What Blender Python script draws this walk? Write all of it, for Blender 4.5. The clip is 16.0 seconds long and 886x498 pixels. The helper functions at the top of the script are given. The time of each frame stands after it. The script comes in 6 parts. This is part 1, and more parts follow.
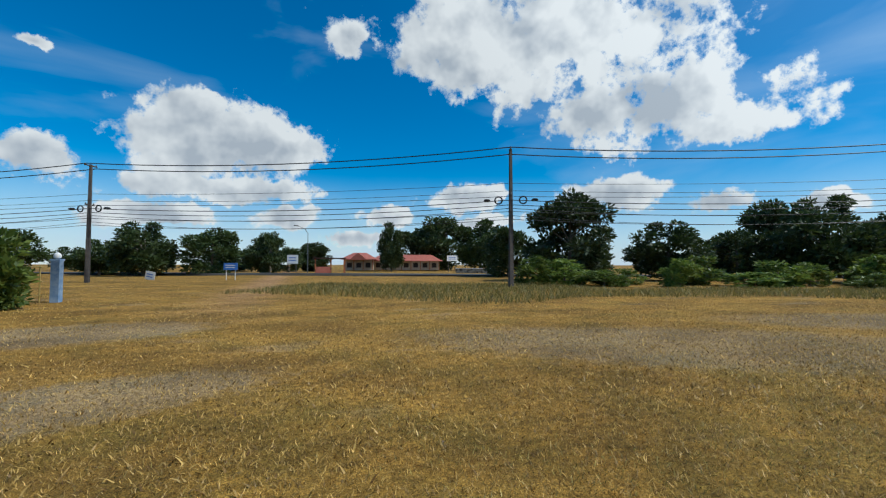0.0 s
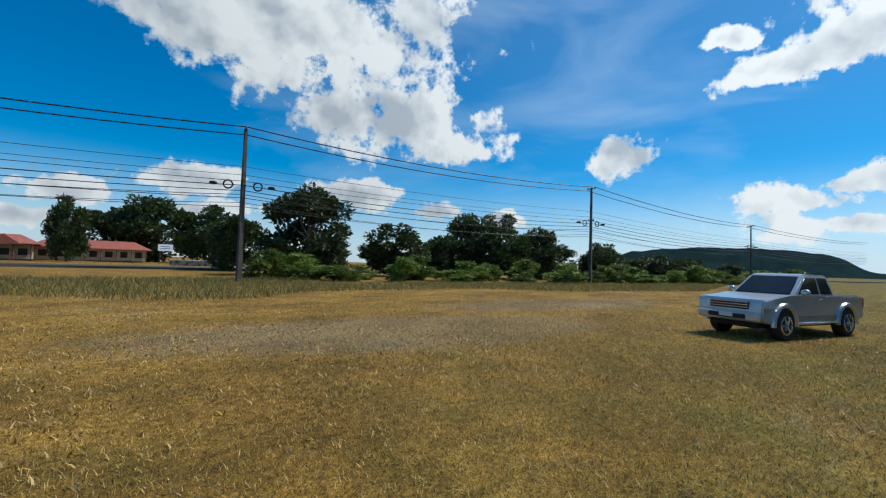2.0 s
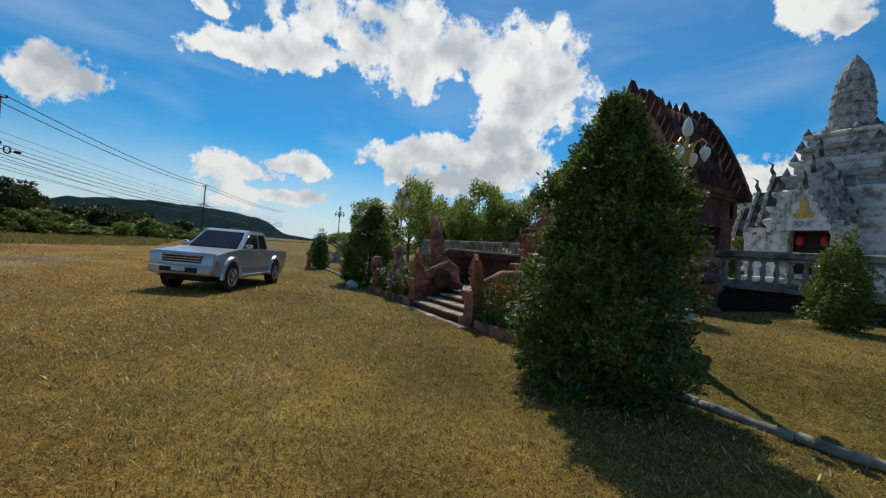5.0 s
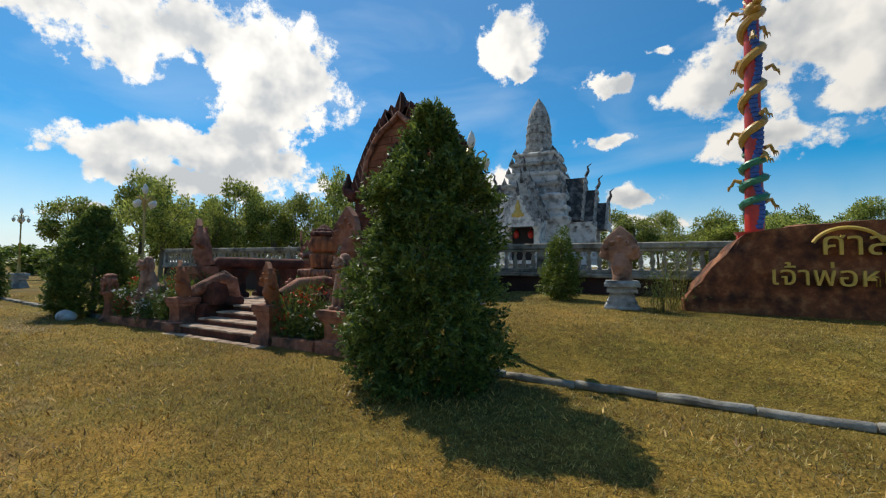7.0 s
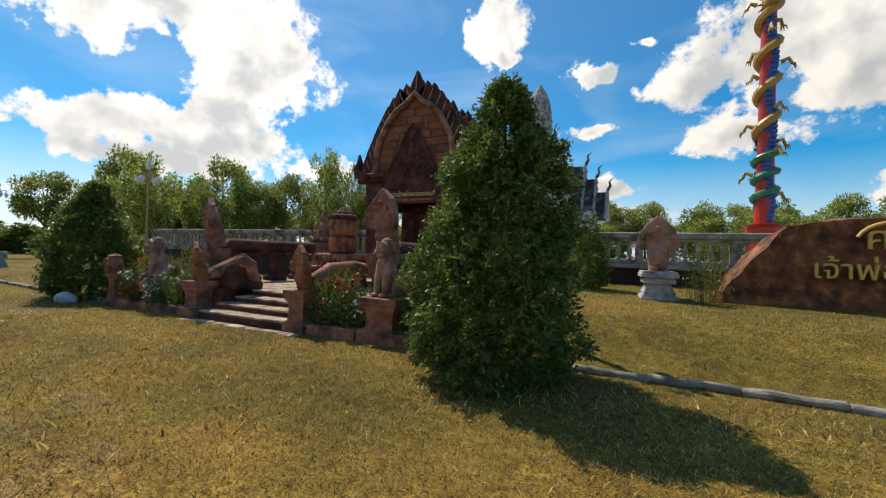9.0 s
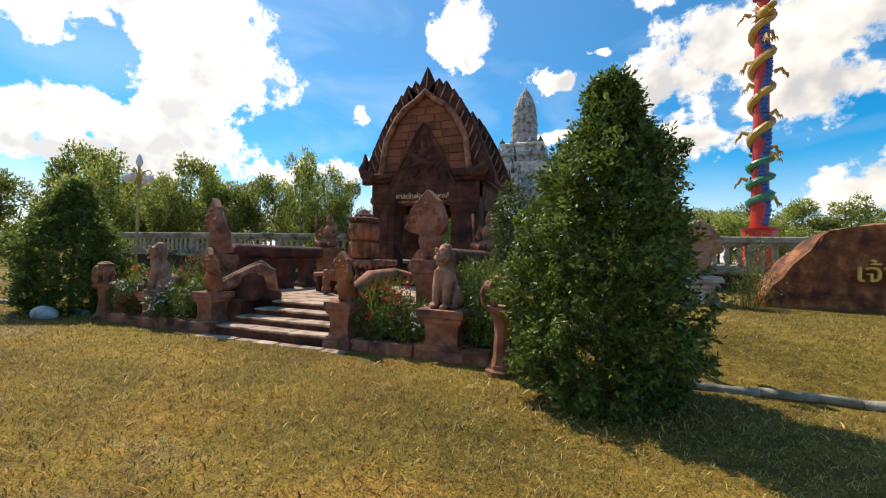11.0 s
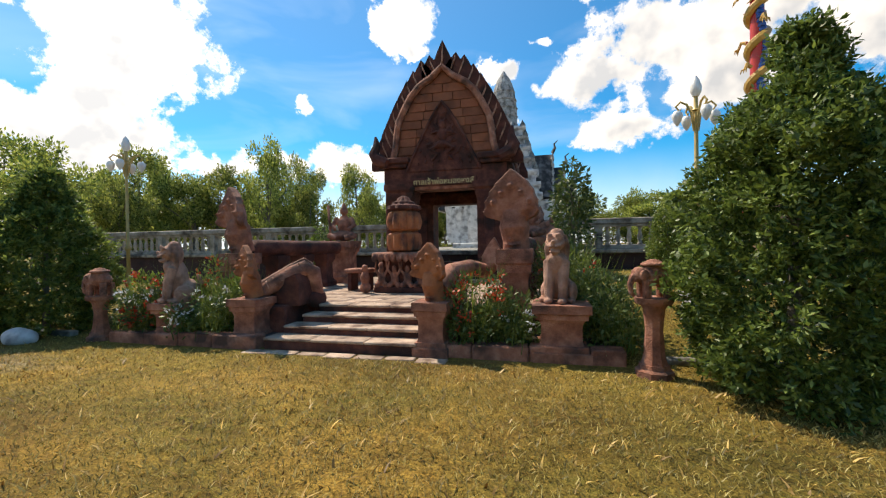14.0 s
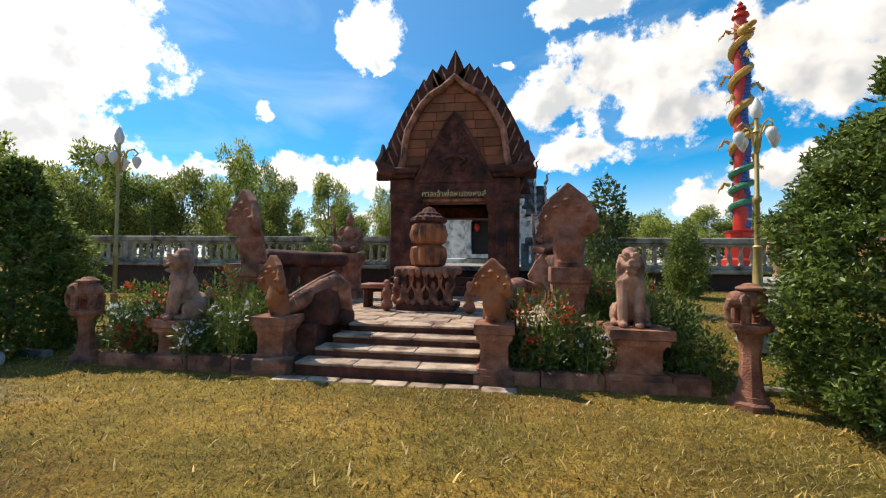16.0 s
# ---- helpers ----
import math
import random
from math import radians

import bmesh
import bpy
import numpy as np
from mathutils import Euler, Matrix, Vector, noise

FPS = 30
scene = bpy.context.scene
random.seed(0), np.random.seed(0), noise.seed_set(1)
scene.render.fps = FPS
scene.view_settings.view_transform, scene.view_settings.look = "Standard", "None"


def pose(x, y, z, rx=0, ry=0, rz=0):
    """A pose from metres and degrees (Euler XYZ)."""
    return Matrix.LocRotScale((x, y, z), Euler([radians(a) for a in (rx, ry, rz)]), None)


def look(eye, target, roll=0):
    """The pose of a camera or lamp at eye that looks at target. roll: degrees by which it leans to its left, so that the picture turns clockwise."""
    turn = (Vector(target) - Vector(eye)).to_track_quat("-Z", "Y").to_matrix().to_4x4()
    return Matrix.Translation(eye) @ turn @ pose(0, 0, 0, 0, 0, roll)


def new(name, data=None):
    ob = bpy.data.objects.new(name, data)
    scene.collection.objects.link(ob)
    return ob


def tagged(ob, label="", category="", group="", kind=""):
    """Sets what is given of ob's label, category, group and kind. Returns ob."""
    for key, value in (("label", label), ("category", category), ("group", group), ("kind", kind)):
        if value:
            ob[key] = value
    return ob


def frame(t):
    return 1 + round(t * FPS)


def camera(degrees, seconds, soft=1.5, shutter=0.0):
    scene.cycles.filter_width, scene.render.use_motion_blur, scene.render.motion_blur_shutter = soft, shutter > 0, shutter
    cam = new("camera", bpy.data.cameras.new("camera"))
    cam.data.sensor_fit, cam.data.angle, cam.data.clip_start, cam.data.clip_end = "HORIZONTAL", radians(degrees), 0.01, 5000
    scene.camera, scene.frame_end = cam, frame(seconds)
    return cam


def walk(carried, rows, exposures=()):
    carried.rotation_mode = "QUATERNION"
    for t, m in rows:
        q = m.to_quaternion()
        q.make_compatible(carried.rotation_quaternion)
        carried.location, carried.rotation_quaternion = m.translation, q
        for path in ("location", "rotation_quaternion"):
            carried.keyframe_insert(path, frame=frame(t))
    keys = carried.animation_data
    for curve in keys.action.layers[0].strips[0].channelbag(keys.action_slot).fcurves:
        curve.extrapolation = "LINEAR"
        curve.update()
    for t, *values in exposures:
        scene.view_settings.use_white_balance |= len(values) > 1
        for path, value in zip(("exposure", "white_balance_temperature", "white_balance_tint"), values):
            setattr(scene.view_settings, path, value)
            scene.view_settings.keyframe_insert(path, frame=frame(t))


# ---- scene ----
cam = camera(94.3, 16.0, soft=1.2)

PATH = [
    (0, (1.94, 0.629, 1.83), (1.369, -1.286, 1.907), 0.1),
    (0.5, (1.916, 0.532, 1.788), (1.279, -1.363, 1.846), 1.9),
    (1, (1.88, 0.576, 1.778), (0.956, -1.197, 1.796), 2.7),
    (1.5, (1.714, 0.533, 1.756), (0.382, -0.958, 1.794), 1.6),
    (2, (1.513, 0.557, 1.734), (-0.055, -0.682, 1.811), 1.8),
    (2.5, (1.294, 0.676, 1.715), (-0.522, -0.162, 1.749), 3.2),
    (3, (1.048, 0.722, 1.686), (-0.944, 0.556, 1.721), 4.1),
    (3.5, (0.828, 0.67, 1.703), (-1.125, 1.094, 1.79), 3.4),
    (3.7, (0.785, 0.656, 1.694), (-1.138, 1.204, 1.736), 3.1),
    (5.8, (0.115, 0.25, 1.614), (-1.392, 1.558, 1.741), 2.2),
    (6, (0.046, 0.223, 1.603), (-1.358, 1.64, 1.738), 0.9),
    (6.5, (-0.162, 0.181, 1.624), (-1.377, 1.768, 1.677), 2.8),
    (7, (-0.392, 0.008, 1.637), (-1.34, 1.767, 1.715), 0.7),
    (7.5, (-0.654, 0.004, 1.66), (-1.543, 1.792, 1.761), 1.3),
    (8, (-0.978, -0.007, 1.651), (-1.921, 1.756, 1.731), 1.1),
    (8.5, (-1.306, -0.164, 1.631), (-2.189, 1.629, 1.703), -1.6),
    (9, (-1.615, -0.245, 1.624), (-2.481, 1.558, 1.636), 1.8),
    (9.2, (-1.733, -0.241, 1.615), (-2.549, 1.582, 1.713), 0.2),
    (11.3, (-3.619, -0.388, 1.667), (-4.309, 1.489, 1.693), 1.4),
    (11.5, (-3.767, -0.389, 1.678), (-4.441, 1.493, 1.736), 1.1),
    (12, (-4.175, -0.412, 1.649), (-4.704, 1.516, 1.672), -0),
    (12.5, (-4.651, -0.335, 1.613), (-5.175, 1.593, 1.711), 1.5),
    (13, (-5.038, -0.234, 1.645), (-5.691, 1.656, 1.672), 0.9),
    (13.5, (-5.456, -0.228, 1.642), (-6.012, 1.692, 1.563), 0.7),
    (14, (-5.857, -0.126, 1.619), (-6.342, 1.814, 1.601), -0.9),
    (14.5, (-6.212, -0.094, 1.681), (-6.602, 1.867, 1.722), 1.4),
    (15, (-6.634, -0.137, 1.651), (-6.941, 1.839, 1.644), 2.5),
    (15.5, (-7, -0.02, 1.603), (-7.254, 1.962, 1.689), 2),
    (16, (-7.37, 0.125, 1.636), (-7.668, 2.102, 1.688), 0.7),
]
EXPOSURE = [(0, -0.26, 5980, 4), (2, -0.32, 5980, 4), (3, -0.56, 6020, 4), (3.5, -0.74, 6100, 5), (4.6, -0.5, 6400, 7), (6, -0.36, 6750, 8), (7, -0.12, 7000, 9), (9, 0.05, 7250, 10), (11.5, 0.48, 7600, 13), (12.5, 0.55, 7650, 13), (16, 0.40, 7300, 11)]
walk(cam, [(t, look(*p)) for t, *p in PATH], EXPOSURE)

# ---- world and sun ----
SUN_AZ, SUN_EL = 63.0, 53.0
world = bpy.data.worlds.new("sky_world")
scene.world = world
world.use_nodes = True
wn, wl = world.node_tree.nodes, world.node_tree.links
wn.clear()


def clouds_into(nodes, links, clouds):
    """Sky with cumulus clouds at the given bearings: (bearing left of +y, elevation, half width, half height) in degrees."""
    sky = nodes.new("ShaderNodeTexSky")
    sky.sky_type, sky.sun_disc = "NISHITA", False
    sky.sun_elevation, sky.sun_rotation = radians(SUN_EL), radians(-SUN_AZ)
    sky.air_density, sky.dust_density, sky.ozone_density = 1.0, 0.0, 4.0
    tint = nodes.new("ShaderNodeHueSaturation")
    tint.inputs["Saturation"].default_value, tint.inputs["Value"].default_value = 1.6, 1.25
    tint.inputs["Hue"].default_value = 0.495
    links.new(sky.outputs[0], tint.inputs["Color"])
    coord = nodes.new("ShaderNodeTexCoord")
    view = coord.outputs["Generated"]
    sun_dir = (-math.sin(radians(SUN_AZ)) * math.cos(radians(SUN_EL)), math.cos(radians(SUN_AZ)) * math.cos(radians(SUN_EL)), math.sin(radians(SUN_EL)))

    def cloud_noise(source, scale, detail, rough):
        t = nodes.new("ShaderNodeTexNoise")
        t.inputs["Scale"].default_value, t.inputs["Detail"].default_value, t.inputs["Roughness"].default_value = scale, detail, rough
        links.new(source, t.inputs["Vector"])
        return t

    def maths(op, a, b, c=None):
        m = nodes.new("ShaderNodeMath")
        m.operation = op
        for i, v in enumerate((a, b, c)):
            if v is None:
                continue
            if isinstance(v, (int, float)):
                m.inputs[i].default_value = v
            else:
                links.new(v, m.inputs[i])
        return m.outputs[0]

    wob = cloud_noise(view, 6.0, 9.0, 0.6)
    puff = cloud_noise(view, 19.0, 7.0, 0.66)
    toward = nodes.new("ShaderNodeVectorMath")
    toward.operation = "ADD"
    toward.inputs[1].default_value = tuple(0.045 * c for c in sun_dir)
    links.new(view, toward.inputs[0])
    sunward = cloud_noise(toward.outputs[0], 6.0, 4.0, 0.55)
    here = cloud_noise(view, 6.0, 4.0, 0.55)
    # warped direction, for ragged outlines
    off = nodes.new("ShaderNodeVectorMath")
    off.operation = "SUBTRACT"
    off.inputs[1].default_value = (0.5, 0.5, 0.5)
    links.new(wob.outputs["Color"], off.inputs[0])
    warp = nodes.new("ShaderNodeVectorMath")
    warp.operation = "MULTIPLY_ADD"
    warp.inputs[1].default_value = (0.16, 0.16, 0.10)
    links.new(off.outputs[0], warp.inputs[0])
    links.new(view, warp.inputs[2])
    best = None
    for az, el, w, h in clouds:
        m = nodes.new("ShaderNodeMapping")
        m.vector_type = "TEXTURE"
        m.inputs["Rotation"].default_value = (0, radians(-el), radians(az + 90))
        m.inputs["Scale"].default_value = (50.0, 1.22 * math.tan(radians(w)), 1.2 * math.tan(radians(h)))
        links.new(warp.outputs[0], m.inputs["Vector"])
        size = nodes.new("ShaderNodeVectorMath")
        size.operation = "LENGTH"
        links.new(m.outputs[0], size.inputs[0])
        if best is None:
            best = size.outputs["Value"]
        else:
            low = nodes.new("ShaderNodeMath")
            low.operation = "SMOOTH_MIN"
            low.inputs[2].default_value = 0.15
            links.new(best, low.inputs[0])
            links.new(size.outputs["Value"], low.inputs[1])
            best = low.outputs[0]
    ragged = maths("MULTIPLY_ADD", wob.outputs["Fac"], -3.0, maths("MULTIPLY_ADD", puff.outputs["Fac"], -1.9, 2.36))
    total = maths("ADD", best, ragged)
    cover = nodes.new("ShaderNodeValToRGB")
    cover.color_ramp.interpolation = "EASE"
    cover.color_ramp.elements[0].position, cover.color_ramp.elements[0].color = 0.58, (1, 1, 1, 1)
    cover.color_ramp.elements[1].position, cover.color_ramp.elements[1].color = 1.22, (0, 0, 0, 1)
    links.new(total, cover.inputs[0])
    # billows are bright towards the sun and grey where they are thick
    lit = maths("MULTIPLY", maths("SUBTRACT", here.outputs["Fac"], sunward.outputs["Fac"]), 3.2)
    bulk = maths("MULTIPLY_ADD", total, 0.40, maths("MULTIPLY_ADD", puff.outputs["Fac"], 0.7, 0.16))
    thick = maths("ADD", bulk, lit)
    body = nodes.new("ShaderNodeValToRGB")
    body.color_ramp.elements[0].position, body.color_ramp.elements[0].color = 0.32, (0.54, 0.585, 0.65, 1)
    body.color_ramp.elements[1].position, body.color_ramp.elements[1].color = 0.90, (1.0, 1.0, 1.0, 1)
    links.new(thick, body.inputs[0])
    # thin veils high up, and pale haze towards the horizon
    veil = nodes.new("ShaderNodeTexNoise")
    veil.inputs["Scale"].default_value, veil.inputs["Detail"].default_value, veil.inputs["Distortion"].default_value = 2.4, 5.0, 0.6
    flat = nodes.new("ShaderNodeMapping")
    flat.inputs["Scale"].default_value = (1.0, 1.0, 3.0)
    links.new(view, flat.inputs["Vector"])
    links.new(flat.outputs[0], veil.inputs["Vector"])
    vr = nodes.new("ShaderNodeMapRange")
    vr.inputs["From Min"].default_value, vr.inputs["From Max"].default_value = 0.48, 0.78
    vr.inputs["To Max"].default_value = 0.32
    links.new(veil.outputs["Fac"], vr.inputs["Value"])
    sep = nodes.new("ShaderNodeSeparateXYZ")
    links.new(view, sep.inputs[0])
    hz = nodes.new("ShaderNodeMapRange")
    hz.interpolation_type = "SMOOTHSTEP"
    hz.inputs["From Min"].default_value, hz.inputs["From Max"].default_value = 0.24, -0.02
    hz.inputs["To Max"].default_value = 0.85
    links.new(sep.outputs["Z"], hz.inputs["Value"])
    low_noise = nodes.new("ShaderNodeMath")
    low_noise.operation = "MULTIPLY"
    links.new(hz.outputs[0], low_noise.inputs[0])
    lift = nodes.new("ShaderNodeMath")
    lift.operation = "MULTIPLY_ADD"
    lift.inputs[1].default_value, lift.inputs[2].default_value = 1.3, 0.32
    links.new(wob.outputs["Fac"], lift.inputs[0])
    links.new(lift.outputs[0], low_noise.inputs[1])
    most = nodes.new("ShaderNodeMath")
    most.operation = "MAXIMUM"
    links.new(vr.outputs[0], most.inputs[0])
    links.new(low_noise.outputs[0], most.inputs[1])
    # paler sky round the sun
    sun_side = nodes.new("ShaderNodeVectorMath")
    sun_side.operation = "DOT_PRODUCT"
    sun_side.inputs[1].default_value = sun_dir
    links.new(view, sun_side.inputs[0])
    ring = nodes.new("ShaderNodeMapRange")
    ring.inputs["From Min"].default_value, ring.inputs["From Max"].default_value = 0.25, 0.98
    ring.inputs["To Max"].default_value = 0.14
    links.new(sun_side.outputs["Value"], ring.inputs["Value"])
    most_all = nodes.new("ShaderNodeMath")
    links.new(most.outputs[0], most_all.inputs[0])
    links.new(ring.outputs[0], most_all.inputs[1])
    most = most_all
    cover_all = nodes.new("ShaderNodeMath")
    cover_all.operation = "MAXIMUM"
    cover_all.use_clamp = True
    links.new(most.outputs[0], cover_all.inputs[0])
    links.new(cover.outputs[0], cover_all.inputs[1])
    blue, white = nodes.new("ShaderNodeBackground"), nodes.new("ShaderNodeBackground")
    blue.inputs["Strength"].default_value, white.inputs["Strength"].default_value = 0.105, 0.98
    links.new(tint.outputs[0], blue.inputs["Color"])
    # haze is pale blue, clouds are white
    pale = nodes.new("ShaderNodeMix")
    pale.data_type = "RGBA"
    pale.inputs["A"].default_value = (0.70, 0.84, 1.0, 1)
    links.new(cover.outputs[0], pale.inputs["Factor"])
    links.new(body.outputs[0], pale.inputs["B"])
    links.new(pale.outputs["Result"], white.inputs["Color"])
    # clouds shine more towards the sun
    near_sun = nodes.new("ShaderNodeVectorMath")
    near_sun.operation = "DOT_PRODUCT"
    near_sun.inputs[1].default_value = sun_dir
    links.new(view, near_sun.inputs[0])
    glow = nodes.new("ShaderNodeMapRange")
    glow.inputs["From Min"].default_value, glow.inputs["From Max"].default_value = 0.3, 0.95
    glow.inputs["To Min"].default_value, glow.inputs["To Max"].default_value = 0.88, 1.24
    links.new(near_sun.outputs["Value"], glow.inputs["Value"])
    links.new(glow.outputs[0], white.inputs["Strength"])
    mix = nodes.new("ShaderNodeMixShader")
    links.new(cover_all.outputs[0], mix.inputs[0])
    links.new(blue.outputs[0], mix.inputs[1])
    links.new(white.outputs[0], mix.inputs[2])
    links.new(mix.outputs[0], nodes.new("ShaderNodeOutputWorld").inputs["Surface"])


road_clouds = [
    (149.6, 29.2, 16.7, 6.6), (137.7, 19.0, 11.6, 3.9), (158.2, 25.9, 7.8, 4.0), (129.3, 16.6, 4.5, 1.8), (176.4, 28.6, 2.6, 2.2),
    (191.5, 14.6, 9.0, 3.5), (195.7, 17.0, 3.4, 2.3), (184.9, 14.4, 5.6, 2.5), (191.4, 9.2, 9.0, 1.3), (209.0, 10.9, 3.3, 1.7),
    (208.5, 21.3, 1.3, 0.6), (159.8, 9.9, 5.8, 1.4), (140.5, 9.2, 6.3, 1.4), (127.9, 7.6, 4.4, 1.4), (120.8, 6.7, 3.2, 0.9),
    (200.8, 6.1, 4.2, 1.1), (171.6, 6.9, 3.4, 1.2), (157.4, 6.6, 4.2, 1.1), (176.1, 3.7, 4.4, 1.0), (184.8, 6.1, 3.8, 1.1)]
field_clouds = [
    (105.1, 13.9, 3.5, 2.6), (94.0, 26.4, 1.8, 1.0), (86.1, 7.7, 5.4, 1.8), (81.3, 9.6, 3.6, 1.5), (82.9, 5.0, 8.2, 1.5),
    (72.9, 27.0, 9.1, 4.8), (58.0, 25.2, 10.2, 4.4), (79.7, 23.1, 6.8, 2.1), (89.5, 21.9, 5.1, 1.3), (64.4, 12.8, 7.6, 2.4),
    (53.7, 16.0, 4.4, 2.8), (52.3, 12.2, 5.4, 2.6), (60.6, 9.6, 9.8, 1.5), (70.1, 4.8, 5.8, 1.1)]
shrine_clouds = [
    (51.6, 22.4, 7.6, 4.6), (19.9, 28.9, 4.1, 3.0), (16.6, 25.4, 1.4, 0.8), (33.0, 18.6, 1.7, 1.1), (0.6, 25.2, 1.4, 0.7),
    (4.8, 22.4, 1.0, 1.2), (6.7, 16.2, 2.7, 0.9), (349.3, 30.8, 4.3, 1.4), (345.1, 23.4, 9.8, 3.9), (335.8, 23.5, 7.8, 3.4),
    (327.2, 23.1, 6.3, 3.6), (352.1, 20.6, 6.8, 2.6), (325.9, 19.1, 6.1, 3.7), (341.8, 17.5, 11.4, 2.9), (349.9, 14.2, 7.6, 2.0),
    (337.6, 7.8, 4.9, 2.3), (4, 8.6, 3.6, 1.5), (25.9, 11.0, 8.4, 2.3), (40.8, 10.0, 5.0, 1.8), (12, 5.6, 14, 1.0), (326, 9.5, 5.5, 2.4)]
clouds_into(wn, wl, road_clouds + field_clouds + shrine_clouds)

lamp_data = bpy.data.lights.new("sun", "SUN")
lamp_data.energy, lamp_data.angle, lamp_data.color = 4.2, radians(0.53), (1.0, 0.955, 0.88)
sun = new("sun", lamp_data)
sun_way = Vector((-math.sin(radians(SUN_AZ)) * math.cos(radians(SUN_EL)), math.cos(radians(SUN_AZ)) * math.cos(radians(SUN_EL)), math.sin(radians(SUN_EL))))
sun.matrix_world = look(sun_way * 60, (0, 0, 0))


# ---- materials ----
def material(name, stops, scale=3.0, rough=0.85, bump=0.3, fine=30.0, metal=0.0, stain=None, stain_scale=0.8, vary=0.0, detail=8.0, coords="Object"):
    """A surface whose colour runs through the stops by noise, with fine grain in the relief and broad stains."""
    mat = bpy.data.materials.new(name)
    mat.use_nodes = True
    n, l = mat.node_tree.nodes, mat.node_tree.links
    bsdf = n["Principled BSDF"]
    bsdf.inputs["Roughness"].default_value, bsdf.inputs["Metallic"].default_value = rough, metal
    tc = n.new("ShaderNodeTexCoord")
    a = n.new("ShaderNodeTexNoise")
    a.inputs["Scale"].default_value, a.inputs["Detail"].default_value, a.inputs["Roughness"].default_value = scale, detail, 0.65
    l.new(tc.outputs[coords], a.inputs["Vector"])
    ramp = n.new("ShaderNodeValToRGB")
    ramp.color_ramp.elements.remove(ramp.color_ramp.elements[1])
    for i, c in enumerate(stops):
        p = 0.28 + 0.44 * i / max(1, len(stops) - 1)
        e = ramp.color_ramp.elements[0] if i == 0 else ramp.color_ramp.elements.new(p)
        e.position, e.color = p, (*c, 1)
    l.new(a.outputs["Fac"], ramp.inputs[0])
    colour = ramp.outputs[0]
    if stain:
        s = n.new("ShaderNodeTexNoise")
        s.inputs["Scale"].default_value, s.inputs["Detail"].default_value = stain_scale, 6
        l.new(tc.outputs[coords], s.inputs["Vector"])
        sr = n.new("ShaderNodeValToRGB")
        sr.color_ramp.elements[0].position, sr.color_ramp.elements[1].position = 0.48, 0.66
        l.new(s.outputs["Fac"], sr.inputs[0])
        mx = n.new("ShaderNodeMix")
        mx.data_type = "RGBA"
        mx.inputs["B"].default_value = (*stain, 1)
        l.new(sr.outputs[0], mx.inputs["Factor"])
        l.new(colour, mx.inputs["A"])
        colour = mx.outputs["Result"]
    if vary:
        info = n.new("ShaderNodeObjectInfo")
        mr = n.new("ShaderNodeMapRange")
        mr.inputs["To Min"].default_value, mr.inputs["To Max"].default_value = 1 - vary, 1 + vary
        l.new(info.outputs["Random"], mr.inputs["Value"])
        hs = n.new("ShaderNodeHueSaturation")
        l.new(mr.outputs[0], hs.inputs["Value"])
        l.new(colour, hs.inputs["Color"])
        colour = hs.outputs[0]
    l.new(colour, bsdf.inputs["Base Color"])
    if bump:
        f = n.new("ShaderNodeTexNoise")
        f.inputs["Scale"].default_value, f.inputs["Detail"].default_value = fine, 6
        l.new(tc.outputs[coords], f.inputs["Vector"])
        b = n.new("ShaderNodeBump")
        b.inputs["Strength"].default_value, b.inputs["Distance"].default_value = bump, 0.02
        l.new(f.outputs["Fac"], b.inputs["Height"])
        l.new(b.outputs[0], bsdf.inputs["Normal"])
    return mat


def leaf_material(name, dark, light, through_light=0.3, patch=0.0):
    mat = bpy.data.materials.new(name)
    mat.use_nodes = True
    n, l = mat.node_tree.nodes, mat.node_tree.links
    bsdf = n["Principled BSDF"]
    bsdf.inputs["Roughness"].default_value = 0.5
    geo = n.new("ShaderNodeNewGeometry")
    info = n.new("ShaderNodeObjectInfo")
    ramp = n.new("ShaderNodeValToRGB")
    ramp.color_ramp.elements[0].color, ramp.color_ramp.elements[1].color = (*dark, 1), (*light, 1)
    l.new(geo.outputs["Random Per Island"], ramp.inputs[0])
    hs = n.new("ShaderNodeHueSaturation")
    mr = n.new("ShaderNodeMapRange")
    mr.inputs["To Min"].default_value, mr.inputs["To Max"].default_value = 0.75, 1.25
    l.new(info.outputs["Random"], mr.inputs["Value"])
    l.new(mr.outputs[0], hs.inputs["Value"])
    l.new(ramp.outputs[0], hs.inputs["Color"])
    if patch:
        # uneven growth: paler and darker patches across the lawn
        tc = n.new("ShaderNodeTexCoord")
        spot = n.new("ShaderNodeTexNoise")
        spot.inputs["Scale"].default_value, spot.inputs["Detail"].default_value, spot.inputs["Roughness"].default_value = patch, 5.0, 0.7
        l.new(tc.outputs["Object"], spot.inputs["Vector"])
        span = n.new("ShaderNodeMapRange")
        span.inputs["From Min"].default_value, span.inputs["From Max"].default_value = 0.34, 0.66
        span.inputs["To Min"].default_value, span.inputs["To Max"].default_value = 0.55, 1.6
        l.new(spot.outputs["Fac"], span.inputs["Value"])
        hp = n.new("ShaderNodeHueSaturation")
        l.new(span.outputs[0], hp.inputs["Value"])
        l.new(hs.outputs[0], hp.inputs["Color"])
        hs = hp
    l.new(hs.outputs[0], bsdf.inputs["Base Color"])
    tr = n.new("ShaderNodeBsdfTranslucent")
    l.new(hs.outputs[0], tr.inputs["Color"])
    mx = n.new("ShaderNodeMixShader")
    mx.inputs[0].default_value = through_light
    l.new(bsdf.outputs[0], mx.inputs[1])
    l.new(tr.outputs[0], mx.inputs[2])
    l.new(mx.outputs[0], n["Material Output"].inputs["Surface"])
    return mat


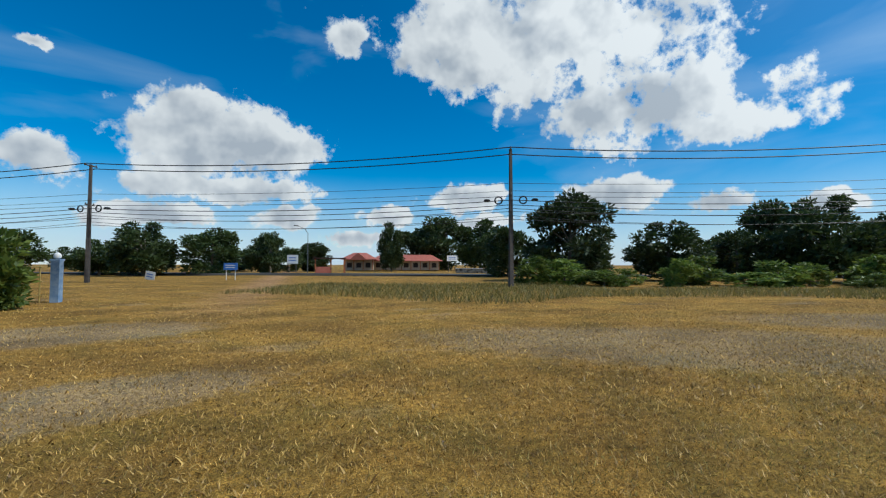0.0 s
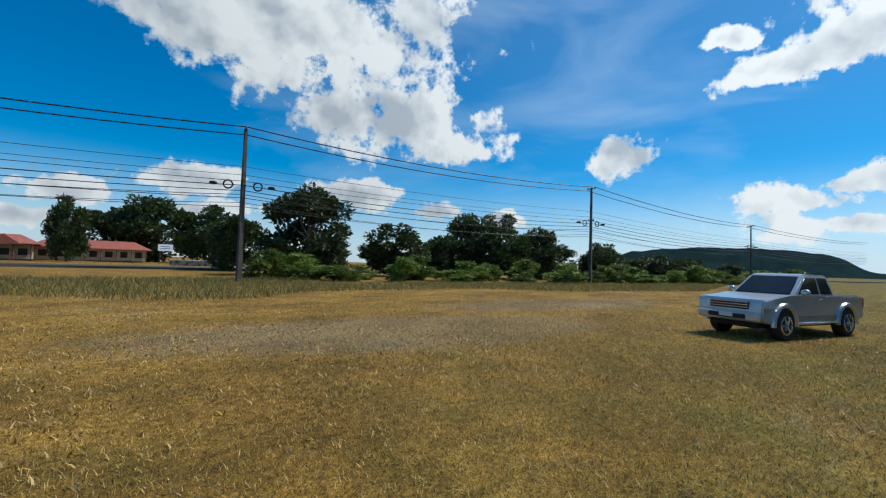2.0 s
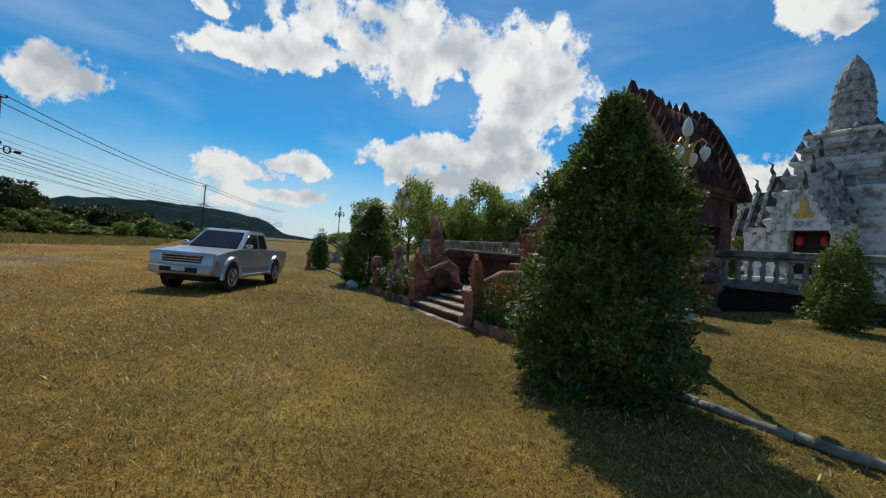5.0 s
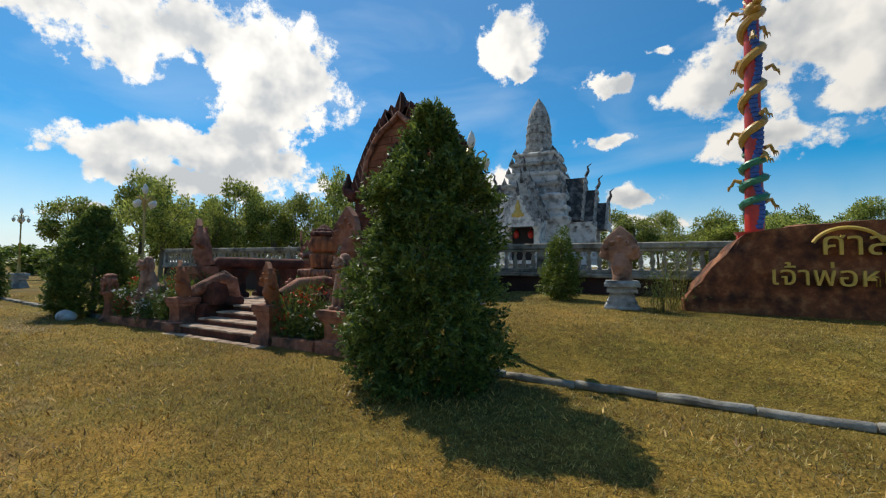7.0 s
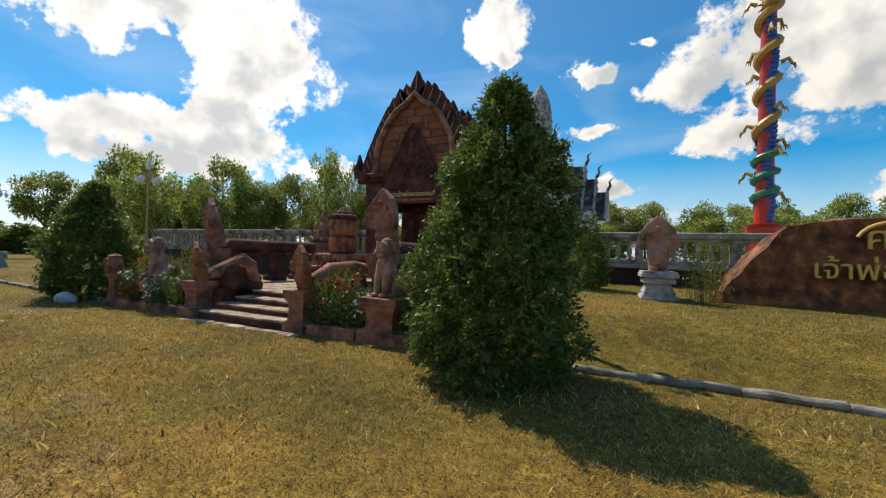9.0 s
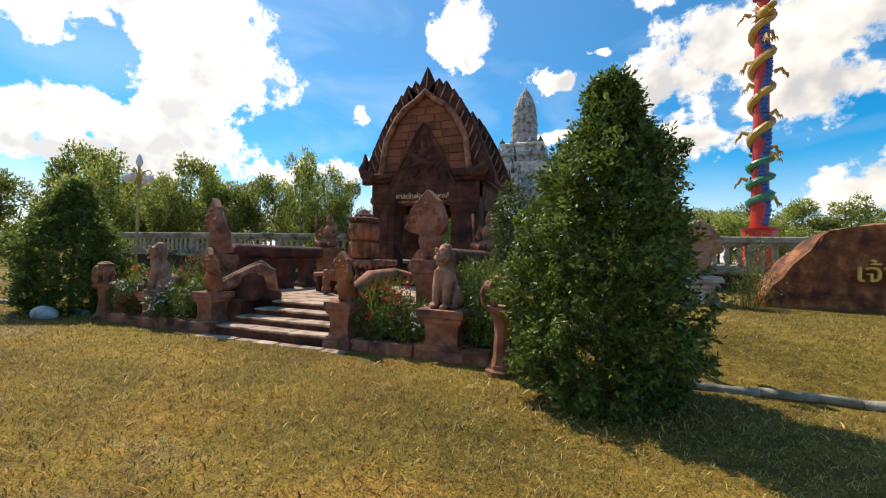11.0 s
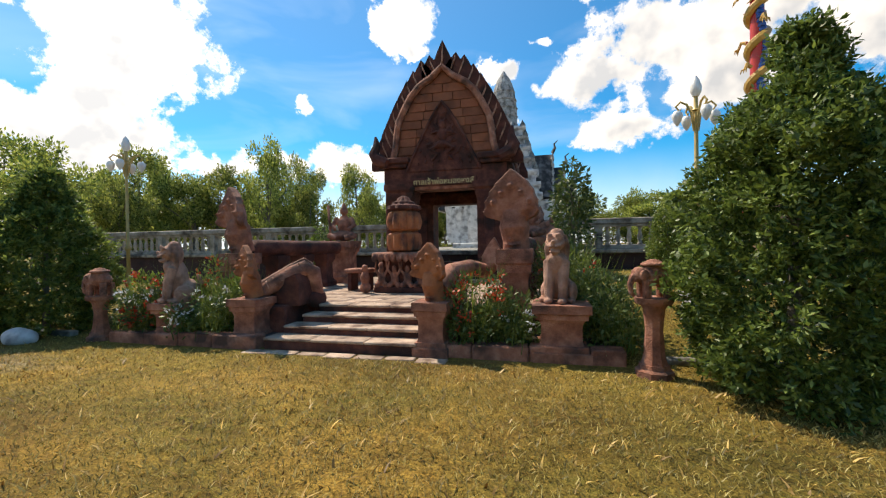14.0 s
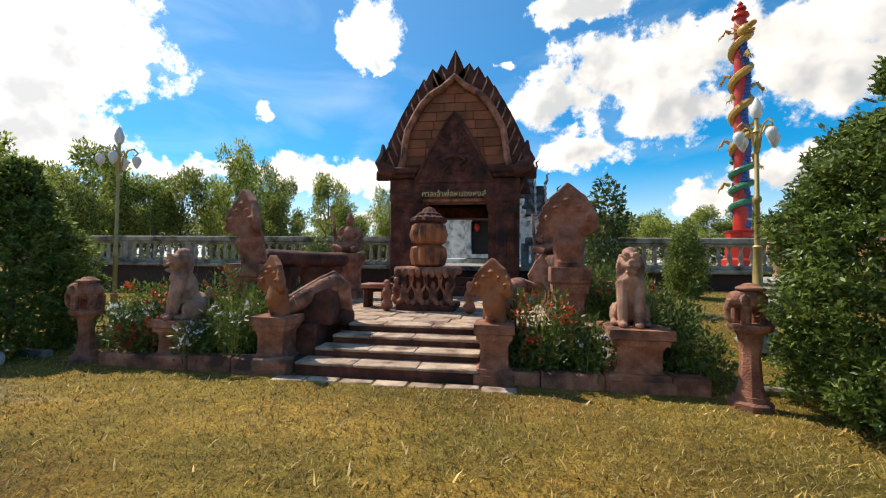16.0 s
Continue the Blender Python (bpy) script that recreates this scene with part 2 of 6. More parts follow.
def ground_material():
    mat = bpy.data.materials.new("dry_grass_ground")
    mat.use_nodes = True
    n, l = mat.node_tree.nodes, mat.node_tree.links
    bsdf = n["Principled BSDF"]
    bsdf.inputs["Roughness"].default_value = 0.95
    bsdf.inputs["Specular IOR Level"].default_value = 0.15
    tc = n.new("ShaderNodeTexCoord")

    def noise_of(scale, detail=6.0, rough=0.6, stretch=None):
        t = n.new("ShaderNodeTexNoise")
        t.inputs["Scale"].default_value, t.inputs["Detail"].default_value, t.inputs["Roughness"].default_value = scale, detail, rough
        src = tc.outputs["Object"]
        if stretch:
            mp = n.new("ShaderNodeMapping")
            mp.inputs["Scale"].default_value = stretch
            l.new(src, mp.inputs["Vector"])
            src = mp.outputs[0]
        l.new(src, t.inputs["Vector"])
        return t.outputs["Fac"]

    def ramp_of(value, p0, c0, p1, c1):
        r = n.new("ShaderNodeValToRGB")
        r.color_ramp.elements[0].position, r.color_ramp.elements[0].color = p0, (*c0, 1)
        r.color_ramp.elements[1].position, r.color_ramp.elements[1].color = p1, (*c1, 1)
        l.new(value, r.inputs[0])
        return r.outputs[0]

    def mixed(f, a, b):
        m = n.new("ShaderNodeMix")
        m.data_type = "RGBA"
        l.new(f, m.inputs["Factor"])
        l.new(a, m.inputs["A"])
        l.new(b, m.inputs["B"])
        return m.outputs["Result"]

    def sums(a, b, ka=1.0):
        m = n.new("ShaderNodeMath")
        m.operation = "MULTIPLY_ADD"
        m.inputs[1].default_value = ka
        l.new(a, m.inputs[0])
        l.new(b, m.inputs[2])
        return m.outputs[0]

    straw = ramp_of(noise_of(9.0, 8, 0.7), 0.32, STRAW_DARK, 0.68, STRAW_LIGHT)
    green = ramp_of(noise_of(7.0, 8, 0.7), 0.32, GREEN_DARK, 0.68, GREEN_LIGHT)
    sep = n.new("ShaderNodeSeparateXYZ")
    l.new(tc.outputs["Object"], sep.inputs[0])
    # greener towards the shrine
    mr = n.new("ShaderNodeMapRange")
    mr.inputs["From Min"].default_value, mr.inputs["From Max"].default_value = -7.0, 6.0
    l.new(sep.outputs["Y"], mr.inputs["Value"])
    mr.inputs["To Min"].default_value, mr.inputs["To Max"].default_value = -0.12, 0.18
    greenness = ramp_of(sums(noise_of(0.55, 7, 0.65), mr.outputs[0]), 0.36, (0, 0, 0), 0.72, (1, 1, 1))
    colour = mixed(greenness, straw, green)
    rusty = ramp_of(noise_of(0.33, 5), 0.52, (0, 0, 0), 0.7, (0.55, 0.55, 0.55))
    rust = ramp_of(noise_of(14.0), 0.3, (0.12, 0.06, 0.018), 0.7, (0.33, 0.185, 0.055))
    colour = mixed(rusty, colour, rust)
    bare = ramp_of(noise_of(0.16, 6, 0.6, (1.0, 2.6, 1.0)), 0.59, (0, 0, 0), 0.72, (0.7, 0.7, 0.7))
    gravel = ramp_of(noise_of(18.0, 6, 0.75), 0.36, (0.07, 0.062, 0.05), 0.66, (0.42, 0.38, 0.31))
    colour = mixed(bare, colour, gravel)
    # matted thatch, dark gaps and bleached streaks
    thatch = ramp_of(noise_of(5.0, 8, 0.75, (1.0, 1.8, 1.0)), 0.40, (0, 0, 0), 0.62, (1, 1, 1))
    dark_gap = ramp_of(noise_of(20.0, 4), 0.3, (0.055, 0.034, 0.009), 0.7, (0.20, 0.115, 0.028))
    colour = mixed(thatch, mixed(ramp_of(noise_of(1.1, 4), 0.42, (0.25, 0.25, 0.25), 0.6, (0.85, 0.85, 0.85)), colour, dark_gap), colour)
    bleached = ramp_of(noise_of(2.3, 9, 0.78, (1.0, 2.4, 1.0)), 0.56, (0, 0, 0), 0.74, (0.6, 0.6, 0.6))
    pale = ramp_of(noise_of(34.0, 4), 0.3, (0.30, 0.19, 0.05), 0.7, (0.66, 0.47, 0.17))
    colour = mixed(bleached, colour, pale)
    # worn gravelly patches beside the walk: place, size, turn
    for px_, py_, wx_, wy_, turn_ in ((-6.6, -6.9, 4.6, 1.7, -25), (5.6, -5.9, 2.2, 0.8, 20), (8.5, -12.5, 2.5, 1.4, 10), (-18.0, -7.5, 5.0, 1.6, -20)):
        mp = n.new("ShaderNodeMapping")
        mp.vector_type = "TEXTURE"
        mp.inputs["Location"].default_value = (px_, py_, 0)
        mp.inputs["Rotation"].default_value = (0, 0, radians(turn_))
        mp.inputs["Scale"].default_value = (wx_, wy_, 50)
        l.new(tc.outputs["Object"], mp.inputs["Vector"])
        size = n.new("ShaderNodeVectorMath")
        size.operation = "LENGTH"
        l.new(mp.outputs[0], size.inputs[0])
        worn = ramp_of(sums(noise_of(2.4, 9, 0.82), size.outputs["Value"], -2.4), 0.0, (0.42, 0.42, 0.42), 0.42, (0, 0, 0))
        colour = mixed(worn, colour, gravel)
    # worn dirt track out to the road
    line = n.new("ShaderNodeMath")
    line.operation = "MULTIPLY_ADD"
    line.inputs[1].default_value, line.inputs[2].default_value = 0.045, -5.0
    l.new(sep.outputs["Y"], line.inputs[0])
    away = n.new("ShaderNodeMath")
    l.new(sep.outputs["X"], away.inputs[0])
    l.new(line.outputs[0], away.inputs[1])
    far_off = n.new("ShaderNodeMath")
    far_off.operation = "ABSOLUTE"
    l.new(away.outputs[0], far_off.inputs[0])
    ragged = sums(noise_of(0.5, 6, 0.65), far_off.outputs[0], -4.5)
    reach = n.new("ShaderNodeMapRange")
    reach.inputs["From Min"].default_value, reach.inputs["From Max"].default_value = 0.4, -2.0
    l.new(ragged, reach.inputs["Value"])
    outer = n.new("ShaderNodeMapRange")
    outer.inputs["From Min"].default_value, outer.inputs["From Max"].default_value = -12.0, -30.0
    l.new(sep.outputs["Y"], outer.inputs["Value"])
    both = n.new("ShaderNodeMath")
    both.operation = "MULTIPLY"
    l.new(reach.outputs[0], both.inputs[0])
    l.new(outer.outputs[0], both.inputs[1])
    dirt = ramp_of(noise_of(3.0, 6), 0.3, (0.22, 0.105, 0.04), 0.7, (0.46, 0.29, 0.14))
    colour = mixed(both.outputs[0], colour, dirt)
    # broad darker and lighter swaths
    swath = ramp_of(noise_of(0.22, 5, 0.6, (1.0, 1.9, 1.0)), 0.36, (0.62, 0.60, 0.58), 0.62, (1.12, 1.12, 1.1))
    shade = n.new("ShaderNodeMix")
    shade.data_type, shade.blend_type = "RGBA", "MULTIPLY"
    shade.inputs["Factor"].default_value = 1.0
    l.new(colour, shade.inputs["A"])
    l.new(swath, shade.inputs["B"])
    colour = shade.outputs["Result"]
    grain = ramp_of(noise_of(42.0, 4, 0.8), 0.36, (0.40, 0.38, 0.34), 0.64, (1.95, 1.88, 1.78))
    speck = n.new("ShaderNodeMix")
    speck.data_type, speck.blend_type = "RGBA", "MULTIPLY"
    speck.inputs["Factor"].default_value = 1.0
    l.new(colour, speck.inputs["A"])
    l.new(grain, speck.inputs["B"])
    colour = speck.outputs["Result"]
    l.new(colour, bsdf.inputs["Base Color"])
    b = n.new("ShaderNodeBump")
    b.inputs["Strength"].default_value, b.inputs["Distance"].default_value = 0.8, 0.05
    l.new(sums(noise_of(30.0, 6, 0.7), noise_of(4.0, 5), 0.6), b.inputs["Height"])
    l.new(b.outputs[0], bsdf.inputs["Normal"])
    return mat


STRAW_DARK, STRAW_LIGHT = (0.15, 0.074, 0.013), (0.50, 0.295, 0.062)
GREEN_DARK, GREEN_LIGHT = (0.05, 0.052, 0.009), (0.24, 0.20, 0.042)
M_GROUND = ground_material()
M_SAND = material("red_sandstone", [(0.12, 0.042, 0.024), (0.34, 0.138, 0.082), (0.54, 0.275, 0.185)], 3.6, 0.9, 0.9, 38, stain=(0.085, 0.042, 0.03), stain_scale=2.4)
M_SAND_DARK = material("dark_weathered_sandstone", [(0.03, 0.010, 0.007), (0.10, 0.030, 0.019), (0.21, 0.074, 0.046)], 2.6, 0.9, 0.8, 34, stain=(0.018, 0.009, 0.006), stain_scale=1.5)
M_SAND_TAN = material("tan_sandstone_block", [(0.19, 0.062, 0.030), (0.32, 0.118, 0.058)], 3, 0.9, 0.6, 40, vary=0.25, stain=(0.07, 0.028, 0.015))
M_ORANGE = material("orange_sandstone", [(0.27, 0.085, 0.032), (0.50, 0.185, 0.068)], 5, 0.8, 0.6, 40, stain=(0.10, 0.035, 0.02), stain_scale=2.6)
M_PALE = material("pale_pink_sandstone", [(0.28, 0.135, 0.085), (0.58, 0.34, 0.24)], 5, 0.9, 0.8, 45, stain=(0.13, 0.065, 0.04), stain_scale=3.2)
M_TREAD = material("pale_sandstone_tread", [(0.26, 0.16, 0.105), (0.62, 0.47, 0.34)], 4, 0.9, 0.6, 50, stain=(0.13, 0.075, 0.05), stain_scale=3.0, vary=0.2)
M_WHITE = material("weathered_white_plaster", [(0.52, 0.515, 0.49), (0.82, 0.81, 0.78)], 2.2, 0.9, 0.5, 20, stain=(0.27, 0.265, 0.25), stain_scale=2.4)
M_GREYSTONE = material("lichened_grey_stone", [(0.22, 0.22, 0.205), (0.56, 0.55, 0.52)], 5, 0.92, 0.6, 25, stain=(0.13, 0.128, 0.118), stain_scale=3.0)
M_BLACKSTONE = material("blackened_roof_plaster", [(0.02, 0.02, 0.022), (0.07, 0.07, 0.07)], 3, 0.9, 0.5, 25, stain=(0.2, 0.2, 0.19), stain_scale=2.2)
M_CONC = material("mossy_concrete", [(0.14, 0.125, 0.095), (0.44, 0.415, 0.35)], 3.2, 0.93, 0.6, 40, stain=(0.06, 0.054, 0.042), stain_scale=1.9)
M_BALUSTER = material("pale_concrete_baluster", [(0.25, 0.22, 0.17), (0.46, 0.42, 0.34)], 5, 0.92, 0.4, 40, vary=0.2, stain=(0.11, 0.092, 0.07), stain_scale=3.0)
M_PLINTH = material("dark_red_plinth", [(0.022, 0.011, 0.009), (0.075, 0.034, 0.026)], 2, 0.93, 0.4, 20, stain=(0.05, 0.032, 0.026), stain_scale=0.8)
M_ROCK = material("red_brown_rock", [(0.06, 0.018, 0.007), (0.21, 0.066, 0.022), (0.46, 0.21, 0.09)], 3.4, 0.85, 1.0, 14, stain=(0.05, 0.018, 0.009), stain_scale=2.6)
M_GOLD = material("gold_paint", [(0.50, 0.33, 0.07), (0.66, 0.46, 0.13)], 8, 0.4, 0.15, 60, metal=0.35)
M_LETTER = material("faded_gold_letter", [(0.62, 0.48, 0.20), (0.80, 0.66, 0.33)], 8, 0.5, 0.1, 60)
M_LETTER_ROCK = material("dull_gold_letter", [(0.60, 0.38, 0.06), (0.78, 0.54, 0.12)], 8, 0.6, 0.1, 60)
M_LAMP_GOLD = material("yellow_gold_lamp_paint", [(0.36, 0.25, 0.07), (0.50, 0.37, 0.13)], 6, 0.45, 0.15, 50, metal=0.2)
M_GLOBE = material("milky_lamp_glass", [(0.72, 0.71, 0.66), (0.82, 0.81, 0.77)], 4, 0.3, 0.0)
M_BARK = material("grey_bark", [(0.09, 0.075, 0.055), (0.22, 0.19, 0.15)], 5, 0.95, 0.7, 18)
M_POLE = material("dark_concrete_pole", [(0.055, 0.045, 0.04), (0.12, 0.10, 0.085)], 2, 0.9, 0.3, 30)
M_WIRE = material("black_cable", [(0.012, 0.012, 0.014), (0.022, 0.022, 0.025)], 2, 0.6, 0.0)
M_STEEL = material("dull_steel", [(0.10, 0.10, 0.10), (0.2, 0.2, 0.2)], 4, 0.5, 0.1, 40, metal=0.6)
M_RED = material("glossy_red_paint", [(0.42, 0.02, 0.012), (0.58, 0.04, 0.02)], 3, 0.35, 0.1, 30)
M_BLUE = material("glossy_blue_paint", [(0.012, 0.05, 0.25), (0.05, 0.14, 0.42)], 5, 0.35, 0.1, 30)
M_GREEN = material("glossy_green_scales", [(0.01, 0.12, 0.06), (0.05, 0.28, 0.15)], 9, 0.35, 0.3, 40)
M_YELLOW = material("yellow_ochre_scales", [(0.38, 0.20, 0.035), (0.58, 0.36, 0.08)], 9, 0.4, 0.3, 40)
M_ASPHALT = material("asphalt", [(0.04, 0.04, 0.04), (0.07, 0.068, 0.064)], 2, 0.9, 0.3, 50)
M_ROOF_RED = material("faded_red_roof", [(0.30, 0.07, 0.045), (0.45, 0.15, 0.10)], 1, 0.7, 0.2, 10)
M_WALL_CREAM = material("cream_wall", [(0.36, 0.30, 0.22), (0.5, 0.43, 0.33)], 1, 0.9, 0.1, 10)
M_DARK = material("dark_interior", [(0.012, 0.01, 0.01), (0.03, 0.022, 0.02)], 2, 0.8, 0.0)
M_HILL = material("wooded_hill", [(0.010, 0.024, 0.026), (0.026, 0.046, 0.044)], 0.02, 1.0, 0.0, detail=10)
M_HILL.node_tree.nodes["Principled BSDF"].inputs["Specular IOR Level"].default_value = 0.0
M_SIGN_BLUE = material("blue_sign_paint", [(0.03, 0.12, 0.42), (0.05, 0.17, 0.5)], 2, 0.5, 0.0)
M_POST_BLUE = material("faded_blue_paint", [(0.10, 0.22, 0.42), (0.35, 0.45, 0.58)], 4, 0.8, 0.2, 30)
M_SIGN_WHITE = material("white_sign_paint", [(0.6, 0.58, 0.55), (0.75, 0.74, 0.72)], 3, 0.5, 0.0)
M_LEAF_BUSH = leaf_material("bush_leaf", (0.022, 0.05, 0.009), (0.20, 0.265, 0.05), 0.36)
M_LEAF_BROAD = leaf_material("broad_bush_leaf", (0.075, 0.135, 0.028), (0.32, 0.39, 0.08), 0.48)
M_LEAF_FOREST = leaf_material("forest_leaf", (0.045, 0.09, 0.016), (0.46, 0.49, 0.11), 0.52)
M_LEAF_DARK = leaf_material("dark_tree_leaf", (0.022, 0.042, 0.010), (0.07, 0.10, 0.022), 0.25)
M_LEAF_SHRUB = leaf_material("bright_shrub_leaf", (0.06, 0.11, 0.016), (0.22, 0.27, 0.045), 0.4)
M_LEAF_BED = leaf_material("flower_bed_leaf", (0.04, 0.085, 0.02), (0.16, 0.20, 0.05), 0.3)
M_FLOWER_RED = leaf_material("red_petal", (0.45, 0.03, 0.015), (0.65, 0.10, 0.03), 0.3)
M_FLOWER_WHITE = leaf_material("white_petal", (0.6, 0.6, 0.62), (0.8, 0.8, 0.8), 0.3)
M_BLADE = leaf_material("dry_grass_blade", (0.13, 0.060, 0.011), (0.70, 0.46, 0.13), 0.3, 4.5)
M_BLADE_GREEN = leaf_material("olive_grass_blade", (0.045, 0.047, 0.008), (0.54, 0.42, 0.12), 0.3, 4.5)
M_WEED = leaf_material("roadside_weed_blade", (0.10, 0.10, 0.022), (0.36, 0.29, 0.08), 0.4)
M_PAINT_CAR = material("silver_car_paint", [(0.50, 0.51, 0.53), (0.56, 0.57, 0.59)], 3, 0.28, 0.0, metal=0.55)
M_PAINT_GREY = material("grey_lower_car_paint", [(0.26, 0.27, 0.29), (0.30, 0.31, 0.33)], 3, 0.3, 0.0, metal=0.5)
M_GLASS_DARK = material("dark_car_glass", [(0.01, 0.012, 0.014), (0.02, 0.022, 0.026)], 2, 0.06, 0.0)
M_RUBBER = material("tyre_rubber", [(0.012, 0.012, 0.012), (0.03, 0.03, 0.03)], 6, 0.85, 0.2, 60)
M_CHROME = material("bright_metal", [(0.55, 0.55, 0.56), (0.65, 0.65, 0.66)], 4, 0.22, 0.0, metal=0.95)
M_LENS = material("headlamp_lens", [(0.45, 0.47, 0.5), (0.6, 0.62, 0.65)], 5, 0.1, 0.0)


# ---- building helpers ----
def smooth(me, angle=40):
    me.polygons.foreach_set("use_smooth", [True] * len(me.polygons))
    me.set_sharp_from_angle(angle=radians(angle))


def thing(name, x, y, z, label, category, group="", kind="", rz=0.0):
    ob = new(name)
    ob.empty_display_size = 0.2
    ob.matrix_world = pose(x, y, z, 0, 0, rz)
    return tagged(ob, label, category, group, kind)


def part(name, bm, mat, parent=None, label="", angle=40):
    me = bpy.data.meshes.new(name)
    bmesh.ops.recalc_face_normals(bm, faces=bm.faces)
    bm.to_mesh(me)
    bm.free()
    smooth(me, angle)
    me.materials.append(mat)
    return placed(name, me, parent, label)


def placed(name, me, parent=None, label="", m=None):
    ob = new(name, me)
    if parent is not None:
        ob.parent = parent
    if m is not None:
        ob.matrix_local = m
    return tagged(ob, label)


def alone(name, bm, mat, label, category, group="", kind="", m=None, angle=40):
    ob = part(name, bm, mat, None, "", angle)
    if m is not None:
        ob.matrix_world = m
    return tagged(ob, label, category, group, kind)


def box(bm, x0, x1, y0, y1, z0, z1, bevel=0.0):
    r = bmesh.ops.create_cube(bm, size=1.0)
    for v in r["verts"]:
        v.co = Vector((x0 + (v.co.x + 0.5) * (x1 - x0), y0 + (v.co.y + 0.5) * (y1 - y0), z0 + (v.co.z + 0.5) * (z1 - z0)))
    if bevel:
        edges = list({e for v in r["verts"] for e in v.link_edges})
        bmesh.ops.bevel(bm, geom=edges, offset=bevel, segments=1, affect="EDGES")


def boxed(*args):
    bm = bmesh.new()
    box(bm, *args)
    return bm


def lathe(bm, profile, n=16, cx=0.0, cy=0.0, turn=0.0, lobes=0, lobe=0.0):
    """Turns (radius, height) pairs about an upright axis; n=4 with turn=45 gives square mouldings."""
    rings = []
    for r, z in profile:
        ring = []
        for i in range(n):
            a = radians(turn) + 2 * math.pi * i / n
            k = r * (1 + lobe * abs(math.sin(lobes * a / 2))) if lobes else r
            ring.append(bm.verts.new((cx + k * math.cos(a), cy + k * math.sin(a), z)))
        rings.append(ring)
    for a, b in zip(rings, rings[1:]):
        for i in range(n):
            bm.faces.new((a[i], a[(i + 1) % n], b[(i + 1) % n], b[i]))
    bm.faces.new(rings[0][::-1])
    bm.faces.new(rings[-1])


def square(bm, profile, cx=0.0, cy=0.0):
    lathe(bm, [(r * math.sqrt(2), z) for r, z in profile], 4, cx, cy, 45)


def tube(bm, pts, radii, n=8):
    pts = [Vector(p) for p in pts]
    if not isinstance(radii, (list, tuple)):
        radii = [radii] * len(pts)
    rings = []
    for i, p in enumerate(pts):
        d = (pts[min(i + 1, len(pts) - 1)] - pts[max(i - 1, 0)]).normalized()
        s = d.orthogonal().normalized() if i == 0 else (s - d * s.dot(d)).normalized()
        t = d.cross(s)
        rings.append([bm.verts.new(p + (s * math.cos(2 * math.pi * k / n) + t * math.sin(2 * math.pi * k / n)) * radii[i]) for k in range(n)])
    for a, b in zip(rings, rings[1:]):
        for k in range(n):
            bm.faces.new((a[k], a[(k + 1) % n], b[(k + 1) % n], b[k]))
    bm.faces.new(rings[0][::-1])
    bm.faces.new(rings[-1])


def blob(bm, x, y, z, rx, ry, rz, level=2, m=None):
    r = bmesh.ops.create_icosphere(bm, subdivisions=level, radius=1.0)
    for v in r["verts"]:
        p = Vector((v.co.x * rx, v.co.y * ry, v.co.z * rz))
        v.co = Vector((x, y, z)) + (m @ p if m is not None else p)


def slab(bm, outline, y0, y1):
    """A flat shape in x and z, given as an outline, with thickness from y0 to y1."""
    a = [bm.verts.new((x, y0, z)) for x, z in outline]
    b = [bm.verts.new((x, y1, z)) for x, z in outline]
    n = len(a)
    bm.faces.new(a)
    bm.faces.new(b[::-1])
    for i in range(n):
        bm.faces.new((a[i], a[(i + 1) % n], b[(i + 1) % n], b[i]))


def carved(ob, voxel=0.03, rounds=3):
    """Melts a statue's lumps together into one carved body."""
    r = ob.modifiers.new("melt", "REMESH")
    r.mode, r.voxel_size, r.use_smooth_shade = "VOXEL", voxel, True
    s = ob.modifiers.new("soften", "SMOOTH")
    s.iterations, s.factor = rounds, 0.5
    return ob


def leaf_cloud(name, centres, outward, size, mat, seed, droop=0.2, slim=0.5):
    """Many small diamond leaves, one island each, as one mesh."""
    rng = np.random.default_rng(seed)
    c = np.asarray(centres, float)
    n = len(c)
    d = np.asarray(outward, float) + rng.normal(0, 0.55, (n, 3))
    d[:, 2] -= droop
    d /= np.linalg.norm(d, axis=1)[:, None] + 1e-9
    side = np.cross(d, rng.normal(0, 1, (n, 3)))
    side /= np.linalg.norm(side, axis=1)[:, None] + 1e-9
    s = size * rng.uniform(0.6, 1.35, (n, 1))
    v = np.empty((n, 4, 3))
    v[:, 0], v[:, 2] = c, c + d * s * 2
    v[:, 1], v[:, 3] = c + d * s * 0.9 + side * s * slim, c + d * s * 0.9 - side * s * slim
    me = bpy.data.meshes.new(name)
    me.vertices.add(4 * n)
    me.vertices.foreach_set("co", v.ravel())
    me.loops.add(4 * n)
    me.loops.foreach_set("vertex_index", np.arange(4 * n, dtype=np.int32))
    me.polygons.add(n)
    me.polygons.foreach_set("loop_start", np.arange(0, 4 * n, 4, dtype=np.int32))
    me.update(calc_edges=True)
    me.materials.append(mat)
    return me


def clump_points(clumps, per, seed, inner=0.55):
    rng = np.random.default_rng(seed)
    pts, out = [], []
    for x, y, z, r in clumps:
        k = max(12, int(per * r * r))
        d = rng.normal(0, 1, (k, 3))
        d /= np.linalg.norm(d, axis=1)[:, None]
        pts.append(np.array((x, y, z)) + d * r * rng.uniform(inner, 1.08, (k, 1)) * (1, 1, 0.85))
        out.append(d)
    return np.concatenate(pts), np.concatenate(out)


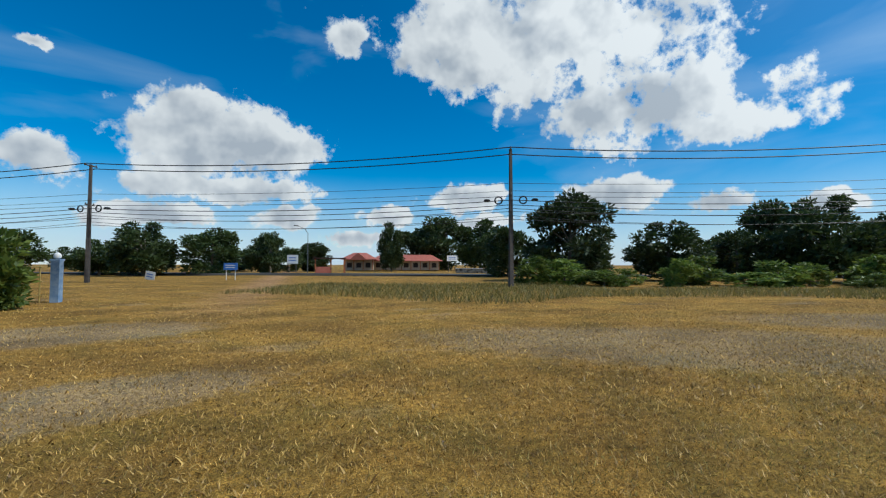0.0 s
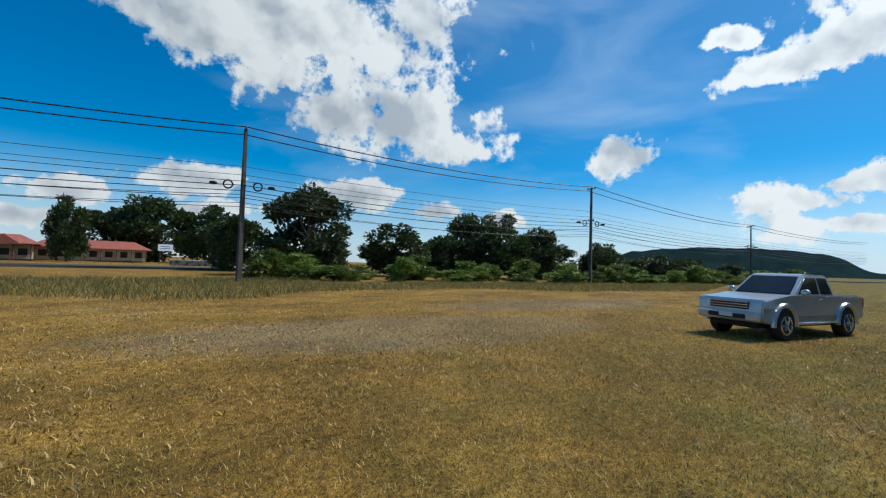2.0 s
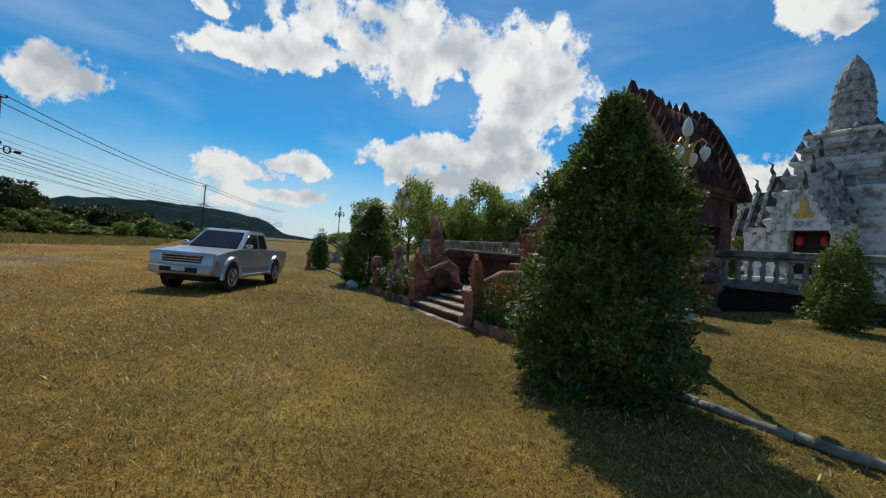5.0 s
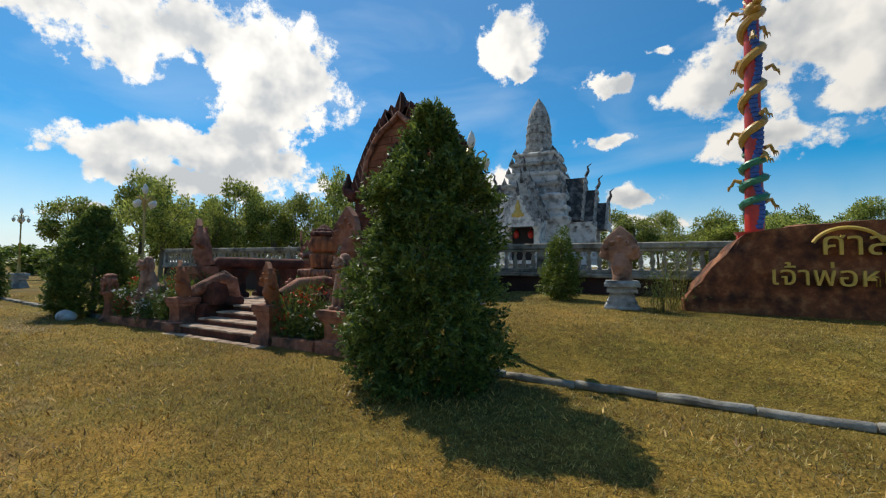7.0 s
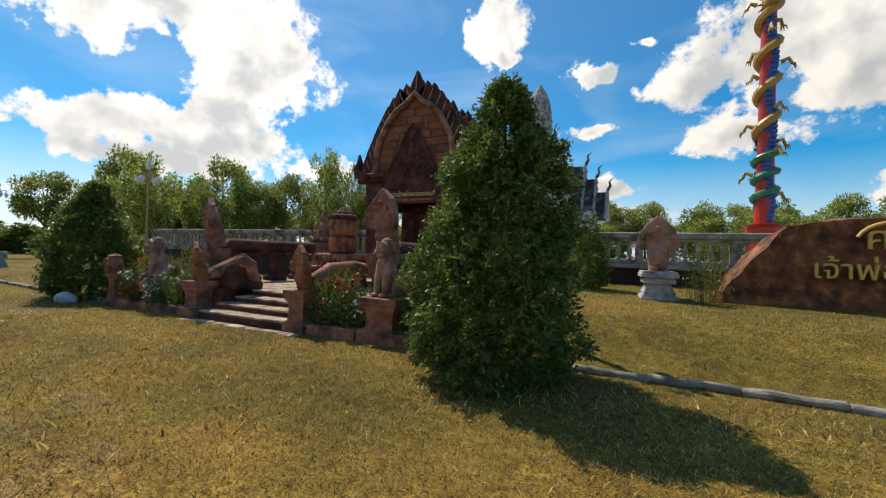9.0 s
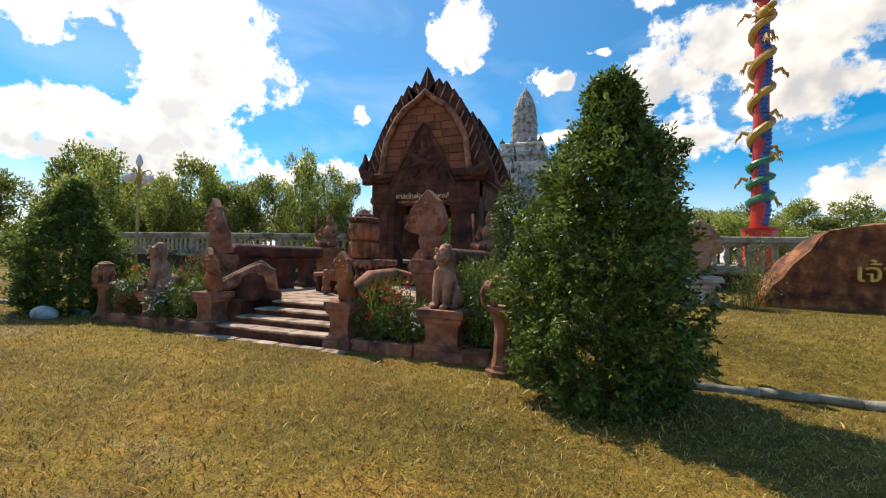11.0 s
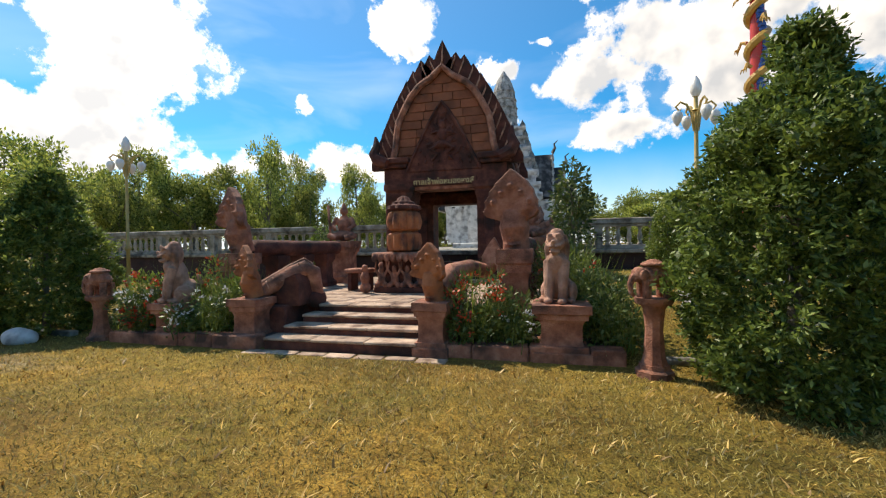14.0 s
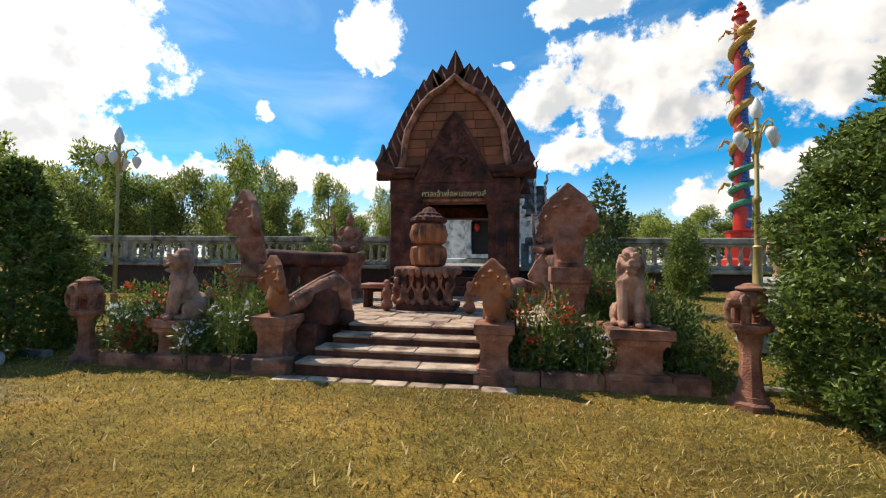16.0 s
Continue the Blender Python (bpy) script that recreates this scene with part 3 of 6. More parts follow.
def text_mesh(body, size, depth):
    cu = bpy.data.curves.new("writing", "FONT")
    cu.body, cu.size, cu.extrude, cu.align_x = body, size, depth, "LEFT"
    ob = new("writing_source", cu)
    bpy.context.view_layer.update()
    me = bpy.data.meshes.new_from_object(ob.evaluated_get(bpy.context.evaluated_depsgraph_get()))
    bpy.data.objects.remove(ob)
    return me

# ---- ground, kerb, road, hills ----
def rise(t):
    t = min(1.0, max(0.0, t))
    return t * t * (3 - 2 * t)


def ground_z(x, y):
    bank = 0.62 * rise((y - 5.78) / 2.1) + 0.14 * rise((y - 7.5) / 4)
    east = rise((x + 6.2) / 1.2)
    west = 0.35 * rise((-12.6 - x) / 1.5) * rise((x + 60) / 25)
    z = bank * (east + west) * rise((60 - abs(x)) / 20)
    far = rise((math.hypot(x, y) - 22) / 60)
    return z * (1 - 0.6 * far) + 0.03 * noise.noise((x * 0.35, y * 0.35, 0)) * rise((5.2 - y) / 1.0) + 0.25 * far * noise.noise((x * 0.03, y * 0.03, 3))


def axis_steps():
    fine = [i * 0.4 - 26 for i in range(131)]
    out = []
    step, p = 0.6, 26.0
    while p < 2600:
        p += step
        step *= 1.16
        out.append(p)
    return [-p for p in reversed(out)] + fine + out


gx, gy = axis_steps(), axis_steps()
bm = bmesh.new()
rows_of = [[bm.verts.new((x - 5, y, ground_z(x - 5, y))) for x in gx] for y in gy]
for a, b in zip(rows_of, rows_of[1:]):
    for i in range(len(gx) - 1):
        bm.faces.new((a[i], a[i + 1], b[i + 1], b[i]))
alone("ground", bm, M_GROUND, "dry yellow-brown mown grass ground with bare gravel patches", "ground", kind="structure")

# pole line, road and verge run along this direction
POLE_DIR = Vector((-0.91, 0.415, 0)).normalized()
POLE_SIDE = Vector((-POLE_DIR.y, POLE_DIR.x, 0))
if POLE_SIDE.y > 0:
    POLE_SIDE = -POLE_SIDE


def strip(name, near, far, z, mat, label, category):
    bm = bmesh.new()
    base = Vector((-12.8, -30.0, 0))
    for k in range(60):
        s0, s1 = -420 + k * 14, -420 + (k + 1) * 14
        a, b = base + POLE_DIR * s0, base + POLE_DIR * s1
        q = [a + POLE_SIDE * near, b + POLE_SIDE * near, b + POLE_SIDE * far, a + POLE_SIDE * far]
        top = [bm.verts.new((p.x, p.y, z)) for p in q]
        low = [bm.verts.new((p.x, p.y, z - 0.6)) for p in q]
        bm.faces.new(top)
        for i in range(4):
            bm.faces.new((top[i], top[(i + 1) % 4], low[(i + 1) % 4], low[i]))
    bmesh.ops.remove_doubles(bm, verts=bm.verts, dist=0.001)
    alone(name, bm, mat, label, category, kind="structure")


strip("road", 30.0, 38.0, 0.28, M_ASPHALT, "grey asphalt road beyond the dry field", "road")


def hill(name, x0, y0, x1, y1, heights, label):
    bm = bmesh.new()
    n = 60
    tops, feet = [], []
    for i in range(n + 1):
        t = i / n
        k = t * (len(heights) - 1)
        j = min(int(k), len(heights) - 2)
        h = heights[j] + (heights[j + 1] - heights[j]) * rise(k - j) + 3 * noise.noise((i * 0.5, 0, 1))
        x, y = x0 + (x1 - x0) * t, y0 + (y1 - y0) * t
        tops.append(bm.verts.new((x * 1.15, y * 1.15, h)))
        feet.append(bm.verts.new((x, y, -4)))
    for i in range(n):
        bm.faces.new((feet[i], feet[i + 1], tops[i + 1], tops[i]))
    alone(name, bm, M_HILL, label, "hill", kind="structure")


hill("backdrop", -1150, -420, -1240, 330, [24, 40, 62, 70, 74, 72, 68, 56, 14, 7, 4], "long wooded blue-green hill on the horizon")

# kerb of white-painted round concrete, in lengths
kerb = thing("kerb", 0, 0, 0, "old white-painted rounded concrete kerb between grass and bank", "kerb", kind="structure")
for k in range(13):
    x0 = -4.4 + k * 0.98
    y0 = 5.80 - 0.004 * (x0 + 2)
    bm = bmesh.new()
    zz = 0.05 + 0.012 * math.sin(k * 2.3)
    tube(bm, [(x0 + 0.98 * t, y0 - 0.004 * t + 0.012 * math.sin(k + 9 * t), zz + 0.010 * math.sin(3 * k + 7 * t)) for t in (0.0, 0.02, 0.3, 0.6, 0.975, 0.99)], [0.045, 0.056, 0.06, 0.053, 0.058, 0.045], 9)
    part("kerb_stone", bm, M_CONC, kerb)
kerb_w = thing("kerb", 0, 0, 0, "low concrete kerb running along the far grass", "kerb", kind="structure")
for k in range(26):
    x0 = -14.6 - k * 1.1
    part("kerb_stone", boxed(x0 - 1.08, x0, 5.65 + 0.062 * (-14 - x0), 5.8 + 0.062 * (-14 - x0), -0.1, 0.1, 0.02), M_CONC, kerb_w)

# ---- stairs, terrace, garden border ----
CX = -8.9
SL, SR = -9.97, -7.73
STEPS = ((5.53, 0.19), (5.89, 0.32), (6.25, 0.45), (6.61, 0.58))
stairs = thing("stairs", 0, 0, 0, "four worn red sandstone steps with pale treads", "stairs", kind="structure")
for i, (y, z) in enumerate(STEPS):
    low = -0.05 if i == 0 else STEPS[i - 1][1] - 0.05
    wide = 0.30 - 0.12 * i
    # risers take the dark red stone, treads a much paler one
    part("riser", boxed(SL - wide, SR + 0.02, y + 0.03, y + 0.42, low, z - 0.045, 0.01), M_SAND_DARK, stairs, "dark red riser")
    cuts = [SL - wide, SL + 0.55 + 0.1 * (i % 2), SL + 1.45 - 0.12 * (i % 3), SR + 0.03]
    for a, b in zip(cuts, cuts[1:]):
        part("tread", boxed(a + 0.004, b - 0.004, y, y + 0.40, z - 0.045, z + 0.004 * math.sin(7 * a), 0.012), M_TREAD, stairs, "pale stone tread")
for k in range(7):
    part("paving_slab", boxed(SL - 0.5 + k * 0.47, SL - 0.06 + k * 0.47, 5.27 + 0.03 * (k % 3), 5.50, -0.08, 0.012 + 0.006 * (k % 2), 0.012), M_TREAD, stairs, "flush stone slab")

TERR = (-12.35, -5.55, 6.9, 13.0)
terrace = thing("terrace", 0, 0, 0, "raised sandstone terrace paved with worn slabs", "terrace", kind="structure")
part("retaining_wall", boxed(TERR[0], TERR[1], TERR[2] + 0.05, TERR[3], -0.1, 0.53, 0.02), M_SAND_DARK, terrace)
slab_bm = boxed(-0.315, 0.315, -0.265, 0.265, 0, 0.05, 0.012)
slab_me = bpy.data.meshes.new("slab")
slab_bm.to_mesh(slab_me)
slab_bm.free()
slab_me.materials.append(M_TREAD)
for i in range(10):
    for j in range(11):
        x, y = TERR[0] + 0.5 + i * 0.645 + (0.15 if j % 2 else 0), 7.20 + j * 0.54
        placed("paving_slab", slab_me, terrace, m=pose(x, y, 0.532 + 0.004 * math.sin(i * 3 + j * 5)))
part("landing", boxed(SL - 0.1, SR + 0.1, 6.95, 7.2, 0.2, 0.545, 0.01), M_SAND_DARK, terrace)

border = thing("garden_wall", 0, 0, 0, "low red stone border wall of flower beds", "garden wall", kind="structure")
for side, xs, y in (("w", [-13.4, -12.6, -11.9, -11.2, -10.35], 5.48), ("e", [-7.62, -6.9, -6.1, -5.3, -4.85], 5.62)):
    for k, (a, b) in enumerate(zip(xs, xs[1:])):
        part("border_stone", boxed(a + 0.006, b - 0.006, y - 0.02 * (k % 2), y + 0.26, -0.1, 0.20 + 0.02 * math.sin(k * 4 + a), 0.02), M_SAND, border)
bm = bmesh.new()
box(bm, -13.4, -10.3, 5.7, 7.0, -0.1, 0.16)
alone("soil_bed", bm, M_PLINTH, "dark soil of a flower bed behind the border wall", "flower bed", kind="structure")
bm = bmesh.new()
box(bm, -7.6, -4.9, 5.84, 7.0, -0.1, 0.16)
alone("soil_bed", bm, M_PLINTH, "dark soil of a flower bed behind the border wall", "flower bed", kind="structure")

# ---- shrine platform and balustrade ----
PX0, PX1, PY, PZ = -27.4, 22.0, 14.15, 1.42
bm = bmesh.new()
box(bm, PX0, PX1, PY, 50.0, -0.2, PZ - 0.14)
alone("platform", bm, M_PLINTH, "raised dark red plastered platform of the shrine", "platform", kind="structure")
bm = bmesh.new()
box(bm, PX0 - 0.12, PX1 + 0.12, PY - 0.14, 50.1, PZ - 0.14, PZ, 0.03)
alone("platform_coping", bm, M_CONC, "stained concrete coping round the platform", "coping", kind="structure")
bm = bmesh.new()
lathe(bm, [(0.085, 0.0), (0.085, 0.06), (0.05, 0.10), (0.062, 0.16), (0.085, 0.26), (0.055, 0.42), (0.042, 0.50), (0.06, 0.55), (0.08, 0.58), (0.08, 0.64)], 8)
bal_me = bpy.data.meshes.new("baluster")
bm.to_mesh(bal_me)
bm.free()
smooth(bal_me)
bal_me.materials.append(M_BALUSTER)


def balustrade(x0, x1, label):
    th = thing("balustrade", 0, 0, 0, label, "balustrade", "balustrades round the platform", kind="structure")
    n = max(1, round((x1 - x0) / 2.5))
    part("bottom_rail", boxed(x0, x1, PY - 0.02, PY + 0.2, PZ + 0.002, PZ + 0.13, 0.015), M_CONC, th)
    part("top_rail", boxed(x0, x1, PY - 0.08, PY + 0.26, PZ + 0.80, PZ + 1.0, 0.03), M_CONC, th)
    part("under_rail", boxed(x0, x1, PY - 0.02, PY + 0.2, PZ + 0.72, PZ + 0.798, 0.01), M_CONC, th)
    for i in range(n + 1):
        x = x0 + (x1 - x0) * i / n
        part("post", boxed(x - 0.12, x + 0.12, PY - 0.04, PY + 0.22, PZ + 0.004, PZ + 0.796, 0.015), M_CONC, th)
        if i < n:
            w = (x1 - x0) / n - 0.24
            k = int(w / 0.29)
            for j in range(k):
                placed("baluster", bal_me, th, m=pose(x + 0.12 + w * (j + 0.5) / k, PY + 0.09, PZ + 0.11))


balustrade(PX0, -11.2, "weathered grey concrete balustrade with turned balusters")
balustrade(-6.7, 13.5, "stained concrete balustrade with pale turned balusters")
# ---- things ----


# ---- gate ----
def ogive(w, zb, zt, n, power=0.75):
    """Right half of a flame-shaped arch, from foot to tip."""
    return [(w * (1 - k / n) ** power, zb + (zt - zb) * k / n) for k in range(n + 1)]


def whole(half):
    return half + [(-x, z) for x, z in reversed(half[:-1])]


gate = thing("gate_pavilion", CX, 12.2, 0.58, "dark red sandstone gate pavilion with flame-edged pediment", "gate pavilion")
GZ = -0.58
for sx in (-1, 1):
    for y0 in (0.0, 2.55):
        bm = bmesh.new()
        square(bm, [(0.52, 0.0), (0.52, 0.30), (0.44, 0.36), (0.46, 0.5), (0.38, 0.56), (0.38, 2.5), (0.43, 2.58), (0.43, 2.72), (0.50, 2.80), (0.50, 2.98)], sx * 1.42, y0 + 0.4)
        part("pillar", bm, M_SAND_DARK, gate)
        part("pilaster", boxed(sx * 1.42 - 0.16, sx * 1.42 + 0.16, y0 - 0.02, y0 + 0.1, 0.58, 2.45, 0.03), M_SAND_DARK, gate)
    part("side_wall", boxed(sx * 1.75 - 0.2, sx * 1.75 + 0.2, 0.1, 0.75, 0.0, 3.5, 0.02), M_SAND_DARK, gate)
    part("side_wall", boxed(sx * 1.75 - 0.2, sx * 1.75 + 0.2, 2.6, 3.3, 0.0, 3.5, 0.02), M_SAND_DARK, gate)
    part("side_wall", boxed(sx * 1.75 - 0.19, sx * 1.75 + 0.19, 0.76, 2.59, 0.0, 0.75, 0.02), M_SAND_DARK, gate)
    part("side_beam", boxed(sx * 1.75 - 0.21, sx * 1.75 + 0.21, 0.76, 2.59, 2.6, 3.48, 0.02), M_SAND_DARK, gate)
    bm = bmesh.new()
    box(bm, sx * 1.62 - 0.46, sx * 1.62 + 0.46, -0.1, 3.45, 3.5, 3.62, 0.02)
    box(bm, sx * 1.62 - 0.52, sx * 1.62 + 0.52, -0.16, 3.5, 3.622, 3.82, 0.04)
    part("cornice", bm, M_SAND_DARK, gate)
    bm = bmesh.new()
    tube(bm, [(sx * 1.75, -0.22, 3.62), (sx * 2.1, -0.22, 3.78), (sx * 2.2, -0.2, 3.95), (sx * 2.1, -0.18, 4.2), (sx * 2.14, -0.16, 4.5)], [0.16, 0.2, 0.17, 0.13, 0.04], 8)
    part("corner_finial", bm, M_SAND_DARK, gate)
part("floor_slab", boxed(-1.9, 1.9, -0.15, 3.6, 0.0, 0.28, 0.02), M_SAND_DARK, gate)
part("threshold", boxed(-1.03, 1.03, 0.2, 0.6, 0.282, 0.52, 0.02), M_SAND_DARK, gate)
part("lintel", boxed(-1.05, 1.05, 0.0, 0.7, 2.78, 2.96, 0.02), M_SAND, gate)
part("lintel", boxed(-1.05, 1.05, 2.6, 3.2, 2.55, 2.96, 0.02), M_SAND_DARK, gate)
part("sign_board", boxed(-1.04, 1.04, -0.06, 0.016, 2.88, 3.15, 0.012), M_SAND_DARK, gate, "dark red name board")
writing = text_mesh("ศาลเจ้าพ่อหนองหงส์", 0.26, 0.012)
writing.materials.append(M_LETTER)
tw = max(v.co.x for v in writing.vertices) - min(v.co.x for v in writing.vertices)
k = 1.9 / tw
placed("lettering", writing, gate, "gold raised lettering", m=pose(-0.95, -0.075, 2.93, 90) @ Matrix.Diagonal((k, min(k, 1.1), 1, 1)))
for y in (-0.02, 3.02):
    part("frieze", boxed(-1.95, 1.95, y + 0.04, y + 0.52, 2.962, 3.49, 0.02), M_SAND_DARK, gate)
# roof body
half = ogive(1.98, 3.4, 6.95, 12, 0.54)
bm = bmesh.new()
slab(bm, whole(half), 0.3, 3.3)
part("roof", bm, M_SAND_DARK, gate)
MOULD = [(1.86, 3.62), (1.66, 3.75), (1.56, 4.1), (1.52, 4.5), (1.44, 4.95), (1.24, 5.35), (1.02, 5.72), (0.74, 6.02), (0.36, 6.24), (0.0, 6.56)]
for y, face in ((0.0, 1), (3.05, 0)):
    # block wall of the pediment, course by course
    bm_wall = bmesh.new()
    slab(bm_wall, whole(MOULD), y + 0.14, y + 0.3)
    part("pediment", bm_wall, M_SAND_TAN, gate, "tan block pediment")
    if face:
        for c in range(9):
            z0 = 3.9 + c * 0.27
            w = float(np.interp(z0 + 0.2, [q[1] for q in MOULD], [q[0] for q in MOULD])) - 0.06
            if w < 0.2:
                break
            n = max(1, round(2 * w / 0.62))
            for q in range(n):
                a, b = -w + 2 * w * q / n, -w + 2 * w * (q + 1) / n
                part("stone_block", boxed(a + 0.008, b - 0.008, y + 0.09 + 0.012 * ((q + c) % 3), y + 0.16, z0 + 0.008, z0 + 0.262, 0.01), M_SAND_TAN, gate)
        bm = bmesh.new()
        slab(bm, whole(ogive(1.15, 3.36, 5.42, 8, 0.85)), y - 0.02, y + 0.11)
        part("tympanum", bm, M_SAND_DARK, gate, "dark carved tympanum")
        bm = bmesh.new()
        arc = ogive(1.17, 3.36, 5.46, 10, 0.85)
        tube(bm, [(x, y - 0.03, z) for x, z in whole(arc)], 0.055, 6)
        part("tympanum_moulding", bm, M_SAND_DARK, gate)
        bm = bmesh.new()
        blob(bm, 0, y - 0.06, 4.75, 0.11, 0.08, 0.15)
        blob(bm, 0, y - 0.05, 4.45, 0.17, 0.08, 0.2)
        blob(bm, 0, y - 0.05, 4.15, 0.22, 0.09, 0.12)
        for s in (-1, 1):
            tube(bm, [(s * 0.14, y - 0.06, 4.55), (s * 0.32, y - 0.07, 4.48), (s * 0.28, y - 0.07, 4.7)], [0.05, 0.045, 0.03], 6)
            tube(bm, [(s * 0.1, y - 0.06, 4.15), (s * 0.36, y - 0.07, 4.0), (s * 0.14, y - 0.07, 3.85), (s * 0.34, y - 0.07, 3.66)], [0.08, 0.07, 0.05, 0.04], 6)
        rng = np.random.default_rng(77)
        for k in range(70):
            u, h = rng.uniform(-0.95, 0.95), rng.uniform(0.06, 0.94)
            blob(bm, u * 1.02 * (1 - h) ** 0.85, y - 0.02, 3.42 + 1.9 * h, rng.uniform(0.04, 0.08), 0.045, rng.uniform(0.04, 0.09), 1)
        carved(part("relief", bm, M_SAND_DARK, gate, "plain carved figure relief"), 0.025, 2)
    # undulating body that frames the pediment
    bm = bmesh.new()
    prof = MOULD
    tube(bm, [(x, y + 0.04, z) for x, z in whole(prof)], 0.105, 8)
    part("pediment_moulding", bm, M_SAND, gate, "pinkish undulating moulding")
    # flame leaves round the edge
    rim = ogive(2.08, 3.8, 6.80, 10, 0.54)
    for i, (x, z) in enumerate(rim[:-1] + [(-a, b) for a, b in rim[:-1]] + [(0.33, 6.62), (-0.33, 6.62), (0.0, 6.60)]):
        tall = 0.86 if x == 0 else 0.62
        s = 0 if x == 0 else (1 if x > 0 else -1)
        lean = 0.10 * s
        w = 0.36 if x == 0 else 0.35
        b = z - 0.3
        if x == 0:
            tall = 1.02
        shape = [(x - w, b), (x - w * 0.95 + lean * 0.2, b + tall * 0.35), (x - w * 0.5 + lean * 0.5, b + tall * 0.75), (x + lean, b + tall * 1.12), (x + w * 0.5 + lean * 0.6, b + tall * 0.75), (x + w * 0.95 + lean * 0.2, b + tall * 0.35), (x + w, b)]
        bm = bmesh.new()
        slab(bm, shape, y + 0.16 - 0.012 * (i % 2), y + 0.36)
        leaf = part("flame_leaf", bm, M_SAND_DARK, gate)
        # pale rib on each leaf: the bright lit rim is put into its colour
        bm = bmesh.new()
        q = s if s else 1
        tube(bm, [(x - q * w * 0.3, y + 0.14, b + tall * 0.15), (x - q * w * 0.02, y + 0.13, b + tall * 0.5), (x + q * w * 0.02 + lean * 0.6, y + 0.135, b + tall * 0.78), (x + lean * 0.8, y + 0.15, b + tall * 1.0)], [0.012, 0.03, 0.026, 0.006], 5)
        part("lit_leaf_rim", bm, M_PALE, leaf, "pale rib coloured as a lit leaf rim")
for k in range(6):
    bm = bmesh.new()
    yy = 0.65 + 0.42 * k
    lathe(bm, [(0.16, 6.72), (0.17, 6.86), (0.11, 7.04), (0.01, 7.28)], 6, 0.0, yy)
    part("ridge_finial", bm, M_SAND_DARK, gate)
for sx in (-1, 1):
    for k in range(8):
        for row in range(3):
            t = 0.18 + 0.26 * row
            x, z = 1.98 * (1 - t) ** 0.6 * sx, 3.4 + 3.6 * t
            bm = bmesh.new()
            lathe(bm, [(0.15, z - 0.12), (0.16, z + 0.05), (0.10, z + 0.25), (0.01, z + 0.45)], 5, x, 0.55 + 0.34 * k)
            part("roof_finial", bm, M_SAND_DARK, gate)


# ---- statues and pedestals on the terrace ----
def pedestal(x, y, z, half, tall, label, mat=None, rz=0.0):
    th = thing("pedestal", x, y, z, label, "pedestal", "statue pedestals", rz=rz)
    h, t = half, tall
    bm = bmesh.new()
    square(bm, [(h, -0.04), (h, t * 0.16), (h * 0.9, t * 0.18), (h * 0.88, t * 0.26)])
    part("base", bm, mat or M_SAND, th)
    bm = bmesh.new()
    square(bm, [(h * 0.78, t * 0.26), (h * 0.70, t * 0.34), (h * 0.70, t * 0.64), (h * 0.80, t * 0.74)])
    part("shaft", bm, mat or M_SAND, th)
    bm = bmesh.new()
    square(bm, [(h * 0.88, t * 0.74), (h * 0.90, t * 0.83), (h, t * 0.85), (h, t)])
    part("capital", bm, mat or M_SAND, th)
    return th


def lion(x, y, z, tall, rz, mat, label):
    bm = bmesh.new()
    blob(bm, 0, 0.17, 0.20, 0.22, 0.25, 0.20)
    blob(bm, 0, 0.05, 0.40, 0.185, 0.18, 0.30)
    blob(bm, 0, -0.05, 0.54, 0.185, 0.15, 0.17)
    for s in (-1, 1):
        tube(bm, [(s * 0.12, -0.06, 0.58), (s * 0.115, -0.14, 0.3), (s * 0.11, -0.17, 0.03)], [0.10, 0.085, 0.075], 8)
        blob(bm, s * 0.11, -0.23, 0.035, 0.075, 0.1, 0.045)
        blob(bm, s * 0.22, 0.12, 0.14, 0.08, 0.2, 0.15)
        blob(bm, s * 0.235, -0.07, 0.04, 0.06, 0.12, 0.045)
        blob(bm, s * 0.15, -0.03, 0.84, 0.028, 0.04, 0.045)
        blob(bm, s * 0.07, -0.225, 0.885, 0.042, 0.035, 0.035)
        tube(bm, [(s * 0.02, -0.25, 0.925), (s * 0.08, -0.24, 0.94), (s * 0.14, -0.18, 0.90)], [0.022, 0.026, 0.014], 6)
        tube(bm, [(s * 0.02, -0.30, 0.77), (s * 0.09, -0.27, 0.785), (s * 0.13, -0.2, 0.82)], [0.024, 0.024, 0.018], 6)
        tube(bm, [(s * 0.13, -0.01, 0.93), (s * 0.17, 0.0, 0.76), (s * 0.15, 0.0, 0.58)], [0.035, 0.045, 0.04], 7)
    blob(bm, 0, 0.02, 0.80, 0.18, 0.13, 0.20)
    blob(bm, 0, -0.02, 0.945, 0.125, 0.12, 0.085)
    blob(bm, 0, -0.11, 0.83, 0.15, 0.14, 0.13)
    blob(bm, 0, -0.235, 0.815, 0.075, 0.07, 0.045)
    blob(bm, 0, -0.215, 0.705, 0.09, 0.08, 0.032)
    blob(bm, 0, -0.30, 0.845, 0.04, 0.03, 0.026)
    blob(bm, 0, -0.17, 0.60, 0.12, 0.05, 0.07)
    tube(bm, [(0, 0.38, 0.1), (0, 0.45, 0.3), (0, 0.37, 0.45)], [0.05, 0.05, 0.03], 6)
    ob = alone("lion_statue", bm, mat, label, "statue", "lion statues", m=pose(x, y, z, 0, 0, rz) @ Matrix.Diagonal((tall * 0.84, tall * 0.84, tall, 1)))
    return carved(ob, 0.0145, 1)


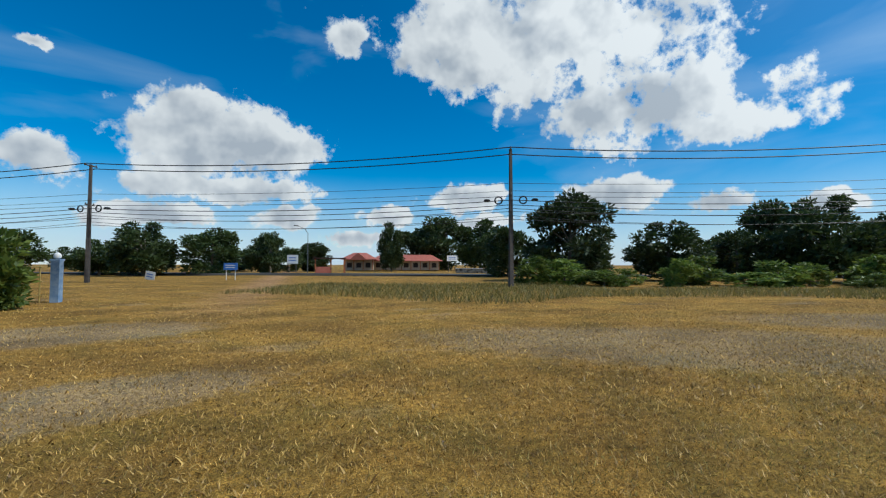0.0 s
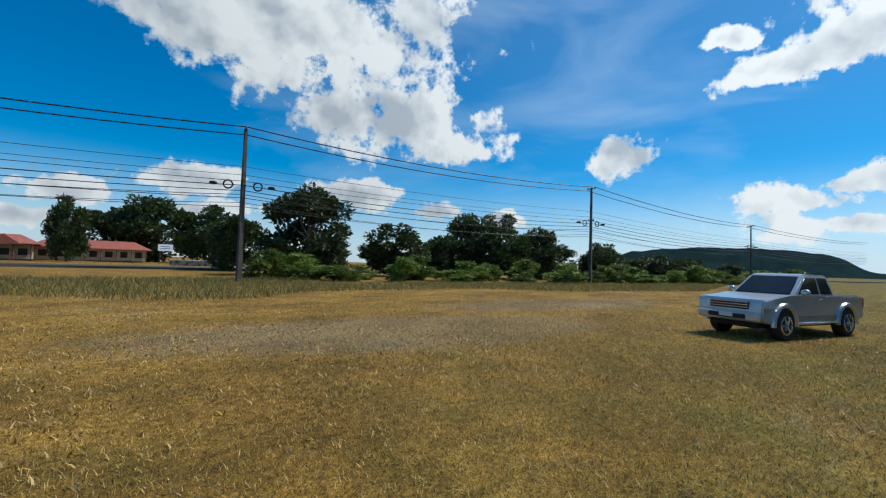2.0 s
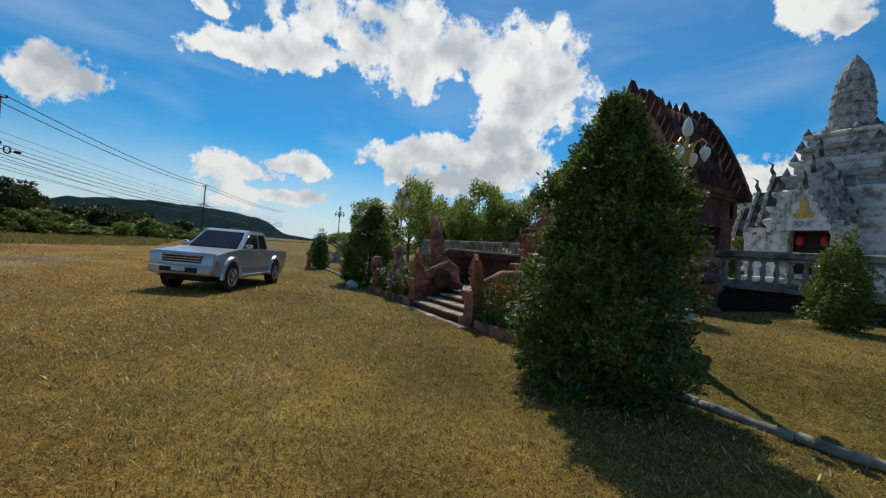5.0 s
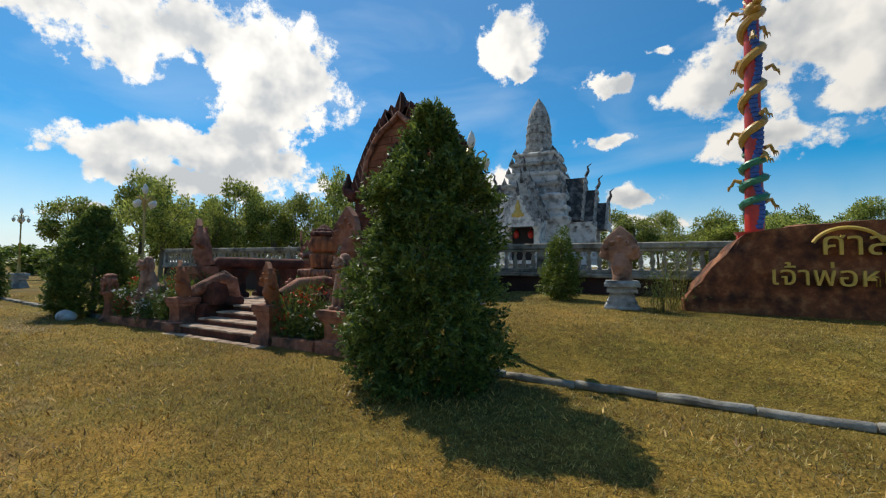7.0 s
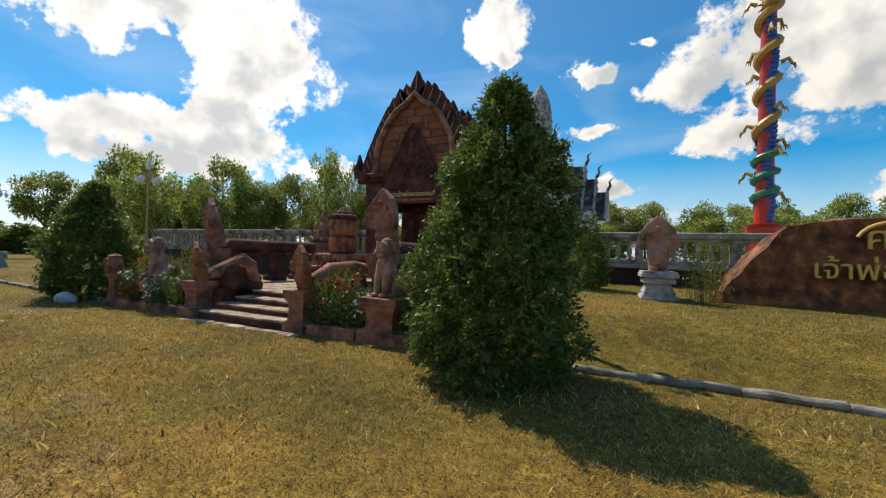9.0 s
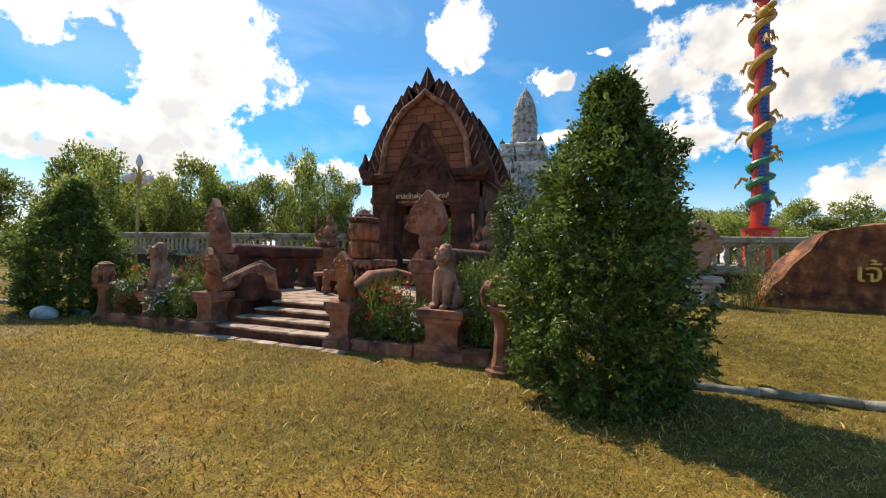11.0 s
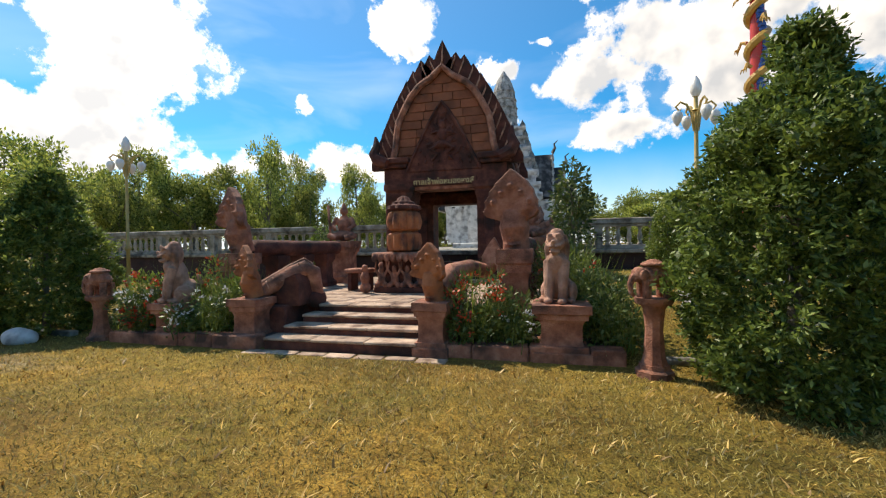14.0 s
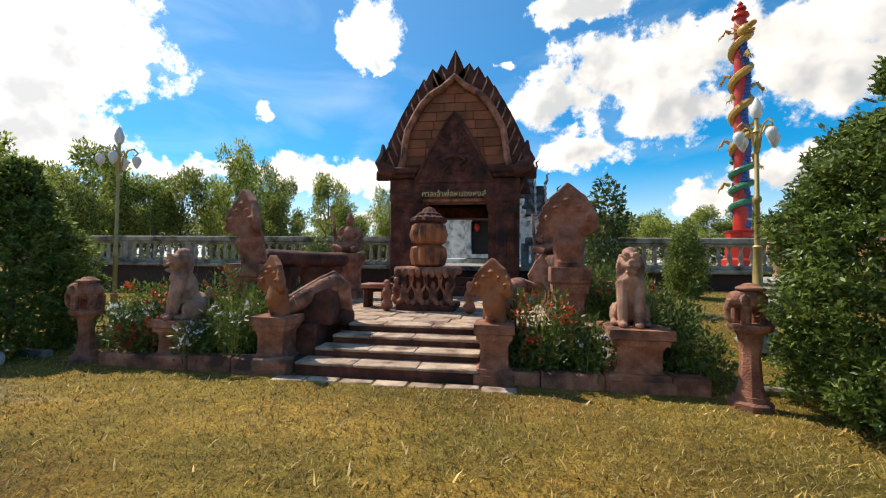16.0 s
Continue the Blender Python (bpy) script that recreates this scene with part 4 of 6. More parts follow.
def naga_hood(bm):
    """A rearing many-headed serpent with a leaf-shaped hood, facing -y, one unit tall."""
    tube(bm, [(0, 0.06, 0.0), (0, 0.03, 0.12), (0, -0.02, 0.28), (0, 0.01, 0.46)], [0.175, 0.165, 0.19, 0.15], 14)
    edge = [(0.10, 0.24), (0.17, 0.36), (0.32, 0.41), (0.355, 0.47), (0.325, 0.54), (0.335, 0.60), (0.29, 0.665), (0.285, 0.72), (0.225, 0.785), (0.205, 0.83), (0.13, 0.89), (0.06, 0.955), (0.0, 1.0)]
    slab(bm, edge + [(-x, z) for x, z in reversed(edge[:-1])], -0.02, 0.085)
    blob(bm, 0, 0.01, 0.56, 0.25, 0.11, 0.28)
    for hx, hz, r in ((0, 0.78, 0.062), (-0.125, 0.70, 0.05), (0.125, 0.70, 0.05), (-0.225, 0.59, 0.042), (0.225, 0.59, 0.042)):
        blob(bm, hx, -0.045, hz, r * 0.95, r * 1.15, r * 0.95)
        blob(bm, hx, -0.105, hz + 0.006, r * 0.62, r * 0.6, r * 0.34)
        blob(bm, hx, -0.09, hz - 0.036, r * 0.56, r * 0.55, r * 0.28)
        tube(bm, [(hx, -0.02, hz + r * 0.7), (hx * 1.06, 0.0, hz + r * 1.9)], [r * 0.45, 0.01], 5)
    # the hood cups forward at its sides and leans over at the top
    for v in bm.verts:
        if v.co.z > 0.34:
            v.co.y -= 0.30 * (v.co.z - 0.34) ** 2 + 1.5 * v.co.x ** 2
    for q in range(6):
        z = 0.07 + 0.07 * q
        tube(bm, [(-0.11, -0.10, z), (0, -0.165, z - 0.012), (0.11, -0.10, z)], 0.012, 5)
    # scalloped crest down the back
    for q in range(9):
        z = 0.12 + 0.085 * q
        blob(bm, 0, 0.10 - 0.30 * max(0.0, z - 0.34) ** 2, z, 0.03, 0.05, 0.045, 1)


def naga(x, y, z, tall, rz, mat, label):
    bm = bmesh.new()
    naga_hood(bm)
    ob = alone("naga_statue", bm, mat, label, "statue", "serpent statues", m=pose(x, y, z, 0, 0, rz) @ Matrix.Scale(tall, 4))
    return carved(ob, 0.0145, 1)


def elephant(x, y, z, size, rz, mat, label):
    bm = bmesh.new()
    blob(bm, 0.02, 0, 0.62, 0.48, 0.30, 0.30)
    blob(bm, -0.42, 0, 0.66, 0.22, 0.22, 0.24)
    for sx in (-0.28, 0.30):
        for s in (-1, 1):
            tube(bm, [(sx, s * 0.17, 0.5), (sx, s * 0.18, 0.0)], [0.13, 0.12], 8)
    tube(bm, [(-0.58, 0, 0.62), (-0.68, 0, 0.4), (-0.66, 0, 0.15), (-0.56, 0, 0.04)], [0.11, 0.09, 0.07, 0.05], 8)
    for s in (-1, 1):
        blob(bm, -0.36, s * 0.23, 0.64, 0.13, 0.05, 0.19)
    tube(bm, [(0.48, 0, 0.6), (0.54, 0, 0.3)], [0.03, 0.02], 5)
    blob(bm, 0.02, 0, 0.80, 0.36, 0.26, 0.16)
    lathe(bm, [(0.30, 0.90), (0.34, 0.93), (0.34, 0.98), (0.2, 1.04), (0.16, 1.08), (0.05, 1.1)], 14, 0.0, 0.0)
    ob = alone("elephant_statue", bm, mat, label, "statue", "elephant statues", m=pose(x, y, z, 0, 0, rz) @ Matrix.Scale(size, 4))
    return carved(ob, 0.018, 1)


def elephant_post(x, y, z, shaft, label):
    th = thing("stone_post", x, y, z, label, "post", "elephant posts")
    bm = bmesh.new()
    lathe(bm, [(0.22, -0.04), (0.22, 0.07), (0.18, 0.10), (0.17, 0.15)], 8, turn=22.5)
    part("base", bm, M_SAND, th)
    bm = bmesh.new()
    lathe(bm, [(0.15, 0.15), (0.12, 0.26), (0.10, shaft * 0.6), (0.125, shaft - 0.14), (0.16, shaft - 0.08)], 8, turn=22.5)
    part("shaft", bm, M_SAND, th)
    bm = bmesh.new()
    lathe(bm, [(0.2, shaft - 0.08), (0.22, shaft - 0.05), (0.22, shaft)], 12)
    part("capital", bm, M_SAND, th)


def guard(x, y, z, rz, label):
    bm = bmesh.new()
    blob(bm, 0, 0.02, 0.16, 0.36, 0.28, 0.16)
    blob(bm, 0, 0.05, 0.48, 0.21, 0.16, 0.30)
    blob(bm, 0, 0.03, 0.88, 0.12, 0.12, 0.14)
    tube(bm, [(0, 0.03, 0.97), (0, 0.03, 1.12)], [0.09, 0.03], 8)
    for s in (-1, 1):
        tube(bm, [(s * 0.2, 0.03, 0.68), (s * 0.32, -0.05, 0.45), (s * 0.2, -0.2, 0.34)], [0.08, 0.07, 0.055], 7)
        tube(bm, [(s * 0.12, -0.05, 0.15), (s * 0.36, -0.18, 0.15), (s * 0.1, -0.28, 0.09)], [0.12, 0.1, 0.08], 7)
    tube(bm, [(-0.36, -0.1, 0.0), (-0.42, -0.12, 1.05)], [0.035, 0.045], 6)
    ob = alone("guardian_statue", bm, M_SAND, label, "statue", "guardian statues", m=pose(x, y, z, 0, 0, rz))
    return carved(ob, 0.02, 1)


def white_pedestal(x, y, z, half, tall, label):
    th = thing("pedestal", x, y, z, label, "pedestal", "white pedestals", rz=6)
    t = tall / 5
    for k, w in enumerate((1.0, 0.84, 0.72, 0.86, 1.0)):
        bm = bmesh.new()
        square(bm, [(half * w, k * t), (half * w, k * t + t * 0.55), (half * (w - 0.06), k * t + t * 0.7), (half * (w - 0.08), k * t + t)])
        part("moulding", bm, M_GREYSTONE, th)


# front row beside the steps
pedestal(-10.72, 5.86, 0.0, 0.28, 0.78, "moulded red sandstone pedestal under a serpent head")
naga(-10.72, 5.86, 0.78, 0.90, -30, M_ORANGE, "orange sandstone hooded serpent beside the steps")
pedestal(-7.5, 5.80, 0.0, 0.265, 0.79, "moulded red sandstone pedestal under a serpent head")
naga(-7.5, 5.80, 0.79, 0.88, -22, M_ORANGE, "orange sandstone hooded serpent beside the steps")
pedestal(-5.66, 5.98, 0.0, 0.39, 0.78, "wide red sandstone pedestal under a seated lion")
lion(-5.70, 5.98, 0.78, 1.03, -12, M_PALE, "pale pink sandstone seated lion with open mouth")
pedestal(-12.3, 5.86, 0.0, 0.31, 0.68, "red sandstone pedestal half hidden by flowers")
lion(-12.3, 5.86, 0.68, 1.06, -38, M_PALE, "pale pink sandstone seated lion with open mouth")
elephant_post(-4.60, 5.30, 0.0, 0.95, "slim eight-sided sandstone post with flared base")
elephant(-4.60, 5.30, 0.95, 0.42, 15, M_SAND, "small carved sandstone elephant on a post")
elephant_post(-13.75, 5.62, 0.0, 0.80, "slim eight-sided sandstone post beside the flower bed")
elephant(-13.75, 5.62, 0.80, 0.46, 10, M_SAND, "small carved sandstone elephant on a post")

# large serpents with their long bodies
for sx, hx, hy, turn in ((-1, -12.0, 7.1, -24), (1, -6.36, 6.95, -14)):
    pedestal(hx, hy, 0.0 if sx > 0 else 0.1, 0.30, 1.54 if sx > 0 else 1.42, "tall moulded sandstone pedestal of a great serpent")
    naga(hx, hy, 1.53, 1.35, turn, M_SAND, "great many-headed sandstone serpent with fanned hood")
    th = thing("naga_balustrade", 0, 0, 0, "long sandstone serpent body on short piers beside the terrace", "balustrade", "serpent balustrades")
    gx_, gy_ = (-11.55, 10.7) if sx < 0 else (-6.25, 10.7)
    bm = bmesh.new()
    tube(bm, [(hx, hy + 0.3, 1.5), (hx, hy + 0.45, 1.62), (hx + (gx_ - hx) * 0.5, (hy + gy_) / 2, 1.6), (gx_, gy_ - 0.4, 1.6)], [0.14, 0.19, 0.19, 0.19], 10)
    part("serpent_body", bm, M_SAND_DARK, th)
    for t in (0.28, 0.52, 0.76):
        x, y = hx + (gx_ - hx) * t, hy + (gy_ - hy) * t
        bm = bmesh.new()
        square(bm, [(0.24, 0.58), (0.24, 0.70), (0.17, 0.78), (0.16, 1.2), (0.22, 1.3), (0.22, 1.44)], x, y)
        part("pier", bm, M_SAND_DARK, th)
    pedestal(gx_, gy_ + 0.1, 0.58, 0.36, 1.2, "dark sandstone pedestal under a seated guardian")
    guard(gx_, gy_ + 0.1, 1.78, 8 * -sx, "seated dark stone guardian holding a staff")

# coiled bodies beside the steps
bm = bmesh.new()
tube(bm, [(-10.72, 6.05, 0.84), (-10.54, 6.2, 0.98), (-10.32, 6.4, 1.14), (-10.14, 6.55, 1.25), (-10.05, 6.66, 1.17), (-10.03, 6.76, 0.75)], [0.13, 0.15, 0.16, 0.16, 0.15, 0.13], 10)
th = thing("serpent_body", 0, 0, 0, "arched sandstone serpent body beside the steps", "stair rail", "stair serpents")
part("body", bm, M_SAND, th)
bm = bmesh.new()
tube(bm, [(-10.72, 6.03, 0.99), (-10.54, 6.18, 1.13), (-10.32, 6.38, 1.30), (-10.14, 6.53, 1.41), (-10.03, 6.64, 1.30)], 0.03, 6)
for q in range(7):
    u = q / 6
    c = Vector((-10.66 + 0.5 * u, 6.10 + 0.42 * u, 0.88 + 0.36 * u))
    tube(bm, [c + Vector((-0.12, 0.06, 0.06)), c + Vector((-0.07, -0.02, 0.13)), c + Vector((0.0, -0.12, 0.09)), c + Vector((0.06, -0.13, -0.02))], 0.016, 5)
part("spine_ridge", bm, M_PALE, th)
part("cheek_wall", boxed(-10.62, -10.2, 6.05, 7.0, 0.0, 0.62, 0.03), M_SAND_DARK, th)
bm = bmesh.new()
slab(bm, [(-10.66, 0.6), (-10.66, 0.86), (-10.30, 1.08), (-10.12, 1.16), (-10.04, 1.0), (-10.04, 0.6)], 6.2, 6.62)
part("flank", bm, M_SAND_DARK, th)
bm = bmesh.new()
blob(bm, -10.02, 6.75, 0.66, 0.15, 0.26, 0.18)
carved(part("coil", bm, M_SAND_DARK, th), 0.03)
th = thing("serpent_body", 0, 0, 0, "low ridged sandstone serpent body beside the steps", "stair rail", "stair serpents")
bm = bmesh.new()
tube(bm, [(-7.45, 5.98, 0.95), (-7.36, 6.4, 1.18), (-7.15, 6.9, 1.22), (-6.9, 7.2, 1.15), (-6.75, 7.3, 1.25)], [0.13, 0.15, 0.15, 0.13, 0.1], 10)
part("body", bm, M_SAND, th)
part("cheek_wall", boxed(-7.68, -7.2, 6.1, 7.0, 0.0, 0.95, 0.03), M_SAND_DARK, th)
bm = bmesh.new()
slab(bm, [(-6.92, 1.15), (-6.98, 1.4), (-6.86, 1.62), (-6.75, 1.75), (-6.66, 1.6), (-6.6, 1.4), (-6.64, 1.15)], 7.2, 7.34)
part("tail_fin", bm, M_PALE, th)

# altar with lotus urn
altar = thing("altar", -8.98, 8.9, 0.58, "carved dark sandstone altar on the terrace", "altar")
part("plinth", boxed(-0.82, 0.82, -0.62, 0.62, 0.0, 0.14, 0.03), M_SAND_DARK, altar)
part("core", boxed(-0.62, 0.62, -0.42, 0.42, 0.14, 0.74, 0.03), M_SAND_DARK, altar)
part("table_slab", boxed(-0.86, 0.86, -0.64, 0.64, 0.74, 0.90, 0.04), M_SAND, altar)
for k in range(9):
    bm = bmesh.new()
    blob(bm, -0.76 + 0.19 * k, -0.64, 0.78, 0.09, 0.05, 0.10)
    part("petal", bm, M_SAND, altar)
for k in range(4):
    bm = bmesh.new()
    x = -0.6 + 0.4 * k
    blob(bm, x, -0.48, 0.30, 0.13, 0.10, 0.17)
    blob(bm, x, -0.52, 0.53, 0.075, 0.075, 0.09)
    for s in (-1, 1):
        tube(bm, [(x + s * 0.1, -0.5, 0.40), (x + s * 0.19, -0.54, 0.52), (x + s * 0.15, -0.54, 0.72)], [0.045, 0.04, 0.035], 6)
        blob(bm, x + s * 0.13, -0.55, 0.17, 0.09, 0.09, 0.07)
    carved(part("bearer_carving", bm, M_SAND, altar), 0.025, 2)
altar.scale = (0.76, 0.82, 1.0)
urn = thing("lotus_urn", -8.98, 8.75, 1.48, "orange stone lotus-shaped urn on the altar", "urn")
bm = bmesh.new()
lathe(bm, [(0.26, 0.0), (0.36, 0.05), (0.40, 0.2), (0.38, 0.40), (0.28, 0.46)], 48, lobes=12, lobe=0.2)
part("lower_lotus", bm, M_ORANGE, urn)
bm = bmesh.new()
lathe(bm, [(0.27, 0.46), (0.37, 0.52), (0.41, 0.68), (0.36, 0.88), (0.30, 0.92)], 48, lobes=12, lobe=0.2)
part("upper_lotus", bm, M_ORANGE, urn)
bm = bmesh.new()
lathe(bm, [(0.30, 0.92), (0.39, 0.97), (0.37, 1.04), (0.27, 1.08), (0.25, 1.13), (0.16, 1.17), (0.12, 1.24), (0.03, 1.28)], 40, lobes=10, lobe=0.22)
part("lid", bm, M_SAND_DARK, urn, "dark domed lid")
urn.scale = (0.84, 0.84, 1.0)
for x, y in ((-9.75, 8.3), (-9.9, 9.6), (-8.05, 8.2)):
    bm = bmesh.new()
    blob(bm, 0, 0, 0.12, 0.13, 0.13, 0.13)
    blob(bm, 0, -0.02, 0.34, 0.11, 0.1, 0.16)
    blob(bm, 0, -0.03, 0.56, 0.075, 0.08, 0.09)
    carved(alone("small_statue", bm, M_SAND, "small kneeling red stone figure by the altar", "statue", "small figures", m=pose(x, y, 0.58)), 0.025)
bench = thing("stone_bench", -10.15, 8.9, 0.58, "low red stone offering bench", "bench")
part("top", boxed(-0.3, 0.3, -0.25, 0.25, 0.42, 0.52, 0.02), M_SAND, bench)
for sx in (-0.2, 0.2):
    part("leg", boxed(sx - 0.06, sx + 0.06, -0.18, 0.18, 0.0, 0.42, 0.02), M_SAND_DARK, bench)
for s, y in ((0, 12.1), (1, 11.75)):
    x = -6.0 + 0.35 * s
    pedestal(x, y, 0.58, 0.3, 1.0 - 0.2 * s, "small dark sandstone pedestal beside the gate")
    guard(x, y, 1.58 - 0.2 * s, 0, "seated dark stone guardian beside the gate")

# lone serpent on a white pedestal, and the white pedestal by the lamp
gz = ground_z(-1.25, 10.2)
white_pedestal(-1.25, 10.2, gz - 0.05, 0.37, 0.66, "stacked white-painted moulded concrete pedestal")
naga(-1.25, 10.2, gz + 0.6, 1.25, -8, M_PALE, "many-headed sandstone serpent on a white pedestal")
white_pedestal(-3.58, 7.0, ground_z(-3.58, 7.0) - 0.05, 0.23, 0.72, "stacked white moulded pedestal under a lamp post")

# inscribed rock
rock = thing("inscribed_rock", 0, 10.25, 0.0, "huge red-brown rock slab with gold Thai lettering", "rock")
bm = bmesh.new()
outline = [(0.02, 0.45), (-0.02, 0.95), (0.12, 1.25), (0.45, 1.6), (0.75, 2.0), (1.1, 2.34), (1.45, 2.43), (2.2, 2.50), (3.0, 2.55), (3.9, 2.52), (4.7, 2.40), (5.3, 2.1), (5.6, 1.5), (5.7, 0.8), (5.65, 0.45)]
slab(bm, outline, 0.0, 0.8)
bmesh.ops.triangulate(bm, faces=bm.faces)
bmesh.ops.subdivide_edges(bm, edges=bm.edges, cuts=3, use_grid_fill=True)
bmesh.ops.subdivide_edges(bm, edges=bm.edges, cuts=1, use_grid_fill=True)
for v in bm.verts:
    edge_fall = 0.3 if (v.co.y < 0.02 and v.co.x > 1.3) else 1.0
    q = v.co * 2.1
    v.co += Vector((noise.noise(q), noise.noise(q + Vector((9, 0, 0))), noise.noise(q + Vector((0, 9, 0))))) * 0.10 * edge_fall
part("stone", bm, M_ROCK, rock, angle=25)
for body, x, z, size in (("ศาล", 2.18, 1.92, 0.62), ("เจ้าพ่อหนอง", 1.42, 1.34, 0.52)):
    me = text_mesh(body, size, 0.03)
    me.materials.append(M_LETTER_ROCK)
    placed("lettering", me, rock, "painted gold raised lettering", m=pose(x, -0.09, z, 90))
bm = bmesh.new()
tube(bm, [(2.15 + 0.42 + 0.52 * math.cos(radians(a)), -0.10, 2.0 + 0.42 * math.sin(radians(a))) for a in range(20, 161, 14)], 0.035, 6)
part("emblem_arc", bm, M_LETTER_ROCK, rock)


# ---- garden lamps ----
def garden_lamp(x, y, z, tall, rz, label):
    th = thing("garden_lamp", x, y, z, label, "lamp post", "garden lamps", rz=rz)
    bm = bmesh.new()
    lathe(bm, [(0.11, -0.05), (0.11, 0.10), (0.07, 0.16), (0.055, 0.8), (0.07, 0.83), (0.045, 0.86)], 12)
    part("base", bm, M_LAMP_GOLD, th)
    bm = bmesh.new()
    lathe(bm, [(0.04, 0.86), (0.036, 1.5), (0.06, 1.53), (0.06, 1.58), (0.032, 1.62), (0.028, tall - 0.45), (0.06, tall - 0.43), (0.03, tall - 0.38), (0.03, tall - 0.2)], 10)
    part("pole", bm, M_LAMP_GOLD, th)
    bm = bmesh.new()
    lathe(bm, [(0.045, tall - 0.22), (0.075, tall - 0.16), (0.082, tall - 0.08), (0.05, tall + 0.03), (0.01, tall + 0.10)], 12)
    part("globe", bm, M_GLOBE, th, "milky white glass globe")
    for k in range(4):
        a = radians(90 * k)
        c, s = math.cos(a), math.sin(a)
        bm = bmesh.new()
        path = [(0.03, tall - 0.75), (0.07, tall - 0.48), (0.14, tall - 0.34), (0.23, tall - 0.30), (0.30, tall - 0.37), (0.25, tall - 0.44), (0.22, tall - 0.41)]
        tube(bm, [(r * c, r * s, h) for r, h in path], [0.018, 0.018, 0.018, 0.017, 0.016, 0.014, 0.01], 6)
        arm = part("arm", bm, M_LAMP_GOLD, th)
        bm = bmesh.new()
        lathe(bm, [(0.04, tall - 0.44), (0.072, tall - 0.475), (0.078, tall - 0.53), (0.055, tall - 0.60), (0.01, tall - 0.67)], 12, 0.28 * c, 0.28 * s)
        part("globe", bm, M_GLOBE, arm, "milky white glass globe")


garden_lamp(-3.58, 7.0, ground_z(-3.58, 7.0) + 0.67, 3.02, 10, "yellow-gold lamp post with five milky globes")
garden_lamp(-14.5, 6.75, ground_z(-14.5, 6.75), 3.85, 30, "yellow-gold lamp post with five milky globes")
garden_lamp(-29.3, 8.2, ground_z(-29.3, 8.2) + 0.7, 3.3, 0, "distant yellow-gold lamp post with milky globes")


# ---- dragon pillar ----
def dragon_pillar(x, y, z, tall):
    th = thing("dragon_pillar", x, y, z, "tall red pillar wound with painted yellow and green dragons", "pillar")
    bm = bmesh.new()
    lathe(bm, [(0.75, 0.0), (0.75, 0.35), (0.6, 0.45), (0.6, 1.5), (0.7, 1.6)], 8, turn=22.5)
    part("base", bm, M_RED, th)
    bm = bmesh.new()
    lathe(bm, [(0.32, 1.6), (0.28, 4.5), (0.24, tall - 0.9), (0.22, tall - 0.5)], 20)
    part("shaft", bm, M_RED, th, "glossy red shaft")
    bm = bmesh.new()
    for k in range(46):
        a = radians(-70 + 24 * math.sin(k * 0.4))
        h = 1.8 + k * (tall - 3.2) / 46
        blob(bm, 0.25 * math.cos(a), 0.25 * math.sin(a), h, 0.17, 0.15, 0.15, 1)
        blob(bm, 0.25 * math.cos(a + 2.4), 0.25 * math.sin(a + 2.4), h + 0.07, 0.14, 0.13, 0.13, 1)
    part("cloud_band", bm, M_BLUE, th, "blue painted cloud relief")
    for turns, h0, h1, mat, r0 in ((3.4, 2.3, 4.7, M_GREEN, 0.30), (4.2, 4.5, tall - 0.9, M_YELLOW, 0.26)):
        n = int(turns * 20)
        pts = [((r0 + 0.05) * math.cos(2 * math.pi * turns * i / n), (r0 + 0.05) * math.sin(2 * math.pi * turns * i / n), h0 + (h1 - h0) * i / n) for i in range(n + 1)]
        bm = bmesh.new()
        tube(bm, pts, [0.05] + [0.14 if mat is M_GREEN else 0.17] * (n - 1) + [0.08], 8)
        for i in range(0, n, 2):
            p = Vector(pts[i])
            q = p * 1.0
            out = Vector((p.x, p.y, 0)).normalized()
            tube(bm, [p + out * 0.08, p + out * 0.19 + Vector((0, 0, 0.06))], [0.04, 0.005], 4)
        body = part("dragon", bm, mat, th)
        legs = 3 if mat is M_GREEN else 10
        for i in range(legs):
            a, h = 2.4 * i + 0.4, h0 + (h1 - h0) * (i + 0.6) / legs
            c, s = math.cos(a), math.sin(a)
            bm = bmesh.new()
            tube(bm, [(0.4 * c, 0.4 * s, h), (0.62 * c, 0.62 * s, h + 0.1), (0.72 * c, 0.72 * s, h - 0.12)], [0.09, 0.07, 0.06], 6)
            for f in (-1, 0, 1):
                tube(bm, [(0.72 * c, 0.72 * s, h - 0.12), (0.80 * c - f * 0.09 * s, 0.80 * s + f * 0.09 * c, h - 0.16), (0.84 * c - f * 0.12 * s, 0.84 * s + f * 0.12 * c, h - 0.32)], [0.04, 0.035, 0.006], 5)
            part("claw", bm, M_YELLOW, body, "yellow clawed leg")
    for k in range(9):
        a, h = k * 2.1 + 0.5, 1.9 + k * 0.42
        bm = bmesh.new()
        for q in range(6):
            b = q * math.pi / 3
            blob(bm, 0, 0.09 * math.cos(b), 0.09 * math.sin(b), 0.03, 0.06, 0.06, 1)
        blob(bm, 0.01, 0, 0, 0.04, 0.05, 0.05, 1)
        bmesh.ops.transform(bm, matrix=pose(0.31 * math.cos(a), 0.31 * math.sin(a), h, 0, 0, math.degrees(a)), verts=bm.verts)
        part("medallion", bm, M_BLUE, th, "blue painted flower medallion")
    bm = bmesh.new()
    blob(bm, 0, -0.3, tall - 1.2, 0.26, 0.34, 0.26)
    blob(bm, 0.1, -0.62, tall - 1.1, 0.17, 0.26, 0.1)
    blob(bm, 0.1, -0.58, tall - 1.36, 0.14, 0.22, 0.06)
